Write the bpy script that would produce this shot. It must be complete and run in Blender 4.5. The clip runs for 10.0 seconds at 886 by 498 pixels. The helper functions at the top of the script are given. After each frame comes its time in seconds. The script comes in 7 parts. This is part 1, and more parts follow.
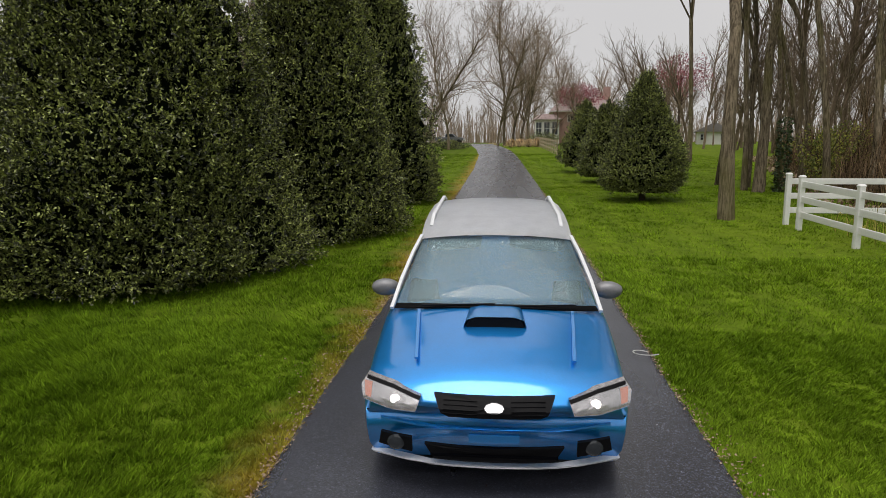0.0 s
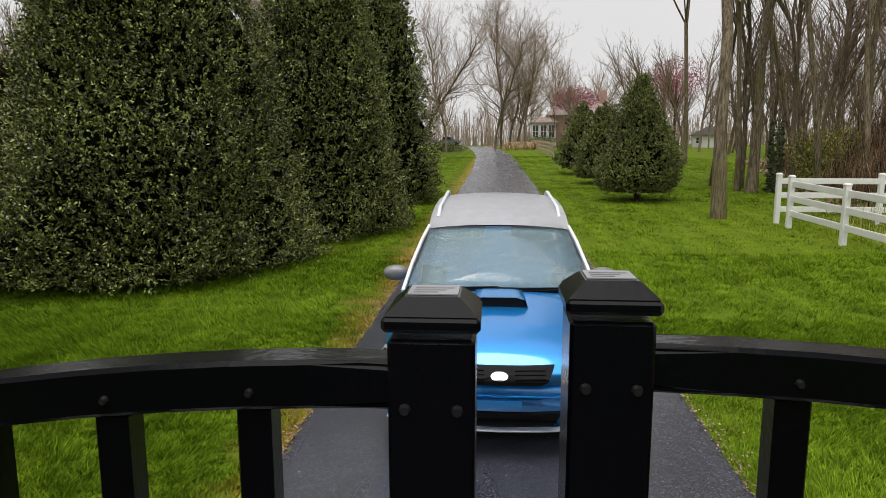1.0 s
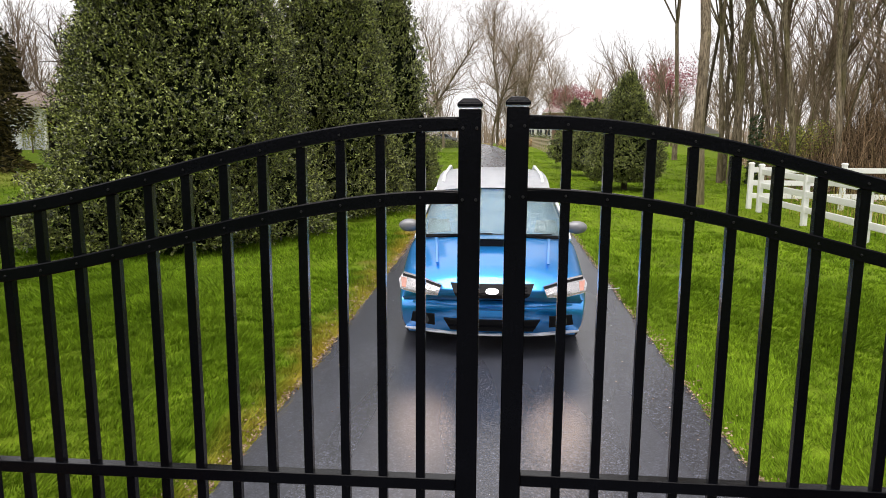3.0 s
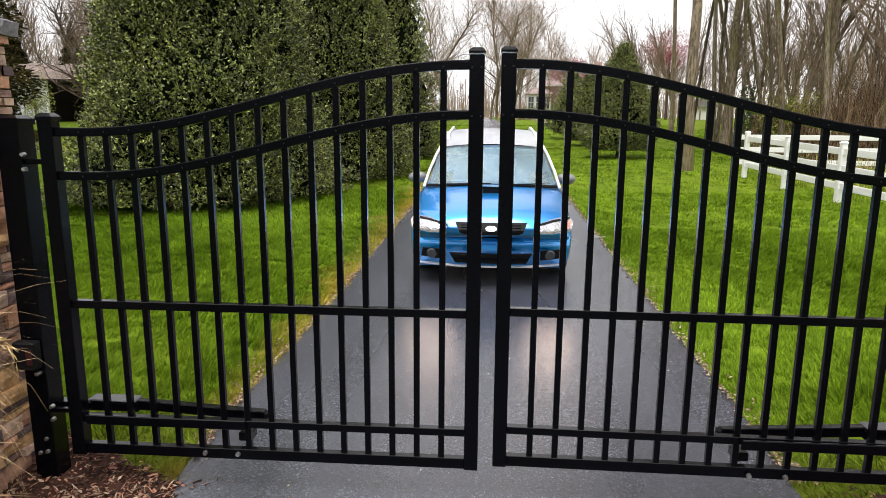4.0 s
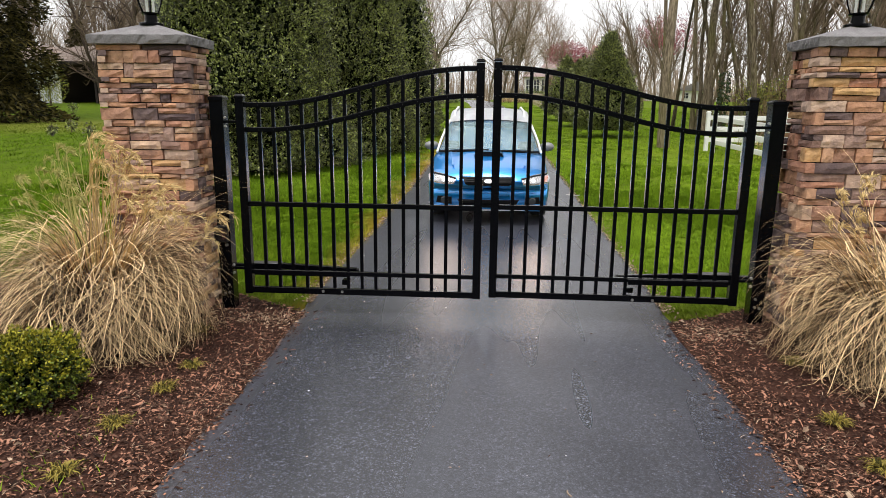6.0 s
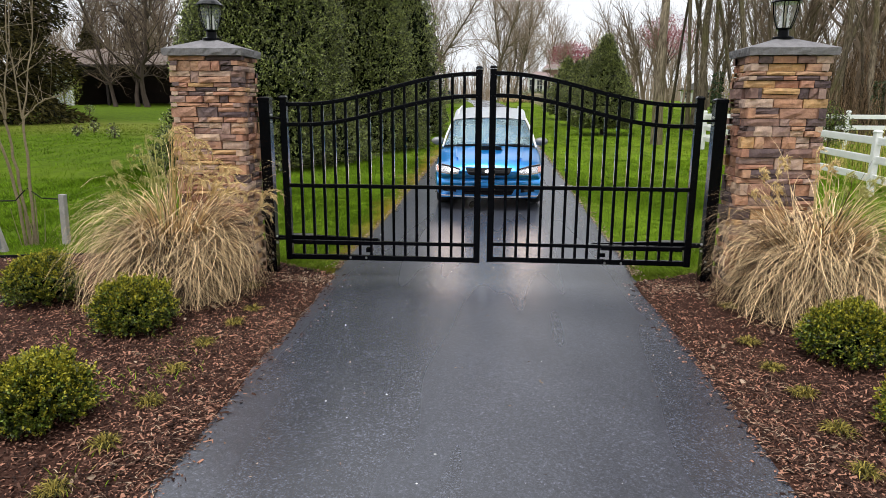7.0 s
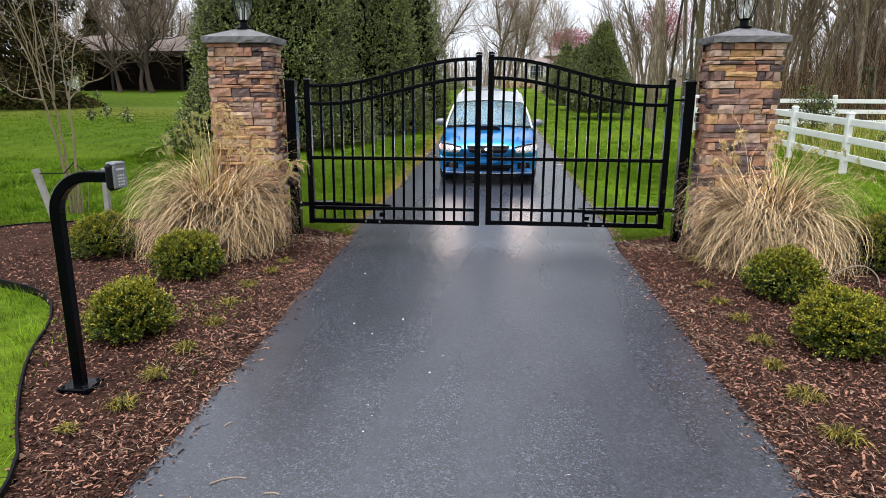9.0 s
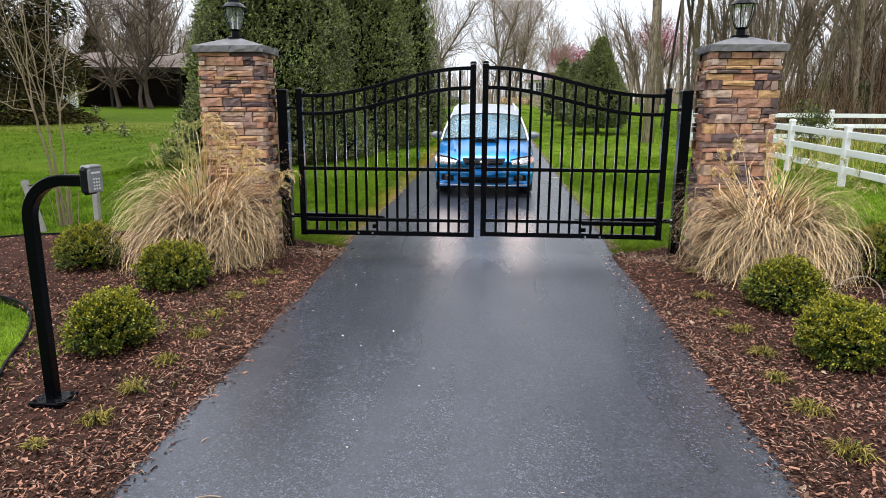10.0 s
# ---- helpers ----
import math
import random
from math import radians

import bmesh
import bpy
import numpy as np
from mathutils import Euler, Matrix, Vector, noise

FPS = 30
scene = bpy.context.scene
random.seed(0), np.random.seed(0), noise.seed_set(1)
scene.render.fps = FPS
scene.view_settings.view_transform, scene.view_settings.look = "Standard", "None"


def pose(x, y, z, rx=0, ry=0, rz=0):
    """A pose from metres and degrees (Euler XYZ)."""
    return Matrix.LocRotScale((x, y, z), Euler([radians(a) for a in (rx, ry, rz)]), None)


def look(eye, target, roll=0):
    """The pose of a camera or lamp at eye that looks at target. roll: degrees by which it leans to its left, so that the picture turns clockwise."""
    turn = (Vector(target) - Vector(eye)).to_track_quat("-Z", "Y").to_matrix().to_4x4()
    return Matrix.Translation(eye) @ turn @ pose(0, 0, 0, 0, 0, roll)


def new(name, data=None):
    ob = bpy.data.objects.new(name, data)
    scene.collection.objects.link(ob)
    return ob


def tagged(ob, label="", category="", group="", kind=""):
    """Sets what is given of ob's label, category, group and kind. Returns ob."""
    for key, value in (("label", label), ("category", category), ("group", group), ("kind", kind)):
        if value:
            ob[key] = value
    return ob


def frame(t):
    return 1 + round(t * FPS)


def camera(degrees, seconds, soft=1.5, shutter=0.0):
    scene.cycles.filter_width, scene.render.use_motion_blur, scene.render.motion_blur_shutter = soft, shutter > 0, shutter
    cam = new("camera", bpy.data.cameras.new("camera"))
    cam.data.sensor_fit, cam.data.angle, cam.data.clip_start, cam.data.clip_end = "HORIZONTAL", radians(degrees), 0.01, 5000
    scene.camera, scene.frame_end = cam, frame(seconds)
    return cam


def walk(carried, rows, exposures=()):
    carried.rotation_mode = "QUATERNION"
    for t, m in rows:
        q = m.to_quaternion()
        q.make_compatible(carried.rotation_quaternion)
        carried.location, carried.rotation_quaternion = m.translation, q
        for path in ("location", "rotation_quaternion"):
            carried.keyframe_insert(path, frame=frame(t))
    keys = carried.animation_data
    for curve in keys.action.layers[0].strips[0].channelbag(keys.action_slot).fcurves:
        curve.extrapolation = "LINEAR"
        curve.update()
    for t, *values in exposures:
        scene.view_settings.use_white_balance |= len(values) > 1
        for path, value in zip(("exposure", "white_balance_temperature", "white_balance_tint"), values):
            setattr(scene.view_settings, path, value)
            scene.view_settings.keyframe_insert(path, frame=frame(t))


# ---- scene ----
cam = camera(69.1, 10.0, soft=0.6)
PATH = [
    (0, (0.02, -0.054, 2.399), (-0.143, 1.915, 2.092), -0.2),
    (0.5, (-0.025, -0.283, 2.376), (-0.181, 1.689, 2.077), -0.2),
    (1, (-0.036, -0.498, 2.33), (-0.189, 1.474, 2.032), -0.1),
    (1.5, (-0.029, -0.789, 2.301), (-0.179, 1.184, 2.005), -0.1),
    (2, (-0.027, -1.136, 2.26), (-0.174, 0.837, 1.964), 0.2),
    (2.5, (-0.022, -1.511, 2.183), (-0.164, 0.462, 1.892), 0.3),
    (4, (-0.024, -2.949, 1.887), (-0.159, -0.99, 1.508), 0.4),
    (4.5, (-0.026, -3.482, 1.876), (-0.158, -1.532, 1.452), 0.5),
    (5, (-0.033, -4.08, 1.864), (-0.159, -2.133, 1.428), 0.5),
    (5.5, (-0.036, -4.723, 1.848), (-0.16, -2.774, 1.416), 0.6),
    (7, (0.044, -6.661, 1.812), (-0.097, -4.712, 1.384), 0.3),
    (7.5, (0.065, -7.089, 1.802), (-0.082, -5.143, 1.362), 0.2),
    (8, (0.066, -7.419, 1.798), (-0.08, -5.475, 1.352), 0.3),
    (8.5, (0.077, -7.643, 1.778), (-0.069, -5.7, 1.324), 0.3),
    (9, (0.08, -7.655, 1.75), (-0.063, -5.715, 1.283), 0.3),
    (9.5, (0.112, -7.566, 1.712), (-0.03, -5.623, 1.257), 0.3),
    (10, (0.125, -7.526, 1.669), (-0.015, -5.575, 1.251), 0.3),
]
EXPOSURES = [(0.0, -0.42, 6600, 11), (0.6, -0.38, 6600, 11), (1.0, -0.16, 6600, 11), (2.0, 0.50, 6550, 12), (2.7, 0.36, 6600, 13), (4.0, 0.58, 6550, 12), (5.5, 0.42, 6650, 11), (7.0, 0.29, 6250, 10), (8.5, 0.35, 6000, 10), (10.0, 0.47, 6000, 10)]
walk(cam, [(t, look(eye, target, roll)) for t, eye, target, roll in PATH], EXPOSURES)

# ---- light ----
world = bpy.data.worlds.new("overcast_world")
scene.world = world
world.use_nodes = True
wn, wl = world.node_tree.nodes, world.node_tree.links
wn.clear()
sky = wn.new("ShaderNodeTexSky")
sky.sky_type = "NISHITA"
sky.sun_disc = False
sky.sun_elevation = radians(72)
sky.sun_rotation = radians(198)
sky.dust_density = 6.0
sky_grey = wn.new("ShaderNodeHueSaturation")
sky_grey.inputs["Saturation"].default_value = 0.10
sky_grey.inputs["Value"].default_value = 0.10
cloud_noise = wn.new("ShaderNodeTexNoise")
cloud_noise.inputs["Scale"].default_value = 2.2
cloud_noise.inputs["Detail"].default_value = 4.0
cloud_ramp = wn.new("ShaderNodeValToRGB")
cloud_ramp.color_ramp.elements[0].color = (0.85, 0.855, 0.88, 1)
cloud_ramp.color_ramp.elements[1].color = (0.99, 0.99, 0.99, 1)
cloud_mix = wn.new("ShaderNodeMixRGB")
cloud_mix.inputs[0].default_value = 0.82
back = wn.new("ShaderNodeBackground")
back.inputs["Strength"].default_value = 1.05
wout = wn.new("ShaderNodeOutputWorld")
wl.new(sky.outputs[0], sky_grey.inputs["Color"])
wl.new(cloud_noise.outputs["Fac"], cloud_ramp.inputs[0])
wl.new(sky_grey.outputs[0], cloud_mix.inputs[1])
wl.new(cloud_ramp.outputs[0], cloud_mix.inputs[2])
wl.new(cloud_mix.outputs[0], back.inputs["Color"])
wl.new(back.outputs[0], wout.inputs["Surface"])

sun_data = bpy.data.lights.new("sun", "SUN")
sun_data.energy = 2.6
sun_data.angle = radians(50)
sun_data.color = (1.0, 0.97, 0.93)
sun = new("sun", sun_data)
sun.matrix_world = look((-3, -9, 30), (0, 0, 0))

# ---- materials ----


def material(name, color, rough=0.6, metal=0.0, spec=0.5, vary=0.25, scale=8.0, fine=80.0, bump=0.0, tint=None, per="", coat=0.0, bump_scale=0.0, skew=None):
    """A surface whose colour drifts at two scales, with a fine relief. per: "object" or "island" adds a change from piece to piece."""
    m = bpy.data.materials.new(name)
    m.use_nodes = True
    n, l = m.node_tree.nodes, m.node_tree.links
    p = n["Principled BSDF"]
    p.inputs["Roughness"].default_value = rough
    p.inputs["Metallic"].default_value = metal
    p.inputs["Specular IOR Level"].default_value = spec
    p.inputs["Coat Weight"].default_value = coat
    p.inputs["Coat Roughness"].default_value = 0.05
    geo = n.new("ShaderNodeNewGeometry")
    big = n.new("ShaderNodeTexNoise")
    big.inputs["Scale"].default_value = scale
    big.inputs["Detail"].default_value = 4
    small = n.new("ShaderNodeTexNoise")
    small.inputs["Scale"].default_value = fine
    small.inputs["Detail"].default_value = 3
    l.new(geo.outputs["Position"], big.inputs["Vector"])
    l.new(geo.outputs["Position"], small.inputs["Vector"])
    add = n.new("ShaderNodeMath")
    add.operation = "ADD"
    l.new(big.outputs["Fac"], add.inputs[0])
    l.new(small.outputs["Fac"], add.inputs[1])
    total, count = add, 2.0
    if per:
        extra = n.new("ShaderNodeMath")
        extra.operation = "ADD"
        l.new(add.outputs[0], extra.inputs[0])
        if per == "object":
            info = n.new("ShaderNodeObjectInfo")
            l.new(info.outputs["Random"], extra.inputs[1])
        else:
            twice = n.new("ShaderNodeMath")
            twice.operation = "MULTIPLY"
            twice.inputs[1].default_value = 2.5
            l.new(geo.outputs["Random Per Island"], twice.inputs[0])
            l.new(twice.outputs[0], extra.inputs[1])
        total, count = extra, 3.0 if per == "object" else 4.5
    mean = n.new("ShaderNodeMath")
    mean.operation = "DIVIDE"
    mean.inputs[1].default_value = count
    l.new(total.outputs[0], mean.inputs[0])
    ramp = n.new("ShaderNodeValToRGB")
    second = tint or tuple(min(1.0, c * (1 + vary)) for c in color)
    ramp.color_ramp.elements[0].position, ramp.color_ramp.elements[1].position = 0.3, 0.7
    ramp.color_ramp.elements[0].color = (*[c * (1 - vary) for c in color], 1)
    ramp.color_ramp.elements[1].color = (*second, 1)
    if skew:
        where, share = skew
        ramp.color_ramp.elements.new(where).color = (*[c * (1 - vary) * (1 - share) + d * share for c, d in zip(color, second)], 1)
    l.new(mean.outputs[0], ramp.inputs[0])
    l.new(ramp.outputs[0], p.inputs["Base Color"])
    if bump:
        b = n.new("ShaderNodeBump")
        b.inputs["Strength"].default_value = bump
        b.inputs["Distance"].default_value = 0.01
        if bump_scale:
            grain = n.new("ShaderNodeTexNoise")
            grain.inputs["Scale"].default_value = bump_scale
            grain.inputs["Detail"].default_value = 3
            l.new(geo.outputs["Position"], grain.inputs["Vector"])
            l.new(grain.outputs["Fac"], b.inputs["Height"])
        else:
            l.new(small.outputs["Fac"], b.inputs["Height"])
        l.new(b.outputs[0], p.inputs["Normal"])
    return m


def principled(m):
    return m.node_tree.nodes["Principled BSDF"]


def glass(name, color, rough=0.02, transmission=1.0):
    m = material(name, color, rough, vary=0.02)
    p = principled(m)
    p.inputs["Transmission Weight"].default_value = transmission
    p.inputs["IOR"].default_value = 1.45
    return m


def glow(name, color, strength):
    m = material(name, color, 0.3)
    p = principled(m)
    p.inputs["Emission Color"].default_value = (*color, 1)
    p.inputs["Emission Strength"].default_value = strength
    return m


def sheen_towards_grazing(m):
    """Satin coating: dull face on, glossy where it is seen along the surface."""
    n, l = m.node_tree.nodes, m.node_tree.links
    weight = n.new("ShaderNodeLayerWeight")
    weight.inputs["Blend"].default_value = 0.5
    gloss = n.new("ShaderNodeMapRange")
    gloss.inputs["From Min"].default_value, gloss.inputs["From Max"].default_value = 0.38, 0.78
    gloss.inputs["To Min"].default_value, gloss.inputs["To Max"].default_value = 0.09, 1.0
    l.new(weight.outputs["Facing"], gloss.inputs["Value"])
    l.new(gloss.outputs[0], principled(m).inputs["Specular IOR Level"])


def asphalt_material():
    m = material("asphalt", (0.044, 0.047, 0.060), 0.4, spec=0.5, vary=0.18, scale=0.7, fine=60)
    n, l = m.node_tree.nodes, m.node_tree.links
    p = principled(m)
    p.inputs["IOR"].default_value = 1.85
    geo = n.new("ShaderNodeNewGeometry")
    base = p.inputs["Base Color"].links[0].from_socket

    def times(a, b):
        mix = n.new("ShaderNodeMixRGB")
        mix.blend_type = "MULTIPLY"
        mix.inputs[0].default_value = 1
        l.new(a, mix.inputs[1])
        l.new(b, mix.inputs[2])
        return mix.outputs[0]

    # every stone of the rolled surface has its own tone, tar lies dark between; coarse and fine stones
    heights = []
    for size, steps in ((85, ((0.0, 0.60), (0.5, 0.92), (0.85, 1.16), (1.0, 1.9))), (190, ((0.0, 0.5), (0.55, 0.9), (0.92, 1.3), (1.0, 2.4)))):
        cells = n.new("ShaderNodeTexVoronoi")
        cells.inputs["Scale"].default_value = size
        l.new(geo.outputs["Position"], cells.inputs["Vector"])
        tone = n.new("ShaderNodeSeparateColor")
        l.new(cells.outputs["Color"], tone.inputs[0])
        grade = n.new("ShaderNodeValToRGB")
        e = grade.color_ramp.elements
        e[0].color, e[1].color = (*[steps[0][1]] * 3, 1), (*[steps[-1][1]] * 3, 1)
        for at, v in steps[1:-1]:
            e.new(at).color = (v, v, v, 1)
        l.new(tone.outputs[0], grade.inputs[0])
        base = times(base, grade.outputs[0])
        heights.append(tone.outputs[1])
    # long faint drifts of wear and damp along the wheel tracks
    stretch = n.new("ShaderNodeMapping")
    stretch.inputs["Scale"].default_value = (1.3, 0.16, 1)
    l.new(geo.outputs["Position"], stretch.inputs["Vector"])
    damp = n.new("ShaderNodeTexNoise")
    damp.inputs["Scale"].default_value = 1.1
    damp.inputs["Detail"].default_value = 2
    l.new(stretch.outputs[0], damp.inputs["Vector"])
    rough = n.new("ShaderNodeMapRange")
    rough.inputs["From Min"].default_value, rough.inputs["From Max"].default_value = 0.3, 0.7
    rough.inputs["To Min"].default_value, rough.inputs["To Max"].default_value = 0.22, 0.32
    l.new(damp.outputs["Fac"], rough.inputs["Value"])
    l.new(rough.outputs[0], p.inputs["Roughness"])
    for noise_scale, dark, light in ((0.0, 0.86, 1.14), (1.6, 0.84, 1.12)):
        source = damp
        if noise_scale:
            source = n.new("ShaderNodeTexNoise")
            source.inputs["Scale"].default_value = noise_scale
            source.inputs["Detail"].default_value = 4
            l.new(geo.outputs["Position"], source.inputs["Vector"])
        shade = n.new("ShaderNodeValToRGB")
        shade.color_ramp.elements[0].position, shade.color_ramp.elements[1].position = 0.3, 0.7
        shade.color_ramp.elements[0].color, shade.color_ramp.elements[1].color = (dark, dark, dark * 1.02, 1), (light, light, light, 1)
        l.new(source.outputs["Fac"], shade.inputs[0])
        base = times(base, shade.outputs[0])
    l.new(base, p.inputs["Base Color"])
    both = n.new("ShaderNodeMath")
    both.operation = "ADD"
    l.new(heights[0], both.inputs[0])
    l.new(heights[1], both.inputs[1])
    b = n.new("ShaderNodeBump")
    b.inputs["Strength"].default_value = 0.19
    b.inputs["Distance"].default_value = 0.003
    l.new(both.outputs[0], b.inputs["Height"])
    l.new(b.outputs[0], p.inputs["Normal"])
    return m


def lawn_material(name, green, yellow, per=""):
    m = material(name, green, 0.9 if not per else 0.7, spec=0.06, vary=0.55, scale=5.0, fine=45, bump=0.0 if per else 0.8, per=per)
    n, l = m.node_tree.nodes, m.node_tree.links
    p = principled(m)
    geo = n.new("ShaderNodeNewGeometry")
    sep = n.new("ShaderNodeSeparateXYZ")
    l.new(geo.outputs["Position"], sep.inputs[0])
    # parched strip along the tar's western edge, and odd dry patches
    wob = n.new("ShaderNodeTexNoise")
    wob.inputs["Scale"].default_value = 1.6
    wob.inputs["Detail"].default_value = 5
    l.new(geo.outputs["Position"], wob.inputs["Vector"])
    shift = n.new("ShaderNodeMath")
    shift.operation = "MULTIPLY_ADD"
    shift.inputs[1].default_value = 1.6
    l.new(wob.outputs["Fac"], shift.inputs[0])
    l.new(sep.outputs[0], shift.inputs[2])
    near_edge = n.new("ShaderNodeMapRange")
    near_edge.inputs["From Min"].default_value, near_edge.inputs["From Max"].default_value = -1.12, -0.62
    l.new(shift.outputs[0], near_edge.inputs["Value"])
    west = n.new("ShaderNodeMath")
    west.operation = "LESS_THAN"
    west.inputs[1].default_value = 0.0
    l.new(sep.outputs[0], west.inputs[0])
    gate_side = n.new("ShaderNodeMath")
    gate_side.operation = "MULTIPLY"
    l.new(near_edge.outputs[0], gate_side.inputs[0])
    l.new(west.outputs[0], gate_side.inputs[1])
    soft = n.new("ShaderNodeMath")
    soft.operation = "MULTIPLY"
    soft.inputs[1].default_value = 0.85
    l.new(gate_side.outputs[0], soft.inputs[0])
    mix = n.new("ShaderNodeMixRGB")
    old = p.inputs["Base Color"].links[0].from_socket
    l.new(soft.outputs[0], mix.inputs[0])
    l.new(old, mix.inputs[1])
    mix.inputs[2].default_value = (*yellow, 1)
    # light and dark mowing bands along the drive
    band = n.new("ShaderNodeTexWave")
    band.inputs["Scale"].default_value = 0.33
    band.inputs["Distortion"].default_value = 2.2
    l.new(geo.outputs["Position"], band.inputs["Vector"])
    tone = n.new("ShaderNodeValToRGB")
    tone.color_ramp.elements[0].color, tone.color_ramp.elements[1].color = (0.88, 0.90, 0.90, 1), (1.10, 1.09, 1.06, 1)
    l.new(band.outputs["Fac"], tone.inputs[0])
    out = n.new("ShaderNodeMixRGB")
    out.blend_type = "MULTIPLY"
    out.inputs[0].default_value = 1
    l.new(mix.outputs[0], out.inputs[1])
    l.new(tone.outputs[0], out.inputs[2])
    # broad thin and lush patches
    wide = n.new("ShaderNodeTexNoise")
    wide.inputs["Scale"].default_value = 0.22
    wide.inputs["Detail"].default_value = 6
    wide.inputs["Roughness"].default_value = 0.6
    l.new(geo.outputs["Position"], wide.inputs["Vector"])
    thin = n.new("ShaderNodeMapRange")
    thin.inputs["From Min"].default_value, thin.inputs["From Max"].default_value = 0.5, 0.72
    thin.inputs["To Max"].default_value = 0.3
    l.new(wide.outputs["Fac"], thin.inputs["Value"])
    patch = n.new("ShaderNodeMixRGB")
    patch.inputs[2].default_value = (0.17, 0.21, 0.015, 1)
    l.new(thin.outputs[0], patch.inputs[0])
    l.new(out.outputs[0], patch.inputs[1])
    # worn, dry track that crosses the western lawn
    track = n.new("ShaderNodeMath")
    track.operation = "MULTIPLY_ADD"
    track.inputs[1].default_value = 0.12
    l.new(sep.outputs[0], track.inputs[0])
    l.new(sep.outputs[1], track.inputs[2])
    bend = n.new("ShaderNodeMath")
    bend.operation = "MULTIPLY_ADD"
    bend.inputs[1].default_value = 4.5
    l.new(wide.outputs["Fac"], bend.inputs[0])
    l.new(track.outputs[0], bend.inputs[2])
    off = n.new("ShaderNodeMath")
    off.operation = "SUBTRACT"
    off.inputs[1].default_value = 24.5
    l.new(bend.outputs[0], off.inputs[0])
    far = n.new("ShaderNodeMath")
    far.operation = "ABSOLUTE"
    l.new(off.outputs[0], far.inputs[0])
    dry = n.new("ShaderNodeMapRange")
    dry.inputs["From Min"].default_value, dry.inputs["From Max"].default_value = 6.5, 1.5
    dry.inputs["To Max"].default_value = 0.5
    l.new(far.outputs[0], dry.inputs["Value"])
    west_far = n.new("ShaderNodeMapRange")
    west_far.inputs["From Min"].default_value, west_far.inputs["From Max"].default_value = -8.0, -10.0
    l.new(sep.outputs[0], west_far.inputs["Value"])
    worn = n.new("ShaderNodeMath")
    worn.operation = "MULTIPLY"
    l.new(dry.outputs[0], worn.inputs[0])
    l.new(west_far.outputs[0], worn.inputs[1])
    straw = n.new("ShaderNodeMixRGB")
    straw.inputs[2].default_value = (0.26, 0.23, 0.075, 1)
    l.new(worn.outputs[0], straw.inputs[0])
    l.new(patch.outputs[0], straw.inputs[1])
    # dry olive grass in the strip before the gate
    strip = n.new("ShaderNodeMapRange")
    strip.inputs["From Min"].default_value, strip.inputs["From Max"].default_value = 0.9, 0.15
    strip.inputs["To Max"].default_value = 0.45
    l.new(sep.outputs[1], strip.inputs["Value"])
    south = n.new("ShaderNodeMapRange")
    south.inputs["From Min"].default_value, south.inputs["From Max"].default_value = -2.2, -1.4
    l.new(sep.outputs[1], south.inputs["Value"])
    short = n.new("ShaderNodeMath")
    short.operation = "MULTIPLY"
    l.new(strip.outputs[0], short.inputs[0])
    l.new(south.outputs[0], short.inputs[1])
    olive = n.new("ShaderNodeMixRGB")
    olive.inputs[2].default_value = (0.105, 0.085, 0.018, 1)
    l.new(short.outputs[0], olive.inputs[0])
    l.new(straw.outputs[0], olive.inputs[1])
    # shade put into the colour: darker western lawn, brighter grass along the drive
    shaded = n.new("ShaderNodeMapRange")
    shaded.inputs["From Min"].default_value, shaded.inputs["From Max"].default_value = -1.0, -7.0
    l.new(sep.outputs[0], shaded.inputs["Value"])
    shade_tint = n.new("ShaderNodeMixRGB")
    shade_tint.inputs[1].default_value = (1.14, 1.16, 1.15, 1)
    shade_tint.inputs[2].default_value = (0.68, 0.75, 0.5, 1)
    l.new(shaded.outputs[0], shade_tint.inputs[0])
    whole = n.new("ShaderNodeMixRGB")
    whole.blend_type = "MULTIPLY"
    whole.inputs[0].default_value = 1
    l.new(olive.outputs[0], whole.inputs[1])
    l.new(shade_tint.outputs[0], whole.inputs[2])
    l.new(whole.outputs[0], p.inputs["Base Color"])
    return m


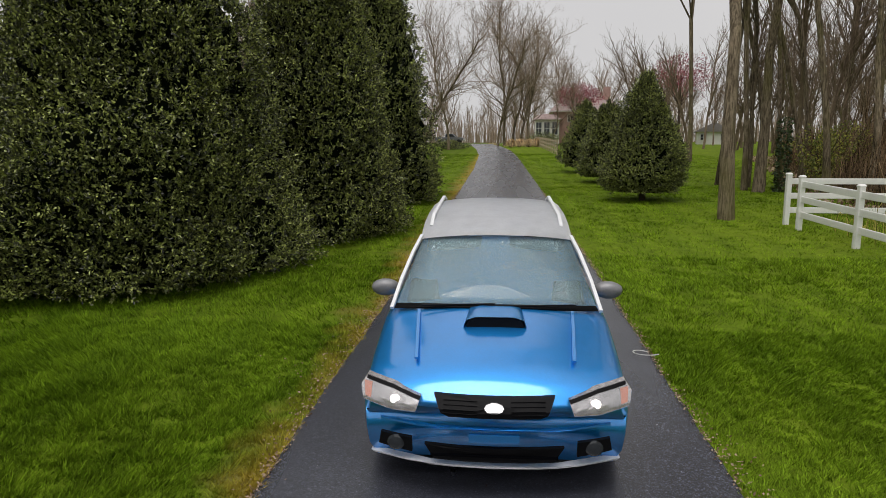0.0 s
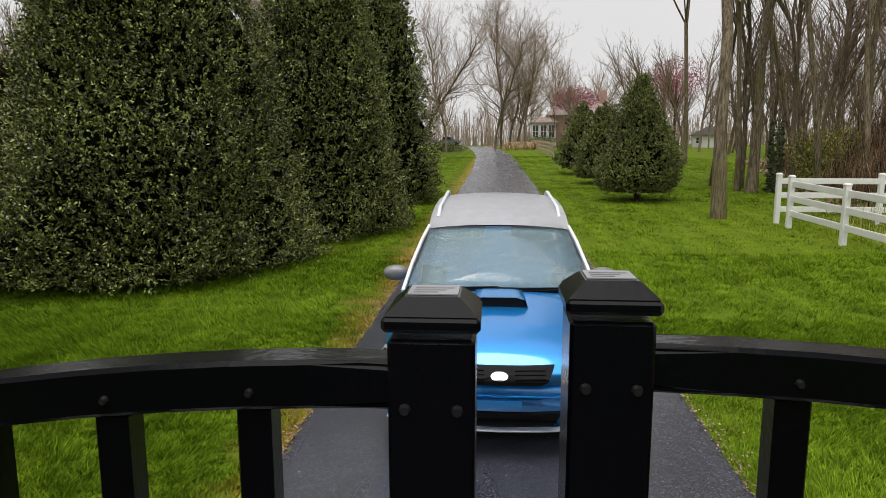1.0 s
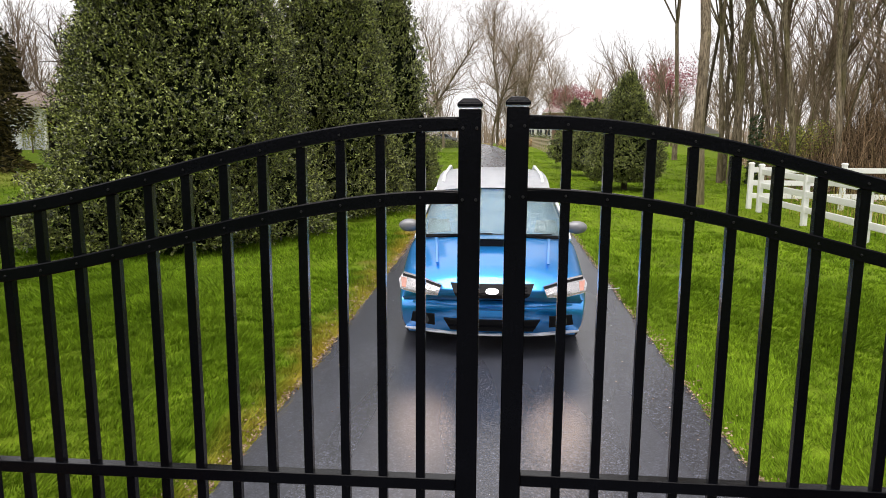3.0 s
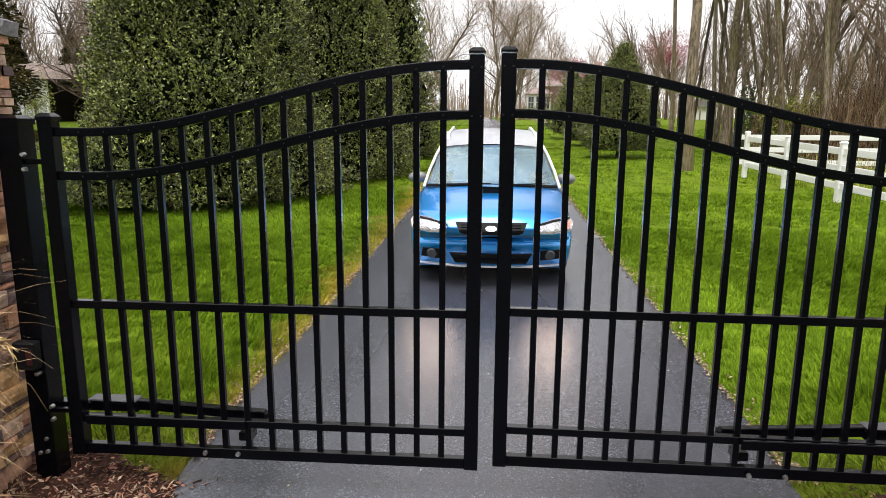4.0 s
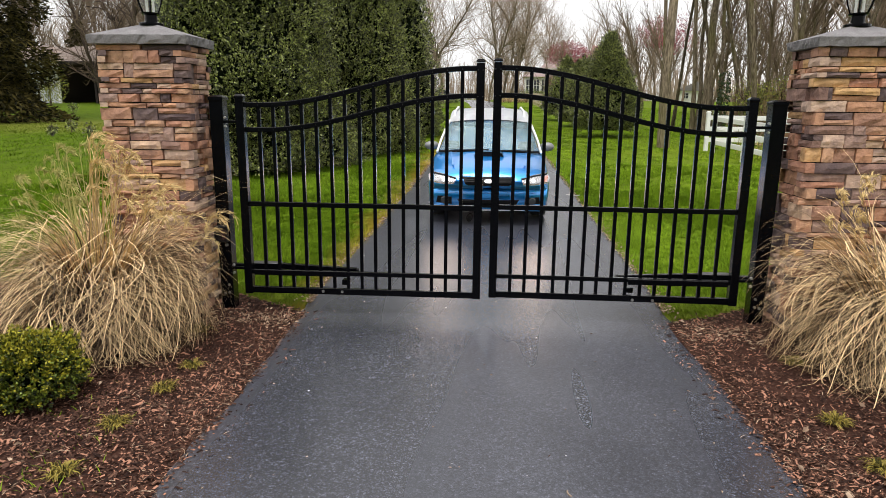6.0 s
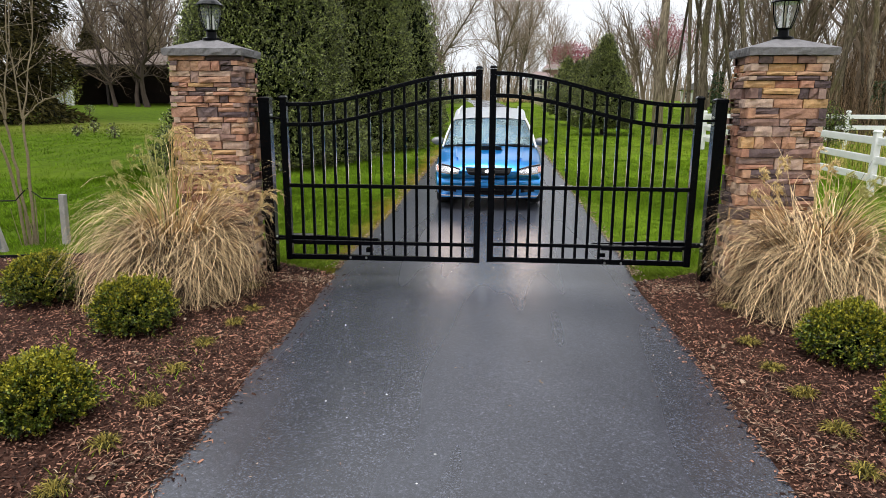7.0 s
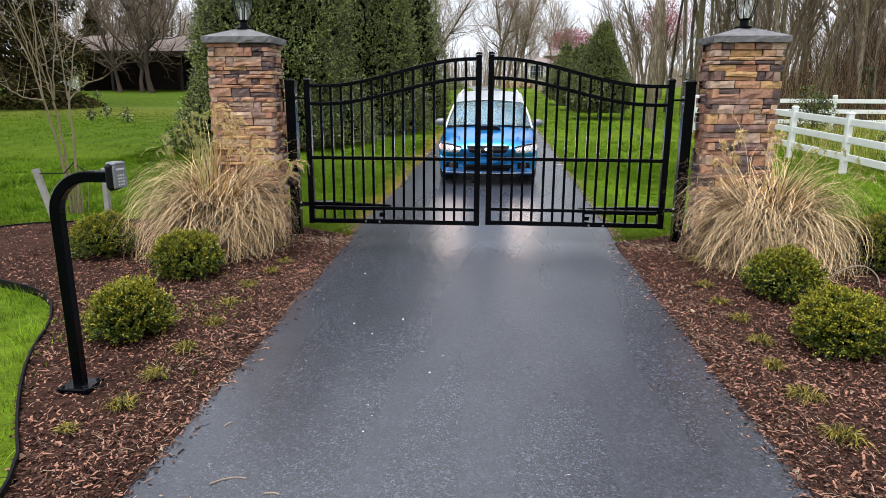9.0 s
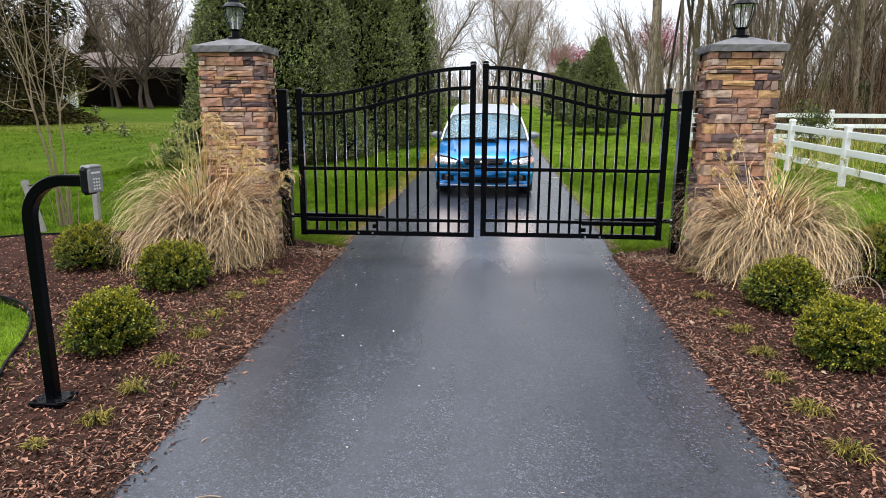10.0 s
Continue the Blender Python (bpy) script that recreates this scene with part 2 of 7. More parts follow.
def stone_material():
    m = material("ledge_stone", (0.4, 0.25, 0.15), 0.85, spec=0.25, vary=0.3, scale=14, fine=110, bump=1.0, bump_scale=38)
    n, l = m.node_tree.nodes, m.node_tree.links
    p = principled(m)
    info = n.new("ShaderNodeObjectInfo")
    ramp = n.new("ShaderNodeValToRGB")
    ramp.color_ramp.interpolation = "CONSTANT"
    tones = [(0.517, 0.319, 0.215), (0.407, 0.237, 0.171), (0.594, 0.429, 0.319), (0.13, 0.095, 0.1), (0.484, 0.292, 0.198), (0.583, 0.369, 0.187), (0.26, 0.165, 0.14), (0.55, 0.407, 0.33), (0.451, 0.242, 0.171), (0.17, 0.125, 0.125), (0.506, 0.286, 0.187), (0.363, 0.253, 0.22)]
    e = ramp.color_ramp.elements
    e[0].color = (*tones[0], 1)
    e[1].position, e[1].color = 1.0 / len(tones), (*tones[1], 1)
    for i, c in enumerate(tones[2:], 2):
        e.new(i / len(tones)).color = (*c, 1)
    l.new(info.outputs["Random"], ramp.inputs[0])
    geo = n.new("ShaderNodeNewGeometry")
    spot = n.new("ShaderNodeTexNoise")
    spot.inputs["Scale"].default_value = 9
    spot.inputs["Detail"].default_value = 6
    spot.inputs["Roughness"].default_value = 0.65
    l.new(geo.outputs["Position"], spot.inputs["Vector"])
    shade = n.new("ShaderNodeValToRGB")
    shade.color_ramp.elements[0].position, shade.color_ramp.elements[1].position = 0.3, 0.7
    shade.color_ramp.elements[0].color, shade.color_ramp.elements[1].color = (0.55, 0.52, 0.55, 1), (1.2, 1.15, 1.05, 1)
    l.new(spot.outputs["Fac"], shade.inputs[0])
    mix = n.new("ShaderNodeMixRGB")
    mix.blend_type = "MULTIPLY"
    mix.inputs[0].default_value = 1
    l.new(ramp.outputs[0], mix.inputs[1])
    l.new(shade.outputs[0], mix.inputs[2])
    l.new(mix.outputs[0], p.inputs["Base Color"])
    return m


ASPHALT = asphalt_material()
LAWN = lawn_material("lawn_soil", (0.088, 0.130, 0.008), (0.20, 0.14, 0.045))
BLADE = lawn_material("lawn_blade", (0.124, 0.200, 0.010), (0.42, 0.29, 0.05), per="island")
MULCH = material("mulch", (0.044, 0.020, 0.014), 0.95, spec=0.1, vary=0.6, scale=6, fine=70, bump=1.0)
CHIP = material("mulch_chip", (0.044, 0.019, 0.013), 0.85, spec=0.2, vary=0.6, scale=1.6, fine=60, per="island", tint=(0.35, 0.175, 0.115), skew=(0.64, 0.25))
LITTER = material("dry_leaf", (0.22, 0.12, 0.07), 0.8, vary=0.4, per="island", tint=(0.45, 0.33, 0.23))
STONE = stone_material()
MORTAR = material("dark_joint", (0.02, 0.014, 0.012), 0.95, vary=0.3)
CAPSTONE = material("cast_stone", (0.18, 0.172, 0.178), 0.85, vary=0.4, scale=9, fine=90, bump=0.8)
BLACK = material("black_powder_coat", (0.0016, 0.0018, 0.0030), 0.22, spec=0.16, vary=0.35, scale=7, fine=120, bump=0.06)
sheen_towards_grazing(BLACK)
BLACK_DULL = material("black_plastic", (0.004, 0.004, 0.005), 0.55, spec=0.15, vary=0.3)
CHROME = material("zinc_steel", (0.5, 0.5, 0.51), 0.35, metal=1.0, vary=0.1)
# silver parts, and the sky's gleam on roof, pillars and lip as colour
SILVER_AND_GLEAM = material("silver_and_sky_gleam", (0.74, 0.75, 0.77), 0.3, metal=0.15, vary=0.1)
BLUE = material("blue_car_paint", (0.008, 0.32, 0.86), 0.42, metal=0.84, vary=0.06, coat=1.0)
principled(BLUE).inputs["Coat IOR"].default_value = 1.9
principled(BLUE).inputs["Coat Roughness"].default_value = 0.12
RUBBER = material("tyre_rubber", (0.015, 0.015, 0.015), 0.8, vary=0.3)
SCREEN = glass("windscreen_glass", (0.42, 0.56, 0.60), 0.02, 0.75)
LENS = glass("clear_lens", (0.9, 0.92, 0.95), 0.03, 0.85)
REFLECTOR = material("lamp_reflector", (0.45, 0.43, 0.43), 0.25, metal=0.8, vary=0.5, scale=30, fine=90)
LAMP_ON = glow("lit_bulb", (1.0, 0.93, 0.86), 5.0)
WHITE = material("white_vinyl", (0.78, 0.78, 0.76), 0.45, vary=0.08, scale=3, fine=30)
WHITE_PAINT = material("white_paint", (0.72, 0.71, 0.68), 0.6, vary=0.1)
HOLLY = material("holly_leaf", (0.020, 0.032, 0.010), 0.30, spec=0.55, vary=0.75, scale=0.9, fine=12, per="island", tint=(0.37, 0.42, 0.11), skew=(0.54, 0.30))
# the shade within hollies and boxwoods, given as a near-black colour
CROWN_SHADE = material("crown_shade_black", (0.003, 0.005, 0.002), 1.0, spec=0.02, vary=0.5, scale=6, fine=40)
BOX = material("boxwood_leaf", (0.019, 0.040, 0.005), 0.38, spec=0.4, vary=0.65, scale=5, fine=20, per="island", tint=(0.17, 0.225, 0.025), skew=(0.55, 0.33))
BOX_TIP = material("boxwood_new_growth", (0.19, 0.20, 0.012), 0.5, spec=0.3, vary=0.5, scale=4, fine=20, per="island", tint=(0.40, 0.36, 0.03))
CONIFER = material("conifer_needles", (0.016, 0.018, 0.008), 0.75, spec=0.08, vary=0.6, scale=0.6, fine=6, per="island", tint=(0.085, 0.070, 0.020))
DRY = material("dry_ornamental_grass", (0.185, 0.098, 0.030), 0.6, spec=0.3, vary=0.72, scale=3, fine=20, per="island", tint=(0.95, 0.685, 0.38))
PLUME = material("pale_seed_plume", (0.60, 0.44, 0.20), 0.8, vary=0.3, per="island")
GREEN_PLUME = material("green_seed_plume", (0.34, 0.36, 0.08), 0.8, vary=0.35, per="island", tint=(0.52, 0.48, 0.18))
TUFT = material("variegated_liriope", (0.055, 0.058, 0.007), 0.6, spec=0.15, vary=0.6, scale=9, fine=40, per="island", tint=(0.30, 0.235, 0.05))
BARK_DARK = material("dark_bark", (0.075, 0.055, 0.045), 0.9, spec=0.2, vary=0.4, scale=2.0, fine=26, per="object")
TWIG = material("twigs", (0.17, 0.128, 0.09), 0.9, spec=0.15, vary=0.4, scale=0.5, fine=3)
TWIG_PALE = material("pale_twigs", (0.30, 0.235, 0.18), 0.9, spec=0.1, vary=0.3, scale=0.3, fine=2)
PALE_STEM = material("smooth_pale_bark", (0.24, 0.19, 0.12), 0.8, spec=0.2, vary=0.3, scale=5, fine=40)
BLOOM = material("red_spring_buds", (0.30, 0.045, 0.07), 0.8, vary=0.4, per="island", tint=(0.42, 0.11, 0.14))
IVY = material("ivy_leaf", (0.022, 0.04, 0.012), 0.5, vary=0.5, per="island", tint=(0.05, 0.09, 0.02))
BRICK = material("pinkish_brick", (0.42, 0.26, 0.23), 0.9, vary=0.2, scale=1.5, fine=14)
ROOF = material("weathered_pink_grey_shingle", (0.29, 0.22, 0.21), 0.9, vary=0.25, scale=2, fine=20)
TIN = material("weathered_metal_roof", (0.30, 0.235, 0.205), 0.7, vary=0.45, scale=0.5, fine=7)
PALE_TIN = material("pale_sheet_metal", (0.50, 0.51, 0.53), 0.5, metal=0.2, vary=0.2, scale=0.8, fine=9)
OLD_WOOD = material("dark_barn_boards", (0.016, 0.010, 0.009), 0.9, vary=0.4, scale=2, fine=18)
FENCE_WOOD = material("pale_timber", (0.42, 0.34, 0.24), 0.85, vary=0.25, scale=4, fine=30)
GREY_WOOD = material("grey_stake_wood", (0.30, 0.28, 0.26), 0.85, vary=0.3, scale=9, fine=60)
PANE = material("dark_window_pane", (0.03, 0.035, 0.04), 0.08, spec=0.7, vary=0.1)
PEBBLE = material("pale_grit", (0.5, 0.5, 0.5), 0.8, vary=0.3, per="island")
GREY_CASE = material("grey_keypad_case", (0.22, 0.22, 0.23), 0.4, vary=0.15, metal=0.3)
KEY = material("pale_keys", (0.55, 0.55, 0.55), 0.5, vary=0.1)
RED_LABEL = material("red_label", (0.03, 0.003, 0.005), 0.5, vary=0.1)
STICKER = material("silver_label", (0.34, 0.34, 0.36), 0.35, metal=0.3, vary=0.1)
BUD_GREEN = material("lime_spring_leaf", (0.14, 0.20, 0.02), 0.6, vary=0.4, per="island", tint=(0.30, 0.30, 0.03))

# ---- building helpers ----


def gz(x, y):
    """Height of the ground: level by the road, a gentle rise behind the gate."""
    y = 0.5 * (y + math.sqrt(y * y + 0.3))
    y = min(y, 200.0)
    return 0.0365 * y - 7.5e-5 * y * y


def gz_np(y):
    y = np.minimum(0.5 * (y + np.sqrt(y * y + 0.3)), 200.0)
    return 0.0365 * y - 7.5e-5 * y * y


def np_mesh(name, verts, faces, mat, smooth=False):
    """A mesh from arrays; all faces have the same number of corners."""
    verts, faces = np.asarray(verts, np.float32), np.asarray(faces, np.int32)
    me = bpy.data.meshes.new(name)
    count, k = faces.shape
    me.vertices.add(len(verts))
    me.vertices.foreach_set("co", verts.ravel())
    me.loops.add(count * k)
    me.loops.foreach_set("vertex_index", faces.ravel())
    me.polygons.add(count)
    me.polygons.foreach_set("loop_start", np.arange(0, count * k, k, dtype=np.int32))
    me.polygons.foreach_set("use_smooth", np.full(count, smooth, dtype=bool))
    me.update(calc_edges=True)
    me.materials.append(mat)
    return me


def part(name, bm, mat, parent, label="", smooth=False):
    """One bmesh (or mesh) as an object under a thing or a part."""
    if isinstance(bm, bmesh.types.BMesh):
        me = bpy.data.meshes.new(name)
        bmesh.ops.recalc_face_normals(bm, faces=bm.faces)
        if smooth:
            for f in bm.faces:
                f.smooth = True
        bm.to_mesh(me)
        bm.free()
        me.materials.append(mat)
    else:
        me = bm
    ob = new(name, me)
    if parent:
        ob.parent = parent
    if label:
        ob["label"] = label
    return ob


def thing(name, label, category, at=(0, 0, 0), group="", turn=0.0):
    ob = new(name)
    ob.empty_display_size = 0.1
    ob.matrix_world = pose(*at, 0, 0, turn)
    return tagged(ob, label, category, group)


def box(bm, lo, hi, bevel=0.0):
    """A box between two corners, its edges rounded by bevel."""
    lo, hi = Vector(lo), Vector(hi)
    r = bmesh.ops.create_cube(bm, size=1.0)
    for v in r["verts"]:
        v.co = Vector((lo[i] + hi[i]) / 2 + v.co[i] * (hi[i] - lo[i]) for i in range(3))
    if bevel:
        edges = list({e for v in r["verts"] for e in v.link_edges})
        bmesh.ops.bevel(bm, geom=edges, offset=bevel, segments=1, affect="EDGES")
    return bm


def boxed(lo, hi, bevel=0.0):
    return box(bmesh.new(), lo, hi, bevel)


def rod(bm, a, b, ra, rb=None, sides=10):
    """A tapered round bar from a to b."""
    a, b = Vector(a), Vector(b)
    rb = ra if rb is None else rb
    d = b - a
    m = Matrix.Translation((a + b) / 2) @ d.to_track_quat("Z", "Y").to_matrix().to_4x4()
    bmesh.ops.create_cone(bm, cap_ends=True, segments=sides, radius1=ra, radius2=rb, depth=d.length, matrix=m)
    return bm


def lathe(profile, sides=16, centre=(0, 0, 0)):
    """A turned form from (radius, height) pairs."""
    bm = bmesh.new()
    rings = []
    for r, z in profile:
        rings.append([bm.verts.new((centre[0] + r * math.cos(2 * math.pi * i / sides), centre[1] + r * math.sin(2 * math.pi * i / sides), centre[2] + z)) for i in range(sides)])
    for a, b in zip(rings, rings[1:]):
        for i in range(sides):
            bm.faces.new((a[i], a[(i + 1) % sides], b[(i + 1) % sides], b[i]))
    bm.faces.new(rings[0][::-1])
    bm.faces.new(rings[-1])
    return bm


def prism(outline, y0, y1, bevel=0.0):
    """An outline of (x, z) pairs, drawn out from y0 to y1."""
    bm = bmesh.new()
    a = [bm.verts.new((x, y0, z)) for x, z in outline]
    b = [bm.verts.new((x, y1, z)) for x, z in outline]
    bm.faces.new(a)
    bm.faces.new(b[::-1])
    for i in range(len(a)):
        j = (i + 1) % len(a)
        bm.faces.new((a[j], a[i], b[i], b[j]))
    if bevel:
        bmesh.ops.bevel(bm, geom=list(bm.edges), offset=bevel, segments=1, affect="EDGES")
    return bm


def swept(path, half_w, half_h, up=(0, 0, 1)):
    """A bar of rectangular section along a path; half_w is across, half_h along up."""
    bm = bmesh.new()
    rings = []
    path = [Vector(p) for p in path]
    for i, p in enumerate(path):
        d = (path[min(i + 1, len(path) - 1)] - path[max(i - 1, 0)]).normalized()
        side = d.cross(Vector(up)).normalized()
        top = side.cross(d).normalized()
        c = 0.82
        ring = [(-1, -c), (-c, -1), (c, -1), (1, -c), (1, c), (c, 1), (-c, 1), (-1, c)]
        rings.append([bm.verts.new(p + side * (half_w * u) + top * (half_h * v)) for u, v in ring])
    for a, b in zip(rings, rings[1:]):
        for i in range(8):
            bm.faces.new((a[i], a[(i + 1) % 8], b[(i + 1) % 8], b[i]))
    bm.faces.new(rings[0][::-1])
    bm.faces.new(rings[-1])
    return bm


def leaves_mesh(name, points, normals, length, width, mat, rng, spread=0.9):
    """Small folded leaves, one quad each, at the points, leaning about the normals."""
    n = len(points)
    d = normals + rng.normal(0, spread, (n, 3))
    d /= np.linalg.norm(d, axis=1)[:, None] + 1e-9
    s = np.cross(d, rng.normal(0, 1, (n, 3)))
    s /= np.linalg.norm(s, axis=1)[:, None] + 1e-9
    up = np.cross(s, d)
    ln = (length * rng.uniform(0.65, 1.3, n))[:, None]
    wd = (width * rng.uniform(0.7, 1.25, n))[:, None] * 0.5
    v = np.empty((n, 4, 3), np.float32)
    v[:, 0] = points
    v[:, 1] = points + d * ln * 0.5 + s * wd + up * wd * 0.35
    v[:, 2] = points + d * ln
    v[:, 3] = points + d * ln * 0.5 - s * wd + up * wd * 0.35
    return np_mesh(name, v.reshape(-1, 3), np.arange(n * 4).reshape(-1, 4), mat)


def lumps(p, seed, freq):
    """A smooth uneven field over space, about -1 to 1."""
    r = np.random.default_rng(seed)
    f = np.zeros(len(p))
    for k in range(6):
        w = r.normal(0, 1, 3)
        w *= freq * r.uniform(0.7, 1.6) / np.linalg.norm(w)
        f += np.sin(p @ w + r.uniform(0, 6.28))
    return f / 3.0


def tubes(segments, sides):
    """Arrays for tapered limbs from rows (ax, ay, az, bx, by, bz, ra, rb)."""
    seg = np.asarray(segments, np.float32)
    a, b, ra, rb = seg[:, :3], seg[:, 3:6], seg[:, 6], seg[:, 7]
    d = b - a
    d /= np.linalg.norm(d, axis=1)[:, None] + 1e-9
    ref = np.where(np.abs(d[:, 2:3]) > 0.9, np.array([[1.0, 0, 0]]), np.array([[0, 0, 1.0]]))
    s = np.cross(d, ref)
    s /= np.linalg.norm(s, axis=1)[:, None] + 1e-9
    u = np.cross(s, d)
    n = len(seg)
    v = np.empty((n, 2 * sides, 3), np.float32)
    for i in range(sides):
        c, e = math.cos(2 * math.pi * i / sides), math.sin(2 * math.pi * i / sides)
        o = s * c + u * e
        v[:, i] = a + o * ra[:, None]
        v[:, sides + i] = b + o * rb[:, None]
    q = np.array([(i, (i + 1) % sides, sides + (i + 1) % sides, sides + i) for i in range(sides)])
    f = (np.arange(n)[:, None, None] * 2 * sides + q[None]).reshape(-1, 4)
    return v.reshape(-1, 3), f


def grow(rng, height, radius, levels, lean=0.0, low=0.35, kink=0.10, fan=0.8, children=5):
    """Limb rows of a bare tree: the trunk's and, apart, the branches' rows."""
    trunk, limbs = [], []

    def limb(p, d, length, r, level, steps, store):
        pts = [(p.copy(), r)]
        for i in range(steps):
            d = d + rng.normal(0, kink * (1 + level * 0.8), 3)
            d[2] += 0.05 * level
            d = d / np.linalg.norm(d)
            q = p + d * length / steps
            r2 = r * (1 - 0.55 / steps) if level == 0 else r * (1 - 0.75 / steps)
            store.append((*p, *q, r, r2))
            p, r = q, r2
            pts.append((p.copy(), r))
            frac = (i + 1) / steps
            if level < levels and (level > 0 or frac > low):
                many = children if level == 0 else 2
                for _ in range(many if rng.random() < 0.85 else 1):
                    az = rng.uniform(0, 2 * math.pi)
                    side = np.array([math.cos(az), math.sin(az), rng.uniform(0.1, 0.9)])
                    nd = d * (1 - fan * 0.5) + side * fan * rng.uniform(0.6, 1.1)
                    nd /= np.linalg.norm(nd)
                    nl = length * rng.uniform(0.28, 0.55) * (1.15 - 0.5 * frac if level == 0 else 0.9)
                    limb(p, nd, nl, r * rng.uniform(0.35, 0.6), level + 1, max(3, steps - 2 if level else 5), limbs)

    limb(np.array([0.0, 0.0, -0.1]), np.array([lean, 0.0, 1.0]), height, radius, 0, 9, trunk)
    return trunk, limbs


def chain(rows, sides):
    """One unbroken tapered tube through rows that follow on from each other."""
    pts = [np.array(rows[0][:3])] + [np.array(r[3:6]) for r in rows]
    rad = [rows[0][6]] + [r[7] for r in rows]
    v = []
    for k, p in enumerate(pts):
        d = pts[min(k + 1, len(pts) - 1)] - pts[max(k - 1, 0)]
        d = d / np.linalg.norm(d)
        s = np.cross(d, (0.0, 1.0, 0.0))
        s /= np.linalg.norm(s)
        u = np.cross(s, d)
        flare = 1.35 if k == 0 else 1.0
        for i in range(sides):
            a = 2 * math.pi * i / sides
            v.append(p + (s * math.cos(a) + u * math.sin(a)) * rad[k] * flare * (1 + 0.06 * math.sin(3 * a + k)))
    i = np.arange(sides)[None] + sides * np.arange(len(pts) - 1)[:, None]
    j = (np.arange(sides)[None] + 1) % sides + sides * np.arange(len(pts) - 1)[:, None]
    return np.array(v), np.stack([i, j, j + sides, i + sides], -1).reshape(-1, 4)

SCREW = material("dull_black_screw", (0.008, 0.008, 0.009), 0.45, metal=0.1, spec=0.3, vary=0.2)
CLEAR = material("lantern_pane", (0.85, 0.9, 0.92), 0.06, spec=0.6, vary=0.03)
principled(CLEAR).inputs["Alpha"].default_value = 0.10
MOTOR = material("worn_motor_cover", (0.11, 0.11, 0.115), 0.35, metal=0.4, vary=0.2)
BRIAR = material("red_brown_briar", (0.042, 0.028, 0.017), 0.9, spec=0.05, vary=0.7, per="island", tint=(0.23, 0.155, 0.092))


def bark_material(name, color):
    m = material(name, color, 0.9, spec=0.1, vary=0.55, scale=1.2, fine=22, per="object")
    n, l = m.node_tree.nodes, m.node_tree.links
    p = principled(m)
    geo = n.new("ShaderNodeNewGeometry")
    long = n.new("ShaderNodeMapping")
    long.inputs["Scale"].default_value = (1, 1, 0.12)
    l.new(geo.outputs["Position"], long.inputs["Vector"])
    furrow = n.new("ShaderNodeTexNoise")
    furrow.inputs["Scale"].default_value = 26
    furrow.inputs["Detail"].default_value = 5
    l.new(long.outputs[0], furrow.inputs["Vector"])
    tone = n.new("ShaderNodeValToRGB")
    tone.color_ramp.elements[0].position, tone.color_ramp.elements[1].position = 0.38, 0.62
    tone.color_ramp.elements[0].color, tone.color_ramp.elements[1].color = (0.45, 0.43, 0.40, 1), (1.25, 1.22, 1.17, 1)
    l.new(furrow.outputs["Fac"], tone.inputs[0])
    mix = n.new("ShaderNodeMixRGB")
    mix.blend_type = "MULTIPLY"
    mix.inputs[0].default_value = 1
    l.new(p.inputs["Base Color"].links[0].from_socket, mix.inputs[1])
    l.new(tone.outputs[0], mix.inputs[2])
    moss = n.new("ShaderNodeTexNoise")
    moss.inputs["Scale"].default_value = 0.9
    moss.inputs["Detail"].default_value = 4
    l.new(geo.outputs["Position"], moss.inputs["Vector"])
    where = n.new("ShaderNodeMapRange")
    where.inputs["From Min"].default_value, where.inputs["From Max"].default_value = 0.48, 0.68
    where.inputs["To Max"].default_value = 0.6
    l.new(moss.outputs["Fac"], where.inputs["Value"])
    green = n.new("ShaderNodeMixRGB")
    green.inputs[2].default_value = (0.13, 0.12, 0.04, 1)
    l.new(where.outputs[0], green.inputs[0])
    l.new(mix.outputs[0], green.inputs[1])
    l.new(green.outputs[0], p.inputs["Base Color"])
    b = n.new("ShaderNodeBump")
    b.inputs["Strength"].default_value = 0.9
    b.inputs["Distance"].default_value = 0.03
    l.new(furrow.outputs["Fac"], b.inputs["Height"])
    l.new(b.outputs[0], p.inputs["Normal"])
    return m


BARK = bark_material("furrowed_bark", (0.18, 0.148, 0.108))
WEED = material("tall_weeds", (0.16, 0.17, 0.03), 0.7, spec=0.1, vary=0.5, per="island", tint=(0.50, 0.42, 0.12))


def ribbon(paths, widths, mat, name):
    """Blades along paths of shape (n, k, 3), tapering to a point."""
    n, k, _ = paths.shape
    d = paths[:, -1] - paths[:, 0]
    side = np.cross(d, np.array([0, 0, 1.0]))
    side /= np.linalg.norm(side, axis=1)[:, None] + 1e-9
    t = np.linspace(0, 1, k)
    w = widths[:, None] * (1 - 0.85 * t[None] ** 2)
    v = np.empty((n, k, 2, 3))
    v[:, :, 0] = paths - side[:, None] * w[..., None]
    v[:, :, 1] = paths + side[:, None] * w[..., None]
    b = np.arange(n)[:, None] * k * 2 + np.arange(k - 1)[None] * 2
    f = np.stack([b, b + 1, b + 3, b + 2], -1).reshape(-1, 4)
    return np_mesh(name, v.reshape(-1, 3), f, mat)


# ---- ground, drive and beds ----


def edge_left(y):
    """The tar's western edge at y (a number or an array)."""
    return np.interp(y, (-60, -5, -2, 0, 1, 2.5, 4, 8, 20, 37, 57, 75, 95, 113, 124), (-1.55, -1.55, -1.61, -1.65, -1.67, -1.61, -1.56, -1.49, -1.38, -1.28, -1.5, -2.3, -3.5, -4.8, -12.0))


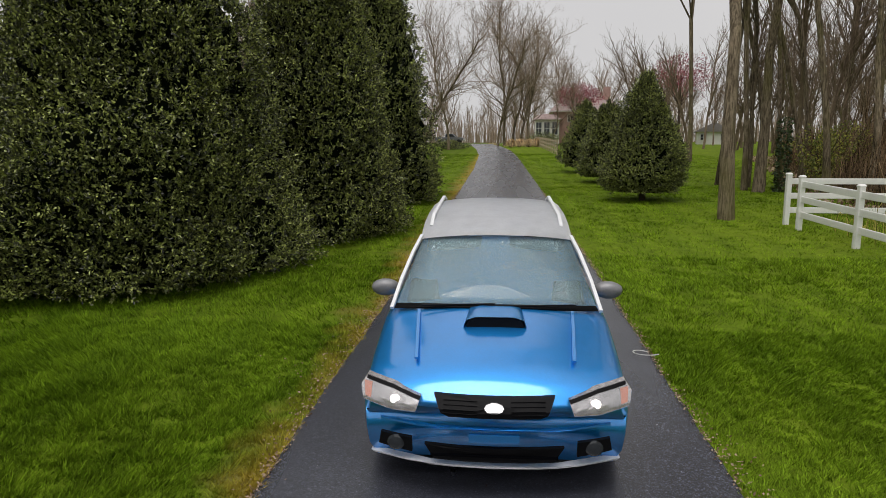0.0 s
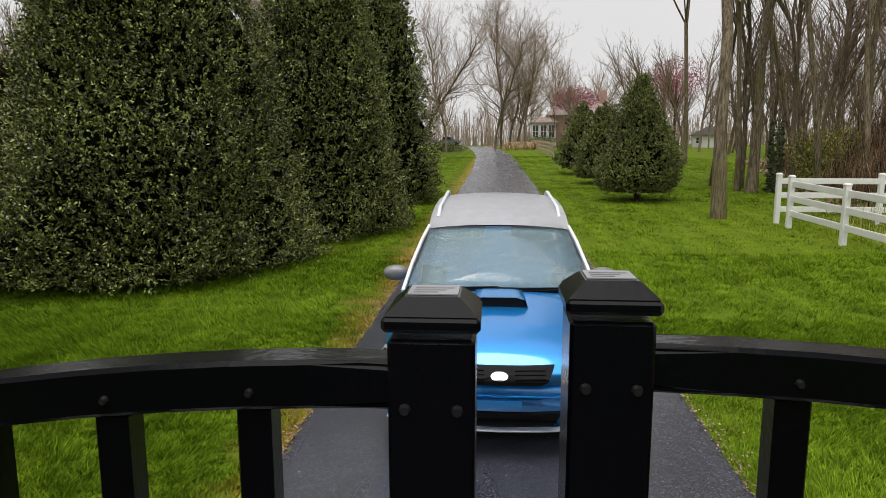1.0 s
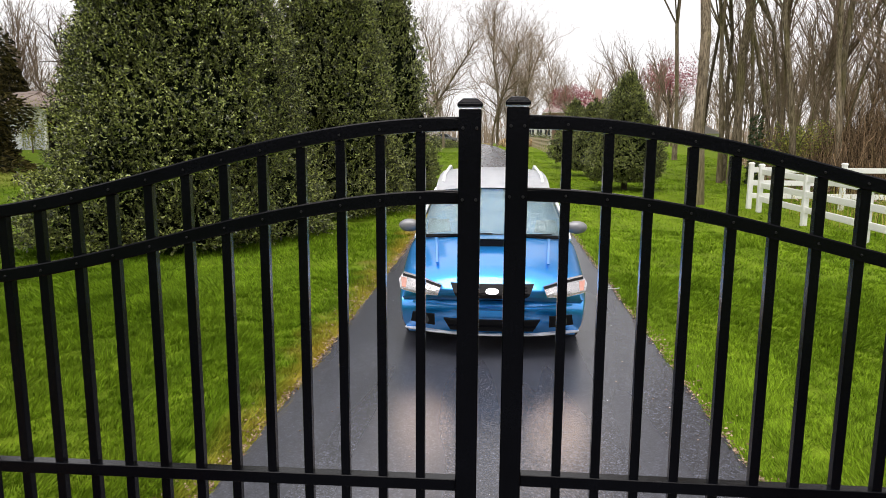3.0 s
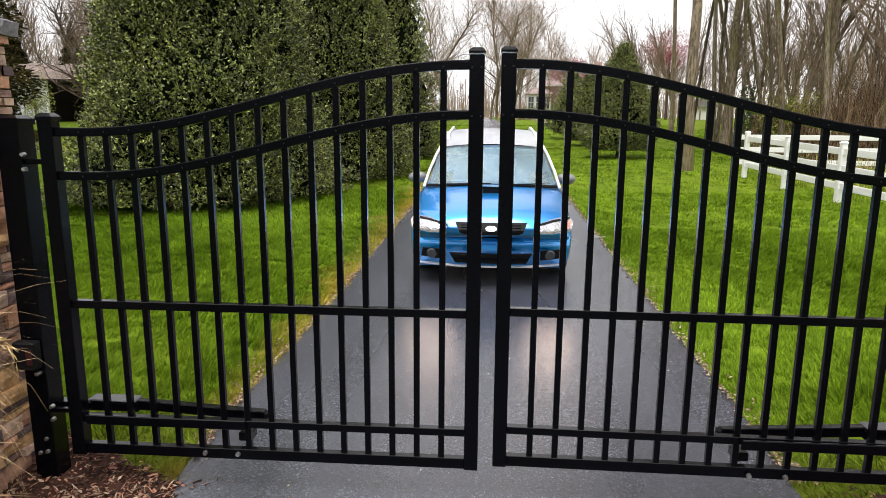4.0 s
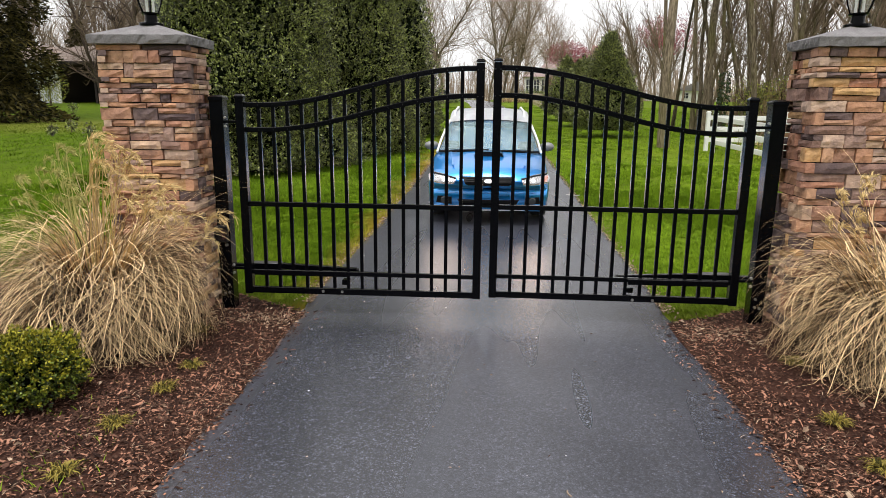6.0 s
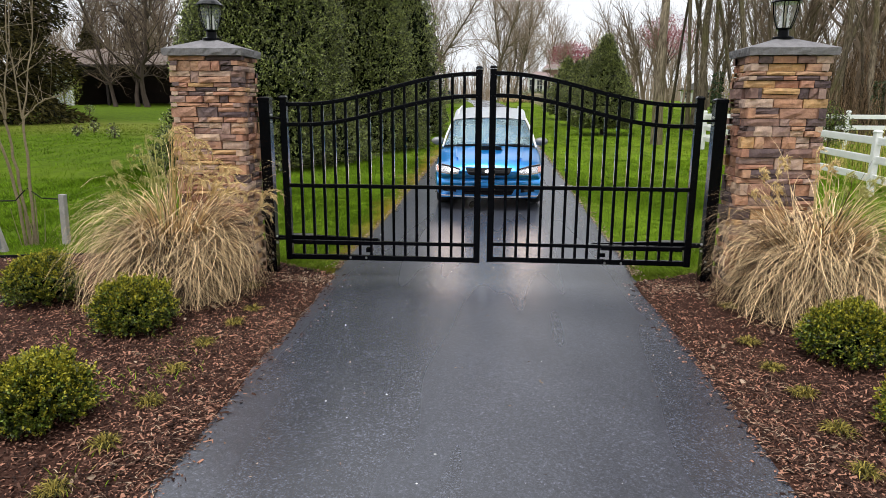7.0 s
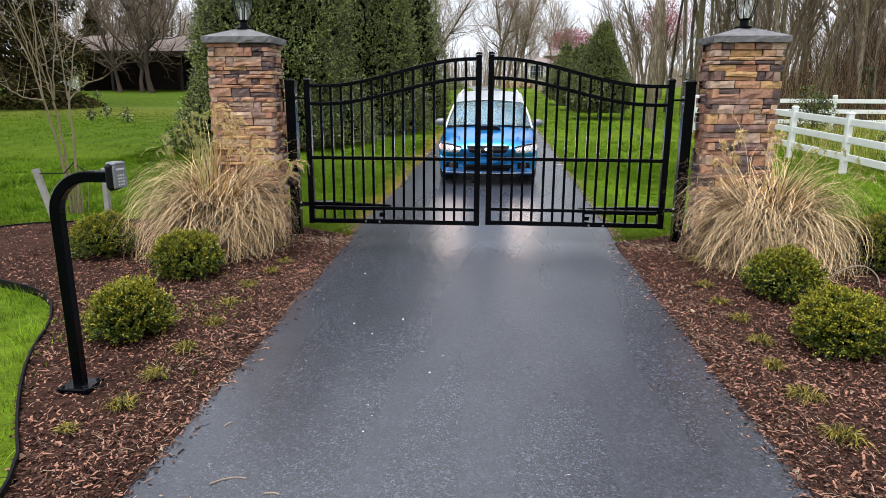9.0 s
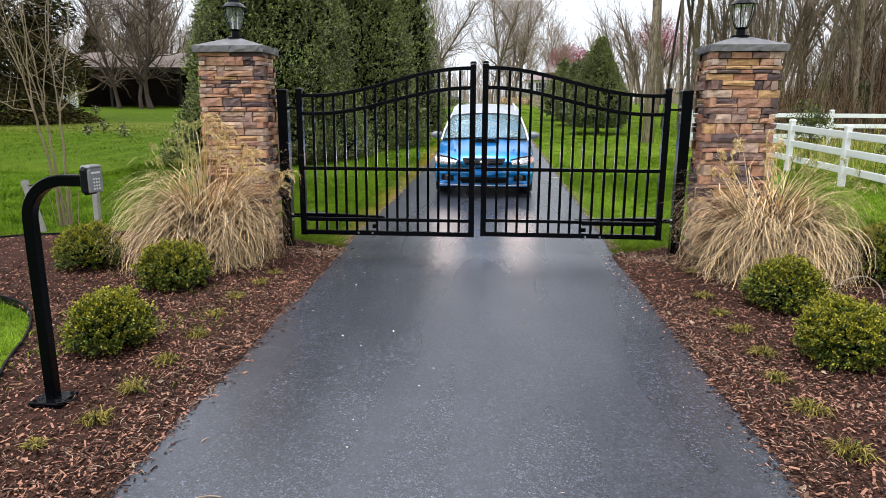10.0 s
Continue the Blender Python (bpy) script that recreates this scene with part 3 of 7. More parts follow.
def edge_right(y):
    return np.interp(y, (-60, -5, 0, 1, 4, 8, 22, 43, 58, 70, 90, 113, 124), (1.57, 1.58, 1.63, 1.66, 1.65, 1.67, 1.72, 1.73, 1.72, 1.55, 0.8, -0.8, 2.5))


def swell(px, py):
    """Slight unevenness of the lawn away from the drive."""
    off = np.clip((np.abs(px) - 2.2) / 1.5, 0, 1)
    return 0.03 * lumps(np.column_stack([px, py, np.zeros(len(px))]), 5, 0.5) * off


def build_ground():
    def axis(steps):
        out, p = [0.0], 0.0
        for size, reach in steps:
            while p < reach:
                p += size
                out.append(p)
        return out

    half = axis(((0.5, 12), (2.5, 60), (20, 200), (100, 900)))
    xs = np.array([-v for v in half[:0:-1]] + half)
    ahead = axis(((0.4, 20), (2.0, 170), (40, 400), (150, 1500)))
    behind = axis(((0.4, 12), (10, 60), (80, 600)))
    ys = np.array([-v for v in behind[:0:-1]] + ahead)
    gx, gy = np.meshgrid(xs, ys)
    z = gz_np(gy)
    flat = np.stack([gx.ravel(), gy.ravel()], 1)
    v = np.column_stack([flat, z.ravel() + swell(flat[:, 0], flat[:, 1]) - 0.012])
    nx, ny = len(xs), len(ys)
    i = np.arange(nx - 1)[None, :] + nx * np.arange(ny - 1)[:, None]
    f = np.stack([i, i + 1, i + 1 + nx, i + nx], -1).reshape(-1, 4)
    ob = new("ground", np_mesh("ground", v, f, LAWN, True))
    tagged(ob, "rich green mown lawn rising gently behind the gate", "lawn", kind="structure")


def build_drive():
    ys = np.concatenate([np.arange(-40, -8, 1.0), np.arange(-8, 30, 0.07), np.arange(30, 122.5, 0.5)])
    cols = 12
    rng = np.random.default_rng(3)
    wob = np.convolve(rng.normal(0, 1, len(ys) + 8), np.ones(5) / 5, "same")[4:-4] * 0.022
    wob2 = np.convolve(rng.normal(0, 1, len(ys) + 8), np.ones(5) / 5, "same")[4:-4] * 0.022
    v = []
    for k, y in enumerate(ys):
        l, r = float(edge_left(y)) + wob[k], float(edge_right(y)) + wob2[k]
        for c in range(cols + 1):
            u = c / cols
            crown = 0.022 - 0.018 * abs(2 * u - 1) ** 3
            v.append((l + (r - l) * u, y, float(gz_np(np.array(y))) + crown))
    n = cols + 1
    i = np.arange(cols)[None, :] + n * np.arange(len(ys) - 1)[:, None]
    f = np.stack([i, i + 1, i + 1 + n, i + n], -1).reshape(-1, 4)
    ob = new("road", np_mesh("road", v, f, ASPHALT, True))
    tagged(ob, "dark grey asphalt driveway, damp and speckled with pale grit", "driveway", kind="structure")


def inside(px, py, poly):
    hit = np.zeros(len(px), bool)
    for (x1, y1), (x2, y2) in zip(poly, poly[1:] + poly[:1]):
        cross = (y1 > py) != (y2 > py)
        hit ^= cross & (px < (x2 - x1) * (py - y1) / (y2 - y1 + 1e-12) + x1)
    return hit


def smooth_line(pts, times=2):
    for _ in range(times):
        out = [pts[0]]
        for a, b in zip(pts, pts[1:]):
            out += [tuple(0.75 * p + 0.25 * q for p, q in zip(a, b)), tuple(0.25 * p + 0.75 * q for p, q in zip(a, b))]
        pts = out + [pts[-1]]
    return pts


OUTER_LEFT = smooth_line([(-1.6, -8.4), (-1.75, -6.6), (-1.95, -5.3), (-2.5, -4.6), (-2.95, -3.9), (-3.25, -3.2), (-3.75, -2.55), (-4.45, -2.25), (-5.4, -1.9), (-6.3, -1.2), (-6.5, -0.4), (-6.0, 0.25), (-5.2, 0.45), (-4.2, 0.6), (-3.2, 0.65), (-2.4, 0.45), (-1.95, 0.15), (-1.55, 0.02)])
BED_LEFT = OUTER_LEFT + [(-1.42, 0.02), (-1.42, -3.0), (-1.42, -8.4)]
BED_RIGHT = [(-x, y) for x, y in BED_LEFT][::-1]


def mound(px, py, side):
    """Height of the mulch over the ground."""
    d = (px - edge_right(py) if side else edge_left(py) - px) + 0.02
    p = np.column_stack([px, py, np.zeros(len(px))])
    lip = np.clip(d / 0.09, -1.0, 1.0)
    return 0.004 + 0.016 * lip + 0.022 * np.clip(d, 0, 1.2) + 0.008 * lumps(p, 11 + side, 7.0) * np.clip(lip + 1, 0, 1)


def build_beds():
    for name, poly, side, label in (("mulch_bed", BED_LEFT, 0, "red-brown bark mulch bed edged with black strip"), ("mulch_bed", BED_RIGHT, 1, "red-brown bark mulch bed beside the drive")):
        step = 0.05
        xs = np.arange(min(p[0] for p in poly), max(p[0] for p in poly), step)
        ys = np.arange(min(p[1] for p in poly), max(p[1] for p in poly), step)
        gx, gy = np.meshgrid(xs, ys)
        v = np.column_stack([gx.ravel(), gy.ravel(), gz_np(gy.ravel()) + mound(gx.ravel(), gy.ravel(), side)])
        nx, ny = len(xs), len(ys)
        i = (np.arange(nx - 1)[None, :] + nx * np.arange(ny - 1)[:, None]).ravel()
        c = v[i] + np.array([step / 2, step / 2, 0])
        keep = inside(c[:, 0], c[:, 1], poly)
        i = i[keep]
        f = np.stack([i, i + 1, i + 1 + nx, i + nx], -1)
        used, inv = np.unique(f, return_inverse=True)
        bed = new(name, np_mesh(name, v[used], inv.reshape(-1, 4), MULCH, True))
        tagged(bed, label, "mulch bed", kind="structure")
        # loose shreds of bark lying over it
        rng = np.random.default_rng(20 + side)
        n = 340000
        px = rng.uniform(min(p[0] for p in poly), max(p[0] for p in poly), n)
        py = rng.uniform(min(p[1] for p in poly), max(p[1] for p in poly), n)
        stray = np.where(rng.random(n) < 0.12, rng.exponential(0.10, n), rng.normal(0.0, 0.02, n)) * (1 if side else -1)
        ok = inside(px + stray, py, poly) & (np.abs(px + stray) > np.abs(edge_right(py) if side else edge_left(py)) - 0.035) & (rng.random(n) < np.clip(1.0 - (np.abs(px) - 3.6) / 2.0, 0.25, 1))
        px, py = px[ok], py[ok]
        # heaped thicker in places, raked thin in others
        heap = 0.62 + 0.38 * lumps(np.column_stack([px, py, np.zeros(len(px))]), 61 + side, 3.0) + 0.25 * (np.abs(px) < 1.9)
        ok = rng.random(len(px)) < heap
        px, py = px[ok], py[ok]
        n = len(px)
        rim = np.abs(edge_right(py) if side else edge_left(py))
        tar = gz_np(py) + np.where(np.abs(px) < rim, 0.006 + 0.016 * (1 - np.abs(px / rim) ** 3), -1)
        z = np.maximum(gz_np(py) + mound(px, py, side) + rng.uniform(0.001, 0.018, n), tar + 0.002)
        a = rng.uniform(0, 6.28, n)
        ln, wd = 0.004 + 0.023 * rng.random(n) ** 2.6, 0.0017 + 0.0055 * rng.random(n) ** 1.5
        tilt = rng.normal(0, 0.35, n) * np.where(np.abs(px) < rim + 0.02, 0.1, 1)
        dx = np.stack([np.cos(a) * np.cos(tilt), np.sin(a) * np.cos(tilt), np.sin(tilt)], 1)
        dy = np.stack([-np.sin(a), np.cos(a), rng.normal(0, 0.3, n)], 1)
        c = np.stack([px, py, z], 1)
        q = np.empty((n, 6, 3))
        curl = np.array([0, 0, 1.0])[None] * (ln * rng.uniform(0, 0.16, n))[:, None]
        for k, (s, t) in enumerate(((-1, -1), (0, -1), (1, -1), (1, 1), (0, 1), (-1, 1))):
            q[:, k] = c + dx * (s * ln)[:, None] + dy * (t * wd)[:, None] + (curl if s == 0 else 0)
        b = np.arange(n)[:, None] * 6
        f = np.concatenate([b + np.array([[0, 1, 4, 5]]), b + np.array([[1, 2, 3, 4]])])
        chips = new("bark_chips", np_mesh("bark_chips", q.reshape(-1, 3), f, CHIP))
        tagged(chips, "loose shredded red-brown bark chips on the bed", "bark chips", kind="stuff")
        # long pale shreds and bits of straw among the bark
        k = 1500
        near = 0.25 + 2.2 * np.exp(-(np.abs(c[:, 0]) - 1.55) / 0.35)
        sel = rng.choice(n, k, replace=False, p=near / near.sum())
        a = rng.uniform(0, 6.28, k)
        half = 0.008 + 0.035 * rng.random(k) ** 2
        s = np.linspace(-1, 1, 5)
        bend = rng.normal(0, 0.10, k)
        path = np.stack([c[sel, 0, None] + half[:, None] * (np.cos(a)[:, None] * s - np.sin(a)[:, None] * bend[:, None] * s * s),
                         c[sel, 1, None] + half[:, None] * (np.sin(a)[:, None] * s + np.cos(a)[:, None] * bend[:, None] * s * s),
                         c[sel, 2, None] + 0.006 + half[:, None] * 0.2 * (1 - s * s)], -1)
        shreds = new("straw_shreds", ribbon(path, rng.uniform(0.001, 0.0028, k), LITTER, "straw_shreds"))
        tagged(shreds, "pale straw and long bark shreds on mulch", "straw", kind="stuff")
        # fallen leaves
        pick = rng.choice(n, 80, replace=False)
        me = leaves_mesh("fallen_leaves", c[pick] + np.array([0, 0, 0.012]), np.tile((0.3, 0.2, 0.1), (80, 1)) * rng.choice((-1, 1), (80, 3)), 0.045, 0.026, LITTER, rng, 0.35)
        tagged(new("fallen_leaves", me), "scattered pale brown fallen leaves on mulch", "leaves", kind="stuff")
    # black edging strip round the western bed
    run = [(x, y, float(gz_np(np.array(y))) + 0.028) for x, y in OUTER_LEFT[:-14]]
    strip = part("bed_edging", swept(run, 0.008, 0.045), BLACK_DULL, None)
    tagged(strip, "low black plastic edging curving round the mulch bed", "edging", kind="structure")


def on_lawn(rng, px, py):
    """True where grass grows: off the tar and the beds, with a ragged rim."""
    l, r = edge_left(py) - 0.03, edge_right(py) + 0.03
    j = rng.normal(0, 0.03, len(px))
    return ((px < l + j) | (px > r + j)) & ~inside(px, py, BED_LEFT) & ~inside(px, py, BED_RIGHT)


def build_grass():
    """Blades in tufts: each tuft leans its own way and stands its own height."""
    rng = np.random.default_rng(8)
    zones = ((5200, 42, -5.6, -1.3, 1.4, 7.5, 0.050), (5200, 42, 1.3, 6.0, 1.4, 7.5, 0.046), (5000, 24, -9.0, -1.0, -1.5, 11.5, 0.050), (8200, 24, 1.0, 10.0, -1.5, 12.0, 0.046),
             (3500, 14, -6.5, -0.8, 8.0, 24, 0.045), (5000, 14, 1.0, 13.0, 8.0, 26, 0.042), (2600, 9, -9, -0.8, 22, 60, 0.04), (6500, 9, 1.0, 17.0, 22, 62, 0.036),
             (2800, 26, -7.5, -2.2, -8.0, -1.0, 0.05), (3600, 18, -12.0, -3.5, -2.0, 7.0, 0.05), (5200, 11, -26, -6.0, -2.0, 26, 0.05), (2600, 14, 2.5, 11.0, -6, 7, 0.055),
             (1900, 34, -5.6, -1.3, -0.8, 1.45, 0.042), (2100, 26, 1.3, 6.0, -0.8, 1.45, 0.036))
    allv = []
    for tufts, k, x0, x1, y0, y1, h in zones:
        cx, cy = rng.uniform(x0, x1, tufts), rng.uniform(y0, y1, tufts)
        flat = np.column_stack([cx, cy, np.zeros(tufts)])
        tall = np.exp(0.34 * lumps(flat, 32, 6.0) + 0.22 * lumps(flat, 31, 2.0) + rng.normal(0, 0.22, tufts))
        common = np.stack([lumps(flat, 33, 1.1), lumps(flat, 34, 1.1)], 1) * 0.5 + rng.normal(0, 0.35, (tufts, 2))
        far = np.clip(np.hypot(cx, cy + 2.5), 2, 70)
        wide = np.sqrt((x1 - x0) * (y1 - y0) / tufts) * 0.52
        own = np.repeat(np.arange(tufts), k)
        n = len(own)
        off = rng.normal(0, wide, (n, 2))
        px, py = cx[own] + off[:, 0], cy[own] + off[:, 1]
        ok = on_lawn(rng, px, py)
        own, off, px, py = own[ok], off[ok], px[ok], py[ok]
        n = len(px)
        hh = h * tall[own] * rng.uniform(0.55, 1.2, n)
        w = (0.0012 + 0.00042 * far[own]) * rng.uniform(0.7, 1.3, n)
        a = rng.uniform(0, 6.28, n)
        lean = (common[own] + off / wide * 0.35 + rng.normal(0, 0.28, (n, 2))) * hh[:, None]
        z = gz_np(py) + swell(px, py) - 0.014
        v = np.empty((n, 3, 3))
        v[:, 0] = np.stack([px - np.cos(a) * w, py - np.sin(a) * w, z], 1)
        v[:, 1] = np.stack([px + np.cos(a) * w, py + np.sin(a) * w, z], 1)
        v[:, 2] = np.stack([px + lean[:, 0], py + lean[:, 1], z + hh], 1)
        allv.append(v.reshape(-1, 3))
    v = np.concatenate(allv)
    ob = new("grass", np_mesh("grass", v, np.arange(len(v)).reshape(-1, 3), BLADE))
    tagged(ob, "short lush green lawn grass, yellowed along the drive", "grass", kind="stuff")


def build_bed_weeds():
    """Thin weeds coming up through the poorer soil of the western bed."""
    rng = np.random.default_rng(29)
    n = 1500
    x, y = rng.normal(-3.15, 0.45, n), rng.normal(-3.1, 0.65, n)
    x = np.where(rng.random(n) < 0.25, rng.normal(-2.15, 0.3, n), x)
    ok = inside(x, y, BED_LEFT) & (lumps(np.column_stack([x, y, 0 * x]), 44, 5.0) > 0.0) & (x < -1.75)
    x, y = x[ok], y[ok]
    n = len(x)
    t = np.linspace(0, 1, 4)
    a, h = rng.uniform(0, 6.28, n), rng.uniform(0.012, 0.045, n)
    p = np.stack([x[:, None] + np.cos(a)[:, None] * h[:, None] * t ** 2, y[:, None] + np.sin(a)[:, None] * h[:, None] * t ** 2, (gz_np(y) + mound(x, y, 0))[:, None] + h[:, None] * t], -1)
    ob = new("bed_weeds", ribbon(p, rng.uniform(0.0015, 0.004, n), BLADE, "bed_weeds"))
    tagged(ob, "sparse small green weeds in the mulch", "weeds", kind="stuff")


def build_verge():
    """Dead leaves, crumbs and straw gathered where the lawn meets the tar."""
    rng = np.random.default_rng(19)
    for side, n, spread in ((-1, 3400, 0.13), (1, 2600, 0.05)):
        y = 0.3 + 24 * rng.random(n) ** 1.4
        edge = edge_left(y) if side < 0 else edge_right(y)
        heap = np.clip(0.5 + 0.7 * lumps(np.column_stack([y, y * 0, y * 0]), 70 + side, 1.7), 0.15, 1.6)
        x = edge + side * (rng.exponential(spread, n) * heap - 0.02)
        p = np.stack([x, y, gz_np(y) + 0.012 + 0.014 * rng.random(n)], 1)
        me = leaves_mesh("verge_litter", p, np.stack([rng.normal(0, 1, n), rng.normal(0, 1, n), np.full(n, 0.2)], 1), 0.028, 0.016, LITTER, rng, 0.2)
        tagged(new("verge_litter", me), "brown dead leaves and crumbs along the drive's edge", "leaf litter", kind="stuff")


def build_gate_litter():
    """Dry leaves and straw blown against the foot of the gate."""
    rng = np.random.default_rng(23)
    n = 900
    side = np.where(rng.random(n) < 0.5, -1.0, 1.0)
    x, y = side * rng.uniform(1.62, 2.45, n), rng.normal(-0.22, 0.14, n)
    p = np.stack([x, y, gz_np(y) + 0.02 + 0.022 * rng.random(n)], 1)
    me = leaves_mesh("gate_litter", p, np.stack([rng.normal(0, 1, n), rng.normal(0, 1, n), np.full(n, 0.2)], 1), 0.045, 0.014, LITTER, rng, 0.25)
    tagged(new("gate_litter", me), "dry brown leaves and straw below the gate", "leaf litter", kind="stuff")


def build_grit():
    rng = np.random.default_rng(17)
    n = 700
    py = rng.uniform(-6.5, 9, n)
    px = rng.uniform(-1.5, 1.5, n)
    s = 0.0016 + 0.007 * rng.random(n) ** 10
    v = np.empty((n, 6, 3))
    z = gz_np(py) + 0.022 - 0.018 * np.abs(px / 1.55) ** 3
    for k, (ax, ay, az) in enumerate(((1, 0, 0), (0, 1, 0), (-1, 0, 0), (0, -1, 0), (0, 0, 0.7), (0, 0, -0.3))):
        v[:, k] = np.stack([px + ax * s * rng.uniform(0.6, 1.4, n), py + ay * s * rng.uniform(0.6, 1.4, n), z + az * s], 1)
    tri = np.array([(0, 1, 4), (1, 2, 4), (2, 3, 4), (3, 0, 4)])
    f = (np.arange(n)[:, None, None] * 6 + tri[None]).reshape(-1, 3)
    # crumbs of bark and leaf blown on to the tar
    m = 260
    qx, qy = rng.uniform(-1.5, 1.5, m), rng.uniform(-6.5, 4, m)
    qx = np.where(rng.random(m) < 0.55, np.sign(qx) * (1.5 - rng.exponential(0.16, m)), qx)
    q = np.stack([qx, qy, gz_np(qy) + 0.026 - 0.018 * np.abs(qx / 1.55) ** 3], 1)
    bits = leaves_mesh("leaf_crumbs", q, np.stack([rng.normal(0, 1, m), rng.normal(0, 1, m), np.full(m, 0.05)], 1), 0.022, 0.008, LITTER, rng, 0.05)
    tagged(new("leaf_crumbs", bits), "small brown leaf and bark crumbs on asphalt", "leaf crumbs", kind="stuff")
    ob = new("grit", np_mesh("grit", v.reshape(-1, 3), f, PEBBLE))
    tagged(ob, "pale grit and crumbs scattered on the asphalt", "grit", kind="stuff")


build_ground()
build_drive()
build_beds()
build_grass()
build_verge()
build_bed_weeds()
build_gate_litter()
build_grit()


def build_twigs():
    """Bare pale twigs dropped on the tar."""
    for x, y, turn, size in ((-1.09, -5.12, 14, 0.16), (-0.86, -5.2, -8, 0.07), (-1.3, -4.6, 60, 0.05), (0.42, -2.6, 100, 0.05)):
        z = gz(x, y) + 0.020
        g = thing("twig", "thin pale twig lying on the asphalt", "twig", (x, y, z - 0.018 * (abs(x) / 1.55) ** 3), group="fallen twigs", turn=turn)
        run = [(size * (k / 6 - 0.5), 0.22 * size * math.sin(k / 6 * 2.6), 0.004) for k in range(7)]
        part("stem", swept(run, 0.0035, 0.003), TWIG_PALE, g)


build_twigs()


def build_hoops():
    """A bent cane in the eastern bed and a curl of pale wire on the tar's edge."""
    g = thing("bent_cane", "thin pale cane bent into an arch in the mulch", "cane", (3.42, -1.72, gz(0, -1.72) + 0.03))
    run = [(0.24 * math.cos(a), 0.05 * math.sin(a * 2), 0.02 + 0.20 * max(0.0, math.sin(a)) ** 0.8) for a in [math.pi * k / 14 for k in range(15)]]
    part("stem", swept(run, 0.005, 0.005, up=(0, 1, 0)), TWIG_PALE, g)
    g = thing("wire_curl", "curl of thin pale wire lying on the asphalt edge", "wire", (1.53, 6.62, gz(0, 6.62) + 0.016))
    run = [(0.115 * math.cos(a) + 0.02 * a, 0.10 * math.sin(a), 0.006 + 0.004 * a) for a in [0.5 + 5.0 * k / 18 for k in range(19)]]
    part("strand", swept(run, 0.004, 0.004), WHITE_PAINT, g)


build_hoops()

# ---- gate ----
POST_IN, POST_OUT = 0.067, 0.07


def rise(u):
    """The ogee of the gate's curved rails, 0 at the hinge and 1 at the meeting post."""
    u = max(0.0, min(1.0, (u - 0.07) / 0.93))
    return 0.5 - 0.5 * math.cos(math.pi * u)


def pyramid_cap(x0, x1, y0, y1, z, h, rim):
    bm = bmesh.new()
    box(bm, (x0, y0, z - rim), (x1, y1, z), 0.003)
    cx, cy = (x0 + x1) / 2, (y0 + y1) / 2
    k = 0.6
    lowr = [(x0 + 0.002, y0 + 0.002), (x1 - 0.002, y0 + 0.002), (x1 - 0.002, y1 - 0.002), (x0 + 0.002, y1 - 0.002)]
    low = [bm.verts.new((x, y, z + 0.0005)) for x, y in lowr]
    top = [bm.verts.new((cx + (x - cx) * k, cy + (y - cy) * k, z + h)) for x, y in lowr]
    for i in range(4):
        j = (i + 1) % 4
        bm.faces.new((low[i], low[j], top[j], top[i]))
    bm.faces.new(top)
    bm.faces.new(low[::-1])
    return bm


def screw(at, r=0.006):
    bm = bmesh.new()
    rod(bm, at, (at[0], at[1] - 0.004, at[2]), r, r * 0.7, 8)
    return bm


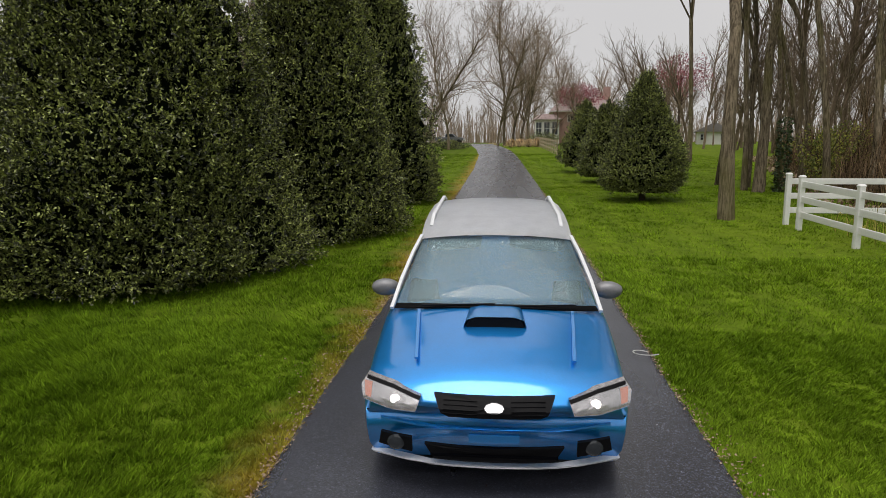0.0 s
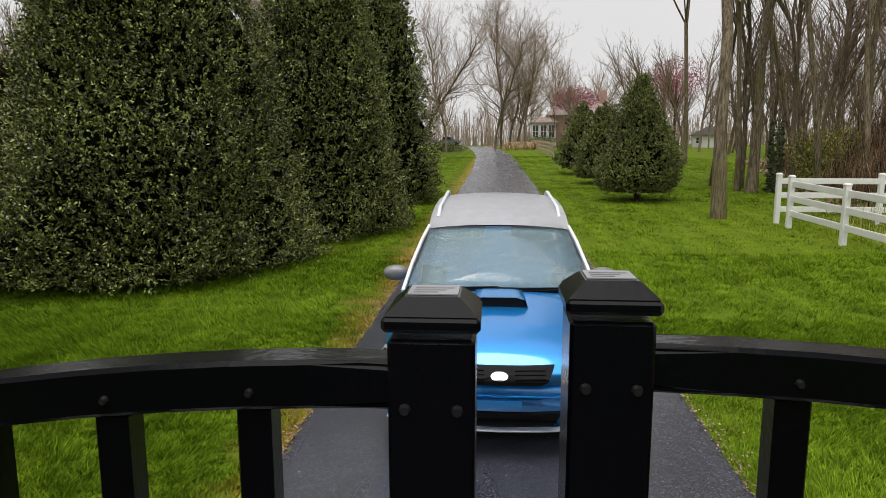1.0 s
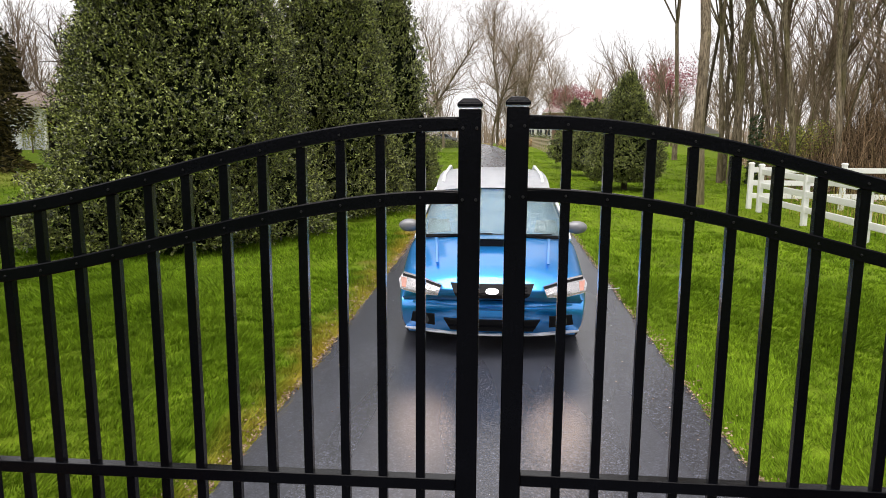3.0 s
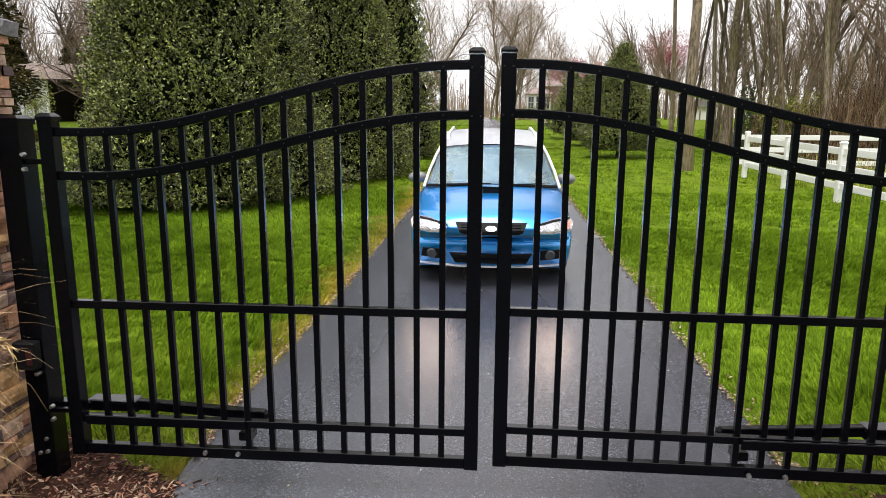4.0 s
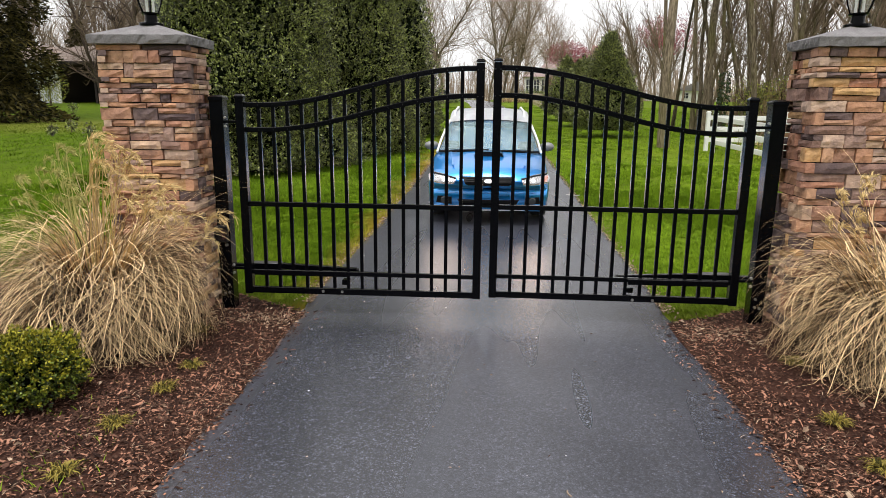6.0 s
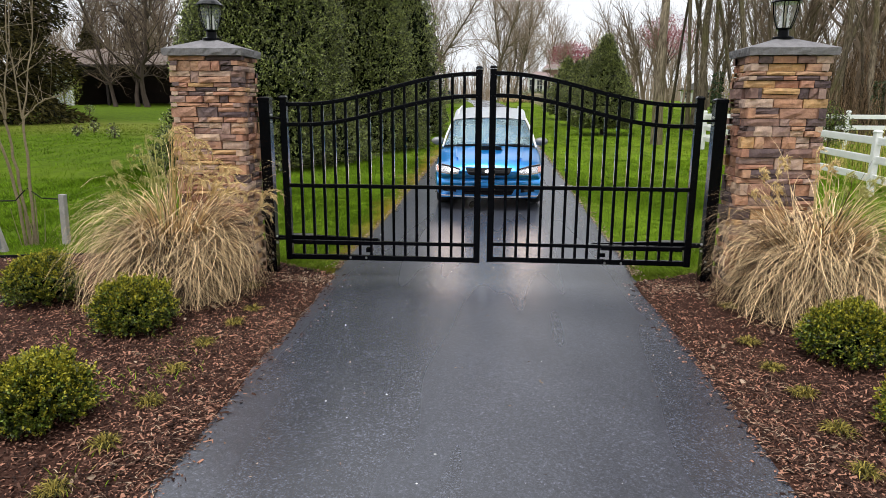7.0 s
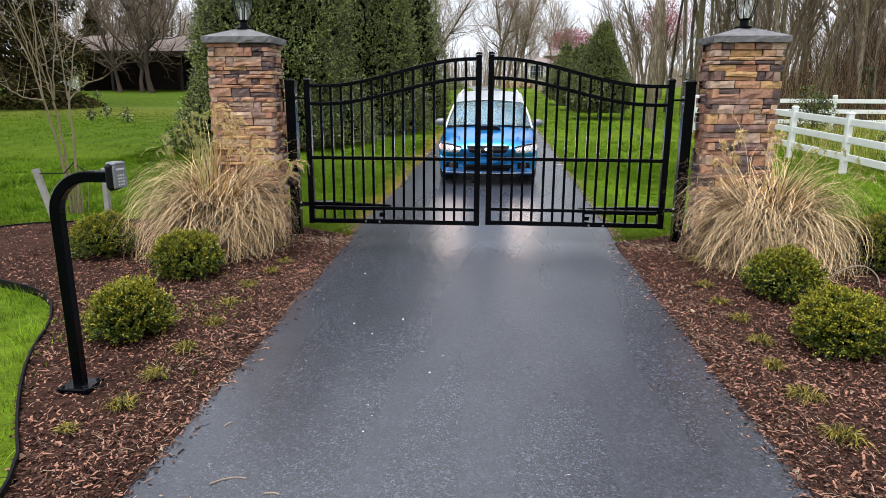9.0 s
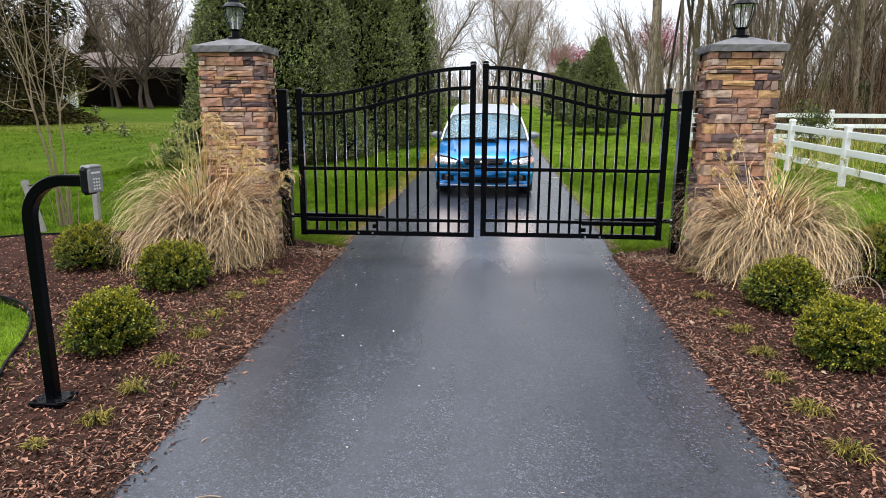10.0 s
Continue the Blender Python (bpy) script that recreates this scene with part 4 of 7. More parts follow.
def build_leaf(label, x_in, x_out, sign):
    """One leaf, from the hinge post's side x_out to the meeting side x_in; sign +1 where x_in > x_out."""
    g = thing("driveway_gate", label, "gate", group="gate leaves")
    ya, yb = -0.033, 0.033
    a, b = sorted((x_in, x_in - sign * POST_IN))
    part("meeting_post", boxed((a, ya, 0.21), (b, yb, 2.19), 0.003), BLACK, g)
    cap = part("post_cap", pyramid_cap(a - 0.004, b + 0.004, ya - 0.004, yb + 0.004, 2.208, 0.013, 0.012), BLACK, g)
    part("sticker", boxed((a + 0.014, -0.016, 2.2212), (b - 0.014, 0.018, 2.2222)), STICKER, cap, "silver printed label on the cap")
    for k in range(3):
        part("print_bar", boxed((a + 0.018, -0.011 + 0.008 * k, 2.2223), (b - 0.03 + 0.006 * k, -0.0075 + 0.008 * k, 2.2226)), GREY_CASE, cap)
    c, d = sorted((x_out, x_out + sign * POST_OUT))
    part("hinge_stile", boxed((c, ya, 0.205), (d, yb, 1.905), 0.003), BLACK, g)
    part("post_cap", pyramid_cap(c - 0.005, d + 0.005, ya - 0.005, yb + 0.005, 1.915, 0.015, 0.02), BLACK, g)
    xs, xe = x_out + sign * POST_OUT, x_in - sign * POST_IN
    span = xe - xs
    n = 30
    for name, lo, hi in (("top_rail", 1.842, 2.148), ("second_rail", 1.637, 1.931)):
        pts = [(xs + span * k / n, 0, lo + (hi - lo) * rise(k / n)) for k in range(n + 1)]
        bm = swept(pts, 0.019, 0.0205)
        bmesh.ops.bevel(bm, geom=[e for e in bm.edges if e.calc_length() > 0.046], offset=0.004, segments=2, affect="EDGES")
        part(name, bm, BLACK, g)
    xl, xr = sorted((xs, xe))
    for name, z0, z1 in (("middle_rail", 0.985, 1.025), ("lower_rail", 0.382, 0.42), ("bottom_rail", 0.21, 0.265)):
        part(name, boxed((xl, -0.019, z0), (xr, 0.019, z1), 0.002), BLACK, g)
    for k in range(1, 16):
        u = k / 16
        x = xs + span * u + sign * 0.008 * u
        top = 1.837 + (2.139 - 1.837) * rise(u) - 0.012
        part("picket", boxed((x - 0.0145, -0.0127, 0.262), (x + 0.0145, 0.0127, top), 0.0015), BLACK, g)
        zt = 1.837 + (2.139 - 1.837) * rise(u)
        part("screw", screw((x, -0.019, zt + 0.004), 0.004), SCREW, g)
        zs = 1.631 + (1.928 - 1.631) * rise(u)
        part("screw", screw((x, -0.019, zs + 0.004), 0.004), SCREW, g)
    for z in (2.135, 1.925):
        for k in (0.2, 0.8):
            part("screw", screw((a + (b - a) * k, ya, z), 0.005), SCREW, g)
    return g


def build_operator(x_out, sign):
    """The electric ram behind the leaf, its covered foot on the lower rail."""
    g = thing("gate_operator", "black electric gate ram with bright cover fixed low on the gate", "gate opener", group="gate openers")
    q = lambda u: x_out + sign * u
    xl, xr = sorted((q(0.09), q(0.92)))
    part("rail_cover", boxed((xl, -0.034, 0.376), (xr, -0.0195, 0.426), 0.004), BLACK, g)
    xl, xr = sorted((q(0.02), q(0.30)))
    case = part("motor_case", boxed((xl, 0.085, 0.392), (xr, 0.155, 0.447), 0.008), BLACK, g, "black motor housing")
    part("motor_cover", boxed((xl + 0.01, 0.08, 0.4475), (xr - 0.01, 0.16, 0.4595), 0.005), MOTOR, case, "bright metal motor cover")
    part("ram", swept([(q(0.29), 0.12, 0.428), (q(0.98), 0.09, 0.405)], 0.022, 0.026), BLACK, g)
    part("ram_tip", boxed((min(q(0.975), q(1.0)), 0.07, 0.383), (max(q(0.975), q(1.0)), 0.11, 0.425), 0.006), BLACK_DULL, g)
    xl, xr = sorted((q(-0.13), q(0.06)))
    part("pivot_arm", boxed((xl, 0.07, 0.41), (xr, 0.13, 0.445), 0.004), BLACK, g)
    xl, xr = sorted((q(0.86), q(0.93)))
    part("foot_bracket", boxed((xl, 0.02, 0.29), (xr, 0.10, 0.335), 0.004), BLACK, g)
    for u in (0.70, 0.87):
        bm = bmesh.new()
        rod(bm, (q(u), -0.019, 0.24), (q(u), -0.031, 0.24), 0.013, 0.011, 10)
        part("bolt", bm, CHROME, g, "bright zinc bolt head")
    return g


def build_hinge_post(sign):
    x0, x1 = sorted((sign * 2.365, sign * 2.25))
    g = thing("gate_post", "square black steel gate post beside the stone pillar", "post", group="gate posts")
    part("post", boxed((x0, 0.0, -0.1), (x1, 0.115, 1.895), 0.004), BLACK, g)
    part("post_cap", pyramid_cap(x0 - 0.006, x1 + 0.006, -0.006, 0.121, 1.905, 0.014, 0.03), BLACK, g)
    inner = sign * 2.25
    for z in (1.70, 0.42):
        bm = bmesh.new()
        xa, xb = sorted((inner, inner - sign * 0.125))
        box(bm, (xa, 0.02, z - 0.012), (xb, 0.045, z + 0.012), 0.003)
        h = part("hinge", bm, BLACK, g)
        for dz in (-0.035, 0.035):
            bm = bmesh.new()
            rod(bm, (inner - sign * 0.02, 0.0, z + dz), (inner - sign * 0.02, -0.022, z + dz), 0.012, 0.009, 8)
            part("hinge_bolt", bm, CHROME, h)
    for u, z in ((0.035, 0.20), (0.075, 0.19), (0.035, 0.27)):
        bm = bmesh.new()
        rod(bm, (inner + sign * u, 0.0, z), (inner + sign * u, -0.014, z), 0.011, 0.009, 8)
        part("bolt", bm, CHROME, g)
    return g


gate_west = build_leaf("black metal gate leaf with pickets, labelled meeting post, closed", -0.048, -2.13, 1)
gate_east = build_leaf("black metal gate leaf with arched rails and pickets, closed", 0.026, 2.125, -1)
gate_east.matrix_world = Matrix.Translation((2.125, 0, 0.008)) @ Matrix.Rotation(radians(-0.9), 4, "Z") @ Matrix.Translation((-2.125, 0, 0))
build_operator(-2.13, 1)
build_operator(2.125, -1)
build_hinge_post(-1)
build_hinge_post(1)
ctrl = thing("control_box", "small black control box with red label on the gate post", "control box")
case = part("case", boxed((-2.372, -0.06, 0.665), (-2.257, -0.0005, 0.81), 0.008), BLACK_DULL, ctrl)
part("label", boxed((-2.299, -0.062, 0.695), (-2.268, -0.0605, 0.775)), RED_LABEL, case, "red label")
bm = bmesh.new()
rod(bm, (-2.28, -0.0, 0.635), (-2.28, -0.03, 0.635), 0.012, 0.01, 8)
part("gland", bm, CHROME, ctrl)

# ---- fence ----


def build_fence(label, a, b, posts, rails=(0.33, 0.68, 1.03), wood=WHITE, height=1.22, group="white fences", kind_name="rail_fence", thick=0.115):
    """Post and rail from a to b on the ground."""
    g = thing(kind_name, label, "fence", group=group)
    ax, ay = a
    bx, by = b
    along = Vector((bx - ax, by - ay, 0)).normalized()
    for k in range(posts):
        u = k / (posts - 1)
        x, y = ax + (bx - ax) * u, ay + (by - ay) * u
        z = gz(x, y)
        h = thick / 2
        p = part("post", boxed((x - h, y - h, z - 0.05), (x + h, y + h, z + height - 0.03), 0.008), wood, g)
        if wood is WHITE:
            part("post_cap", pyramid_cap(x - h - 0.008, x + h + 0.008, y - h - 0.008, y + h + 0.008, z + height - 0.015, 0.03, 0.02), wood, p)
        if k < posts - 1:
            u2 = (k + 1) / (posts - 1)
            x2, y2 = ax + (bx - ax) * u2, ay + (by - ay) * u2
            for r in rails:
                pts = [(x + along.x * h * 0.7, y + along.y * h * 0.7, z + r), (x2 - along.x * h * 0.7, y2 - along.y * h * 0.7, gz(x2, y2) + r)]
                part("rail", swept(pts, 0.02, 0.07), wood, g)
    return g


build_fence("white vinyl three-rail fence along the lawn", (7.02, 15.4), (7.4, 1.5), 7)
build_fence("white vinyl three-rail fence running back under the woods", (7.07, 16.2), (31.0, 15.5), 11)

# ---- stone pillars and lanterns ----


def stone_meshes():
    """A dozen rough split stones of unit size, their front towards -y."""
    out = []
    for k in range(12):
        r = random.Random(100 + k)
        bm = bmesh.new()
        nx, nz = 4, 3
        grid = {}
        for i in range(nx):
            for j in range(nz):
                u, w = i / (nx - 1), j / (nz - 1)
                rim = i in (0, nx - 1) or j in (0, nz - 1)
                y = -0.5 + (r.uniform(0.06, 0.20) if rim else r.uniform(-0.16, 0.14))
                ju = 0 if i in (0, nx - 1) else r.uniform(-0.06, 0.06)
                jw = r.uniform(-0.03, 0.03) if rim else 0
                grid[i, j] = bm.verts.new((u - 0.5 + ju + (r.uniform(-0.02, 0.0) if i else 0.01), y * 0.5, w - 0.5 + jw * (0.6 if j in (0, nz - 1) else 1)))
        backs = {}
        for i in (0, nx - 1):
            for j in (0, nz - 1):
                backs[i, j] = bm.verts.new((-0.5 if i == 0 else 0.5, 0.5, -0.5 if j == 0 else 0.5))
        for i in range(nx - 1):
            for j in range(nz - 1):
                bm.faces.new((grid[i, j], grid[i + 1, j], grid[i + 1, j + 1], grid[i, j + 1]))
        e, f = nx - 1, nz - 1
        bm.faces.new([grid[i, 0] for i in range(nx)][::-1] + [backs[0, 0], backs[e, 0]])
        bm.faces.new([grid[i, f] for i in range(nx)] + [backs[e, f], backs[0, f]])
        bm.faces.new([grid[0, j] for j in range(nz)] + [backs[0, f], backs[0, 0]])
        bm.faces.new([grid[e, j] for j in range(nz)][::-1] + [backs[e, 0], backs[e, f]])
        bmesh.ops.triangulate(bm, faces=[q for q in bm.faces if len(q.verts) > 4])
        bmesh.ops.recalc_face_normals(bm, faces=bm.faces)
        me = bpy.data.meshes.new("stone")
        bm.to_mesh(me)
        bm.free()
        me.materials.append(STONE)
        out.append(me)
    return out


STONES = stone_meshes()


def build_pillar(cx, cy, seed, label):
    g = thing("stone_pillar", label, "pillar", (cx, cy, gz(cx, cy)), group="gate pillars")
    hx, hy, top = 0.386, 0.245, 2.30
    part("core", boxed((-hx + 0.055, -hy + 0.055, -0.15), (hx - 0.055, hy - 0.055, top - 0.005)), MORTAR, g, "dark mortar joints")
    r = random.Random(seed)
    # courses of uneven height; now and then two thin stones share one course
    z, rows = -0.04, []
    while z < top - 0.03:
        h = r.choice((0.042, 0.055, 0.07, 0.085, 0.10, 0.115))
        if z + h > top - 0.045:
            h = top - 0.002 - z
        rows.append((z, h))
        z += h
    for face in range(4):
        turn = Matrix.Rotation(math.pi / 2 * face, 4, "Z")
        reach, out = (hy, hx) if face % 2 else (hx, hy)
        for k, (z, h) in enumerate(rows):
            # alternate faces run to the corner in alternate courses
            ext = reach if (k + face) % 2 else reach - 0.062
            x = -ext
            while x < ext - 0.01:
                w = r.choice((0.09, 0.13, 0.17, 0.22, 0.27, 0.34))
                if x + w > ext - 0.09:
                    w = ext - x
                pieces = [(z, h)]
                if h > 0.075 and r.random() < 0.38:
                    t = h * r.uniform(0.4, 0.6)
                    pieces = [(z, t), (z + t, h - t)]
                for zz, hh in pieces:
                    depth = 0.10
                    proud = r.uniform(-0.018, 0.024)
                    ob = new("stone", r.choice(STONES))
                    ob.parent = g
                    m = turn @ Matrix.Translation((x + w / 2, -out - proud + depth / 2, zz + hh / 2)) @ Matrix.Rotation(r.gauss(0, 0.014), 4, "Y") @ Matrix.Rotation(r.gauss(0, 0.012), 4, "Z")
                    ob.matrix_local = m @ Matrix.Diagonal((w - 0.006, depth, hh - 0.007, 1))
                x += w
    # shallow cast cap with a rough edge
    bm = bmesh.new()
    n, o, squash = 22, 0.414, 0.272 / 0.414
    rim_low, rim_mid, rim_high = [], [], []
    rr = random.Random(seed + 5)
    pts = []
    for s in range(4):
        for i in range(n):
            u = -1 + 2 * i / n
            pts.append(((u, -1), (1, u), (-u, 1), (-1, -u))[s])
    for u, w in pts:
        j = rr.uniform(-0.007, 0.005)
        i = rr.uniform(-0.016, 0.004)
        rim_mid.append(bm.verts.new((u * (o + i), w * (o + i), top + 0.034 + rr.uniform(-0.012, 0.012))))
        rim_low.append(bm.verts.new((u * (o - 0.012 + j), w * (o - 0.012 + j), top + rr.uniform(-0.003, 0.006))))
        rim_high.append(bm.verts.new((u * (o - 0.002 + j * 0.5), w * (o - 0.002 + j * 0.5), top + 0.068 + rr.uniform(-0.001, 0.001))))
    mid = [bm.verts.new((u * o * 0.2, w * o * 0.2, top + 0.165)) for u, w in pts]
    k = len(pts)
    for i in range(k):
        j = (i + 1) % k
        bm.faces.new((rim_low[i], rim_low[j], rim_mid[j], rim_mid[i]))
        bm.faces.new((rim_mid[i], rim_mid[j], rim_high[j], rim_high[i]))
        bm.faces.new((rim_high[i], rim_high[j], mid[j], mid[i]))
    bm.faces.new(rim_low[::-1])
    bm.faces.new(mid)
    for v in bm.verts:
        v.co.y *= squash
    part("cap", bm, CAPSTONE, g, "grey cast-stone cap sloping to the lantern")
    return g


def build_lantern(cx, cy, z):
    g = thing("post_lantern", "black coach lantern with clear glass panes on the pillar cap", "lantern", (cx, cy, z), group="pillar lanterns")
    g.scale = (0.92, 0.92, 0.92)
    part("base", lathe([(0.105, 0.0), (0.105, 0.018), (0.08, 0.026), (0.055, 0.03), (0.052, 0.085), (0.075, 0.095), (0.078, 0.108)], 20), BLACK, g, smooth=False)
    levels = [(0.108, 0.072), (0.17, 0.098), (0.26, 0.122), (0.36, 0.132)]
    for i in range(6):
        a0, a1 = 2 * math.pi * i / 6, 2 * math.pi * (i + 1) / 6
        bm = bmesh.new()
        left, right = [], []
        for z2, r2 in levels:
            left.append(bm.verts.new((r2 * math.cos(a0), r2 * math.sin(a0), z2)))
            right.append(bm.verts.new((r2 * math.cos(a1), r2 * math.sin(a1), z2)))
        for k in range(len(levels) - 1):
            bm.faces.new((left[k], right[k], right[k + 1], left[k + 1]))
        bmesh.ops.solidify(bm, geom=list(bm.faces), thickness=0.003)
        pane = part("pane", bm, CLEAR, g)
        pane.visible_shadow = False
        pts = [(r2 * math.cos(a0), r2 * math.sin(a0), z2) for z2, r2 in levels]
        bm = bmesh.new()
        for p, q in zip(pts, pts[1:]):
            rod(bm, p, q, 0.006, 0.006, 6)
        part("frame_bar", bm, BLACK, g)
    part("hood", lathe([(0.15, 0.355), (0.152, 0.368), (0.12, 0.40), (0.085, 0.425), (0.075, 0.46), (0.04, 0.475), (0.03, 0.49)], 18), BLACK, g)
    part("finial", lathe([(0.012, 0.49), (0.02, 0.51), (0.012, 0.53), (0.003, 0.55)], 10), BLACK, g)
    for dx in (-0.03, 0.03):
        part("candle", lathe([(0.011, 0.11), (0.011, 0.2), (0.016, 0.225), (0.003, 0.27)], 8, (dx, 0.0, 0.0)), WHITE_PAINT, g, "pale candle bulb")
    return g


PILLAR_Y = 0.04
build_pillar(-2.825, PILLAR_Y, 1, "tan and brown stacked ledgestone pillar with grey cap")
build_pillar(2.835, PILLAR_Y, 2, "brown stacked ledgestone pillar beside the white fence")
for sx in (-1, 1):
    build_lantern(sx * 2.825, PILLAR_Y, gz(0, PILLAR_Y) + 2.4655)

# ---- keypad ----


def build_keypad():
    g = thing("keypad_stand", "black gooseneck stand with grey keypad, bolted in the mulch", "keypad stand", (-2.325, -4.29, 0.055))
    part("base_plate", boxed((-0.095, -0.085, -0.03), (0.095, 0.085, 0.014), 0.006), BLACK, g)
    pts = [(0, 0, 0.0), (0, 0, 0.4), (0, 0, 0.8), (0, 0, 1.04)]
    for k in range(1, 11):
        a = math.pi / 2 * k / 10
        pts.append((0.21 - 0.21 * math.cos(a), 0, 1.04 + 0.21 * math.sin(a)))
    pts.append((0.345, 0, 1.25))
    part("pole", swept(pts, 0.03, 0.03, up=(0, 1, 0)), BLACK, g)
    for x in (-0.07, 0.07):
        for y in (-0.06, 0.06):
            part("bolt", rod(bmesh.new(), (x, y, 0.012), (x, y, 0.026), 0.01, 0.009, 6), SCREW, g)
    head = part("keypad_case", boxed((0.33, -0.06, 1.178), (0.383, 0.05, 1.325), 0.018), BLACK_DULL, g)
    face = part("faceplate", prism([(-0.05, 1.19), (0.042, 1.19), (0.042, 1.306), (0.03, 1.318), (-0.038, 1.318), (-0.05, 1.306)], -0.012, 0.008, 0.004), GREY_CASE, head, "grey metal faceplate")
    turned = Matrix.Translation((0.385, 0, 0)) @ Matrix.Rotation(math.radians(78), 4, "Z")
    face.matrix_local = turned
    for r in range(4):
        for c in range(3):
            y = -0.021 + c * 0.017
            part("key", boxed((y - 0.005, -0.0155, 1.204 + r * 0.017), (y + 0.005, -0.0115, 1.213 + r * 0.017), 0.0015), KEY, head).matrix_local = turned
    part("name_bar", boxed((-0.033, -0.014, 1.287), (0.024, -0.0115, 1.297), 0.001), KEY, head, "pale bar of tiny lettering").matrix_local = turned
    part("hood", prism([(-0.052, 1.314), (0.044, 1.314), (0.036, 1.332), (-0.044, 1.332)], -0.014, 0.045, 0.006), GREY_CASE, head).matrix_local = turned
    bm = bmesh.new()
    for p, q in zip([(0.03, -0.03, 0.01), (0.09, -0.09, 0.02), (0.16, -0.06, 0.03)], [(0.09, -0.09, 0.02), (0.16, -0.06, 0.03), (0.12, 0.02, 0.0)]):
        rod(bm, p, q, 0.006, 0.006, 6)
    part("cable", bm, BLACK_DULL, g)
    return g


def build_stakes():
    for x, y, tip, h, lab in ((-5.52, 1.28, 0.02, 0.64, "grey timber stake standing in the lawn"), (-6.05, 0.87, -0.20, 0.68, "leaning grey timber stake in the lawn")):
        g = thing("stake", lab, "stake", (x, y, gz(x, y)), group="stakes")
        part("shaft", swept([(0, 0, -0.1), (tip, 0, h)], 0.038, 0.038, up=(0, 1, 0)), GREY_WOOD, g)
        reach = -0.45 if tip > 0 else 0.36
        tie = bmesh.new()
        rod(tie, (tip * 0.9, 0, h * 0.9), (reach * 0.6, 0, h * 0.92), 0.008, 0.008, 6)
        rod(tie, (reach * 0.6, 0, h * 0.92), (reach, 0, h * 1.12), 0.008, 0.008, 6)
        part("tie", tie, BLACK_DULL, g, "black tree tie")


build_keypad()
build_stakes()

# ---- car ----


def nose(x, z):
    """How far back the car's front lies at a place on it."""
    return 0.24 * (abs(x) / 0.87) ** 2.4 + float(np.interp(z, (0.18, 0.30, 0.45, 0.66, 0.72, 0.785, 0.845), (0.10, 0.03, 0.0, 0.0, 0.05, 0.11, 0.24)))


def car_patch(outline, lift, depth=0.03):
    """A panel that follows the car's nose, its outline in (x, z)."""
    bm = bmesh.new()
    fine = []
    for (x1, z1), (x2, z2) in zip(outline, outline[1:] + outline[:1]):
        for k in range(4):
            u = k / 4
            fine.append((x1 + (x2 - x1) * u, z1 + (z2 - z1) * u))
    cx, cz = sum(p[0] for p in fine) / len(fine), sum(p[1] for p in fine) / len(fine)
    rings = []
    for s in (1.0, 0.7, 0.35):
        rings.append([bm.verts.new((cx + (x - cx) * s, nose(cx + (x - cx) * s, cz + (z - cz) * s) - lift, cz + (z - cz) * s)) for x, z in fine])
    backs = [bm.verts.new((x, nose(x, z) - lift + depth, z)) for x, z in fine]
    n = len(fine)
    for a, b in zip(rings, rings[1:]):
        for i in range(n):
            bm.faces.new((a[i], a[(i + 1) % n], b[(i + 1) % n], b[i]))
    for i in range(n):
        bm.faces.new((backs[i], backs[(i + 1) % n], rings[0][(i + 1) % n], rings[0][i]))
    bm.faces.new(rings[-1])
    return bm


def car_section(y):
    """Half the body's outline at y, from the sill up to the middle line."""
    w = float(np.interp(y, (0, 0.1, 0.3, 0.6, 1.0, 3.6, 4.2, 4.45), (0.80, 0.83, 0.855, 0.865, 0.868, 0.868, 0.83, 0.76)))
    zs = float(np.interp(y, (0.0, 0.1, 0.3, 0.8, 1.25, 4.45), (0.64, 0.70, 0.76, 0.84, 0.92, 0.98)))
    zt = float(np.interp(y, (0.0, 0.05, 0.11, 0.24, 0.5, 0.9, 1.3, 4.45), (0.66, 0.72, 0.785, 0.845, 0.905, 0.965, 1.01, 1.03)))
    zb = float(np.interp(y, (0, 0.3, 4.2, 4.45), (0.2, 0.2, 0.24, 0.4)))
    pts = [(w * 0.93, zb), (w * 0.985, zb + 0.1), (w, 0.42), (w, 0.56), (w * 0.985, zs - 0.1), (w * 0.955, zs - 0.03), (w * 0.9, zs + 0.012)]
    for u in (0.78, 0.66, 0.5, 0.34, 0.17, 0.0):
        pts.append((w * u, zs + 0.012 + (zt - zs - 0.012) * (1 - (u / 0.9) ** 2.2)))
    return pts


